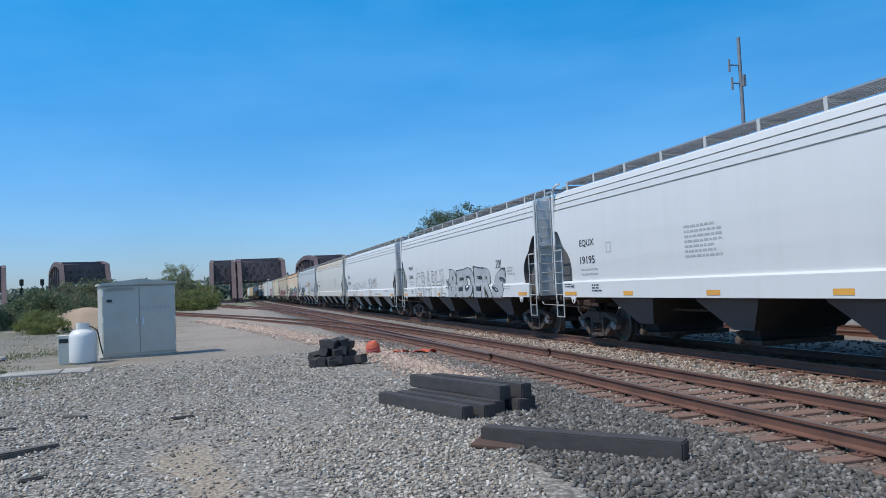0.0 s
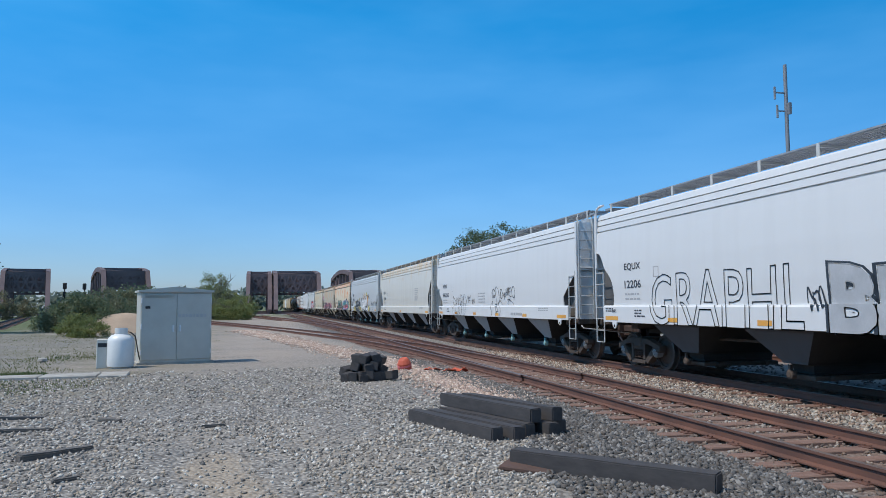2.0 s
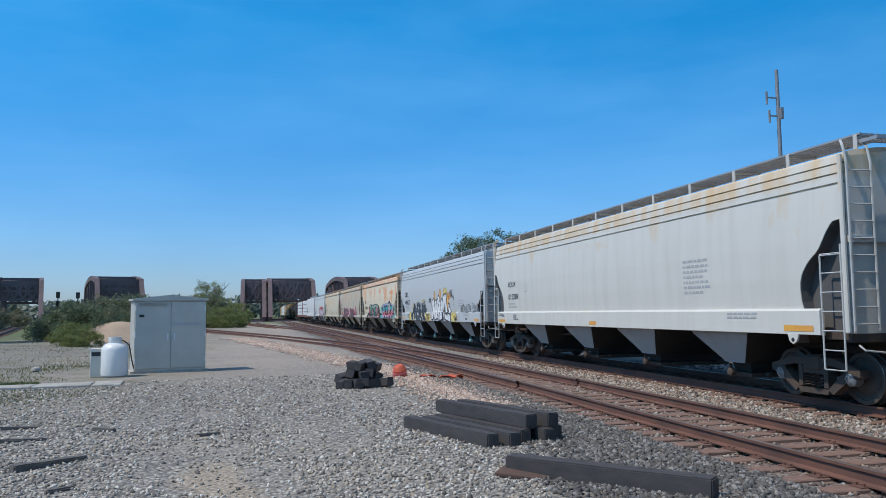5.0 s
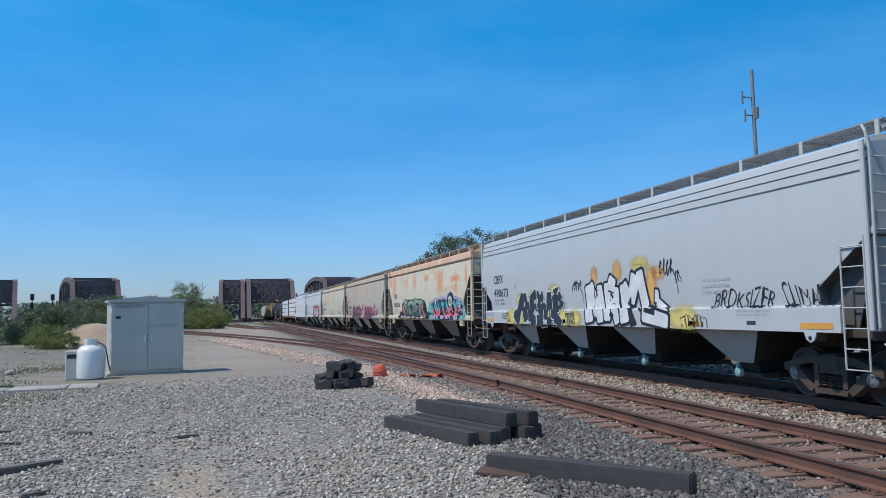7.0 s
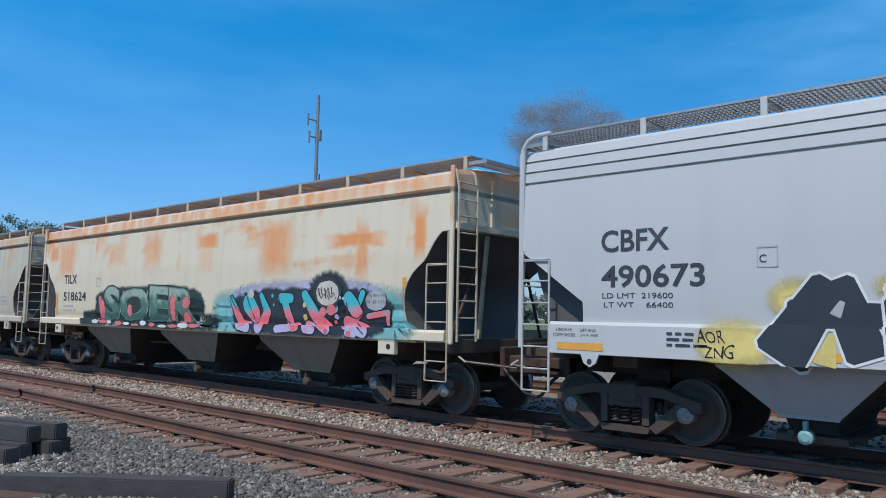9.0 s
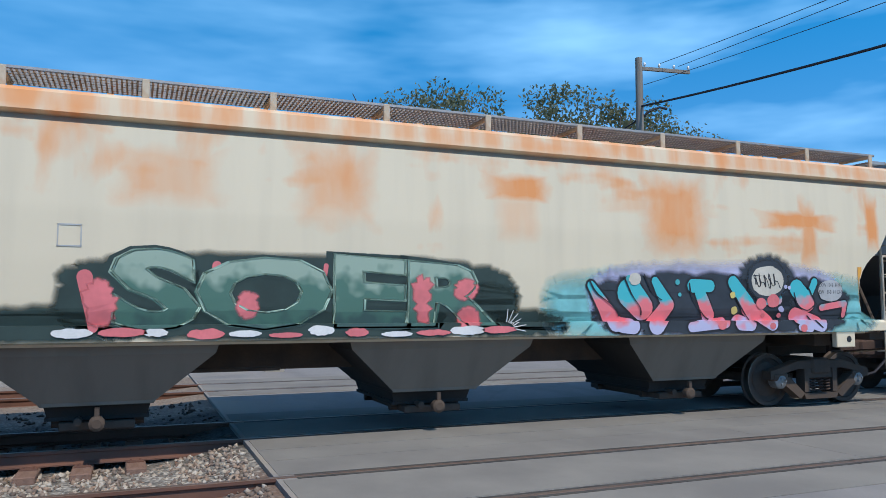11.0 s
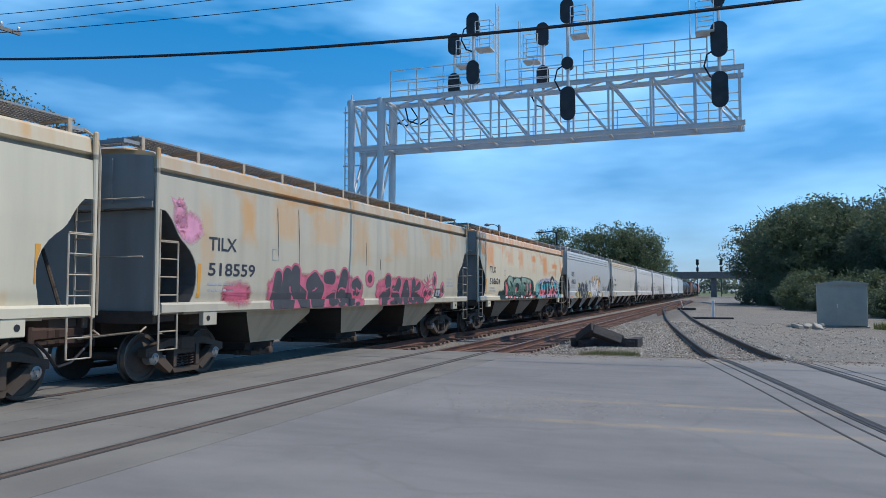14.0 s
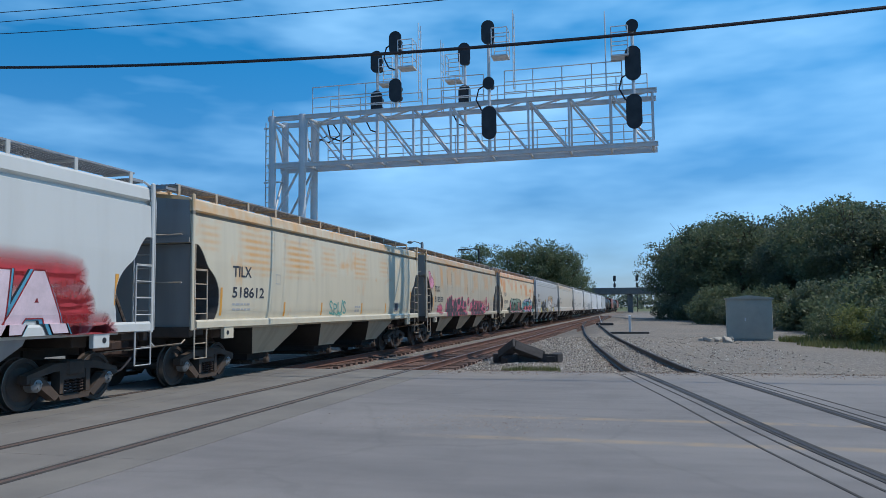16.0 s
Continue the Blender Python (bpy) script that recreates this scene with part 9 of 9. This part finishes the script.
CROWNS = [leaf_crown(3 + k, 3.2, 3.4, 130, 80, 0.105) for k in range(4)]
FINE = [leaf_crown(43 + k, 3.2, 3.4, 115, 120, 0.088) for k in range(4)]
SHRUBS = [leaf_crown(23 + k, 1.5, 1.1, 60, 110, 0.062, 0.1) for k in range(3)]


WISPY = leaf_crown(71, 3.0, 3.0, 70, 90, 0.085)


def trunk_mesh(seed, h, spread, twigs=0, depth=3):
    r = random.Random(seed)
    g = Geo()

    def limb(p, d, ln, rad, lev):
        q = p + d * ln
        g.tube(p, q, rad, 7 if lev == 0 else 5, rad * 0.62, caps=False)
        if lev >= depth:
            return
        for _ in range(4 if lev < 2 else 3):
            nd = (d + Vector((r.uniform(-1, 1), r.uniform(-1, 1), r.uniform(-0.25, 0.7))) * spread).normalized()
            limb(p + d * ln * r.uniform(0.62, 1.0), nd, ln * r.uniform(0.55, 0.78), rad * 0.52, lev + 1)
    limb(Vector((0, 0, 0)), Vector((r.uniform(-0.05, 0.05), r.uniform(-0.05, 0.05), 1)).normalized(), h * 0.42, h * 0.022, 0)
    return g.mesh("trunk", [BARK])


TRUNKS = [trunk_mesh(5 + k, 9.0, 0.8) for k in range(2)]


def tree(x, y, h, mat, label, k=0, wide=1.0, turn=0.0, lift=0.62, fine=False):
    t = thing("tree", pose(x, y, ground_z(x, y) - 0.1, 0, 0, turn), label, "tree", "trees")
    f = h / 9.6
    part("trunk", TRUNKS[k % 2], None, t, at=Matrix.Diagonal((f, f, f, 1)))
    c = part("crown", (FINE if fine else CROWNS)[k % 4], None, t, at=Matrix.Translation((0, 0, h * lift)) @ Matrix.Diagonal((f * wide, f * wide, f, 1)))
    coloured(c, mat)
    return t


def shrub(x, y, s, mat, label, k=0, tall=1.0):
    t = thing("shrub", pose(x, y, ground_z(x, y) - 0.05, 0, 0, rnd.uniform(0, 360)), label, "shrub", "shrubs")
    coloured(part("foliage", SHRUBS[k % 3], None, t, at=Matrix.Translation((0, 0, 0.75 * s * tall)) @ Matrix.Diagonal((s, s, s * tall, 1))), mat)
    for i in range(4):
        part("stem", Geo().tube((0, 0, 0), (rnd.uniform(-0.5, 0.5) * s, rnd.uniform(-0.5, 0.5) * s, s * tall), 0.03 * s, 5, 0.012 * s), BARK, t)
    return t


# north: bushes before the bridges, a thin spring tree, trees beyond the train
for k, (b, d, s) in enumerate(((-15.3, 172, 1.8), (-13.0, 120, 1.3), (-11.9, 105, 1.45), (-11.1, 96, 1.6), (-10.2, 100, 1.5), (-11.3, 80, 1.5), (-12.6, 75, 1.1), (-4.6, 150, 3.1), (-3.6, 140, 3.0), (-2.4, 135, 2.6), (-1.6, 145, 2.3), (-6.2, 170, 3.0), (-9.0, 230, 3.0), (-17.3, 140, 2.6), (-19, 120, 3.0))):
    shrub(*bearing(b, d), s, LEAF_LIGHT if k in (9, 10) else (LEAF_DRY if k < 7 or k % 2 else LEAF), "leafy green shrub beside the tracks", k)
for k, (b, d, s, tall) in enumerate(((-13.3, 66, 1.2, 0.85), (-12.5, 62, 1.4, 0.95), (-11.6, 60, 1.5, 1.05), (-10.9, 63, 1.5, 1.1), (-10.2, 68, 1.5, 1.0), (-12.2, 52, 0.8, 1.0), (-11.3, 50, 0.75, 0.9), (-8.9, 90, 2.2, 1.0), (-7.9, 95, 2.4, 1.0), (-2.9, 118, 2.4, 1.1), (-1.9, 112, 1.9, 0.9))):
    shrub(*bearing(b, d), s, LEAF_LIGHT if k in (5, 6, 10) else (LEAF_OLIVE if k % 2 else LEAF), "rounded green shrub in the rough ground", k, tall)
yt = tree(*bearing(-3.1, 125), 8.4, LEAF_LIGHT, "thin young tree in spring leaf", 1, 0.8)
for ch in yt.children:
    if ch.name.startswith("crown"):
        ch.data = WISPY
        coloured(ch, LEAF_LIGHT)
tree(*bearing(-19.3, 62), 9.5, LEAF_DARK, "dark green tree at the edge of the lot", 2, 0.9, 40)
for k, (b, d, h) in enumerate(((12.6, 165, 12.6), (14.2, 160, 13.4), (15.9, 150, 17.2), (16.8, 158, 15.0), (18.6, 148, 18.4), (19.8, 150, 17.6), (21.5, 150, 13), (24, 150, 12), (28, 140, 11))):
    tree(*bearing(b, d), h, LEAF, "broad green tree beyond the freight train", k, 1.0, 50 * k)
# south: woods on the west side, trees beyond the train
for k in range(34):
    u = k / 33
    x, y = -2.0 - 23 * u ** 0.85 + rnd.uniform(-4, 2), -128 + 92 * u + rnd.uniform(-7, 7)
    tree(x - 3, y, rnd.uniform(14.2, 16.6) * (1.0 - 0.28 * u), LEAF_DARK if k % 3 else LEAF, "dense dark green tree in the woods beside the lot", k, 1.15, 67 * k, 0.52, y > -62)
for k in range(22):
    u = k / 21
    shrub(-4.5 - 9 * u + rnd.uniform(-1.5, 1), -118 + 78 * u + rnd.uniform(-3, 3), rnd.uniform(1.3, 2.2), LEAF_DARK if k % 2 else LEAF, "green undergrowth at the foot of the woods", k)
for k in range(9):
    shrub(-8.2 - 1.2 * k + rnd.uniform(-0.5, 0.5), -38 + 1.4 * k + rnd.uniform(-1, 1), rnd.uniform(0.7, 1.5), LEAF_LIGHT if k % 2 else LEAF, "low bright green bush beside the hut", k)
for k, (b, d, h) in enumerate(((166.0, 190, 16.5), (168.4, 185, 19.0), (167.2, 192, 16), (171.2, 150, 15.5), (172.4, 148, 16.4), (173.6, 150, 15.6), (174.6, 150, 13.8), (175.4, 165, 10.0), (164.5, 190, 12), (162, 180, 12), (159, 170, 11))):
    tree(*bearing(b, d), h, LEAF, "rounded green tree beyond the train", k, 1.1, 40 * k, 0.56)
for k, (b, d, h) in enumerate(((109.2, 52, 16.6), (113.2, 55, 18.4), (111.4, 58, 14.0), (117.5, 52, 15.0), (121, 52, 16.5), (124.5, 52, 16.2), (128, 52, 14.4), (131, 54, 13.2), (133.5, 58, 11.5), (107, 70, 10), (100, 74, 9), (88, 80, 9), (92, 78, 8), (96, 76, 9.5), (83, 85, 10), (75, 85, 8), (70, 88, 8), (136, 66, 9))):
    tree(*bearing(b, d), h, LEAF_OLIVE if k < 9 or k % 2 else LEAF, "tall olive-green tree behind the houses", k, 0.8 if k < 3 else 0.95, 33 * k, fine=True)


def conifer(x, y, h):
    t = thing("conifer", pose(x, y, -0.3), "dark blue-green conifer behind the houses", "tree", "conifers")
    part("trunk", Geo().tube((0, 0, 0), (0, 0, h), 0.02 * h, 7, 0.01), BARK, t)
    r = random.Random(int(h * 10))
    vs, fs = [], []
    for k in range(2600):
        u = r.random() ** 0.8
        q, a = (1 - u) * h * 0.2 * (0.5 + 0.5 * r.random()) * (0.75 + 0.25 * math.sin(u * 40)), r.uniform(0, 6.283)
        p = Vector((q * math.cos(a), q * math.sin(a), h * (0.12 + 0.88 * u) - 0.25 * q))
        d = Vector((math.cos(a), math.sin(a), r.uniform(-0.5, 0.1))) * h * 0.028
        w = Vector((-math.sin(a), math.cos(a), r.uniform(-0.4, 0.4))) * h * 0.008
        i = len(vs)
        vs += [tuple(p - d), tuple(p + w), tuple(p + d), tuple(p - w)]
        fs.append((i, i + 1, i + 2, i + 3))
    me = bpy.data.meshes.new("crown")
    me.from_pydata(vs, [], fs)
    me.materials.append(LEAF_DARK)
    part("crown", me, None, t)


conifer(*bearing(78.2, 82), 11.0)
conifer(*bearing(76.1, 86), 9.6)
conifer(*bearing(80.5, 84), 8.0)


def bare_tree(x, y, h):
    t = thing("bare_tree", pose(x, y, -0.3), "nearly bare tree with brown buds behind the train", "tree")
    coloured(part("trunk", trunk_mesh(77, h * 0.8, 0.62, depth=5), None, t), TWIG)
    me = leaf_crown(91, 1.0, 1.0, 420, 230, 0.0085, 0.1)
    me.materials[0] = BUDS
    part("bud_crown", me, None, t, at=Matrix.Translation((0, 0, h * 0.83)) @ Matrix.Diagonal((h * 0.235, h * 0.235, h * 0.15, 1)))


bare_tree(*bearing(57.0, 46.0), 15.6)

# distant woods round the horizon
rs_far = random.Random(3)
fv = []
for k in range(260):
    a = k * 360 / 260 + rs_far.uniform(-0.6, 0.6)
    if -20 < a - 360 < 12 or -1 < a < 12:
        d, h = 420, rs_far.uniform(8, 11)
    elif 172 < a < 184:
        d, h = 520, rs_far.uniform(7, 10)
    else:
        d, h = 300, rs_far.uniform(8, 12)
    fv.append((*bearing(a, d + rs_far.uniform(-25, 25)), h))
wood_v, wood_f = [], []
for x, y, h in fv:
    for _ in range(170):
        p = Vector((x + rs_far.gauss(0, 4.2), y + rs_far.gauss(0, 3), max(0.2, min(h * 1.05, abs(rs_far.gauss(0.55 * h, 0.3 * h))))))
        u = Vector((rs_far.gauss(0, 1), rs_far.gauss(0, 1), rs_far.gauss(0, 1))).normalized()
        w = u.orthogonal().normalized()
        s = rs_far.uniform(0.9, 1.9)
        i = len(wood_v)
        wood_v += [p - u * s, p + w * s * 0.7, p + u * s, p - w * s * 0.7]
        wood_f.append((i, i + 1, i + 2, i + 3))
me = bpy.data.meshes.new("distant_woods")
me.from_pydata([tuple(p) for p in wood_v], [], wood_f)
me.materials.append(LEAF_HAZE)
tagged(new("distant_woods", me), "far green woods along the horizon", "woods", kind="stuff")


def grass_patch(name, spots, count, hgt, seed, label):
    r = random.Random(seed)
    vs, fs = [], []
    for _ in range(count):
        cx, cy, rad = r.choice(spots)
        a, q = r.uniform(0, 6.283), rad * r.random() ** 0.6
        x, y = cx + q * math.cos(a), cy + q * math.sin(a)
        z = ground_z(x, y)
        h, b, ln = hgt * r.uniform(0.4, 1.2), r.uniform(0, 6.283), r.uniform(0.0, 0.5)
        w = 0.006 + 0.00035 * math.hypot(x, y)
        i = len(vs)
        dx, dy = math.cos(b), math.sin(b)
        vs += [(x - w * dy, y + w * dx, z), (x + w * dy, y - w * dx, z), (x + ln * h * dx, y + ln * h * dy, z + h)]
        fs.append((i, i + 1, i + 2))
    m = bpy.data.meshes.new(name)
    m.from_pydata(vs, [], fs)
    m.materials.append(GRASS)
    return tagged(new(name, m), label, "grass", kind="stuff")


mound = thing("dirt_mound", pose(-9.3, 58.0, ground_z(-9.3, 58.0) - 0.1), "low tan mound of bare dirt behind the cabinet", "mound")
mg = Geo()
rows = []
for k in range(7):
    q = k / 6
    rows.append([((3.3 * (1 - q) + 0.25) * (1 + 0.18 * noise.noise((3 * math.cos(6.2832 * i / 22), 3 * math.sin(6.2832 * i / 22), q))) * math.cos(6.2832 * i / 22),
                  (2.2 * (1 - q) + 0.2) * math.sin(6.2832 * i / 22), 1.45 * (1 - (1 - q) ** 1.7)) for i in range(22)])
part("earth", mg.loft(rows), plain("tan_earth", (0.44, 0.33, 0.24), (0.36, 0.27, 0.2), 0.95, 0, 8, 0.9, 0.8, 0.05), mound, smooth=True)
grass_patch("grass", [(-5.5, 19, 2.0), (-7.5, 23, 2.5), (-9, 27, 3.0), (-6.3, 22.5, 0.8)], 4200, 0.055, 14, "sparse dry weeds in the gravel")
grass_patch("grass", [(-9, 42, 7), (-7, 33, 4), (-12, 55, 9), (-8.5, 48, 6), (-6.5, 29, 1.6), (-5.6, 31, 2.0)], 2600, 0.06, 4, "rough yellow-green grass beside the cabinet")
grass_patch("grass", [(3.0, -21.3, 0.55), (3.4, -21.2, 0.45), (2.6, -21.4, 0.4)], 900, 0.18, 6, "tuft of grass at the edge of the crossing")
grass_patch("grass", [(-9, -36, 2.5), (-11, -33, 3), (-8, -40, 1.6), (-13, -30, 3)], 7000, 0.3, 7, "grass at the edge of the woods")

build_road()


def motions():
    times = [0.5 * k for k in range(33)]
    for index, car in CARS.items():
        walk(car, [(t, pose(X_TRAIN, car_y(index, t), 0)) for t in times])
    # the wheels of the cars that pass near
    steps = [k / FPS for k in range(16 * FPS + 1)]
    turns = [math.degrees(travelled(t) / WHEEL_R) for t in steps]
    for index in range(-4, 5):
        for w, dy in WHEELSETS[index]:
            walk(w, [(t, pose(0, dy, WHEEL_R + 0.012, a, 0, 0)) for t, a in zip(steps, turns)])


motions()
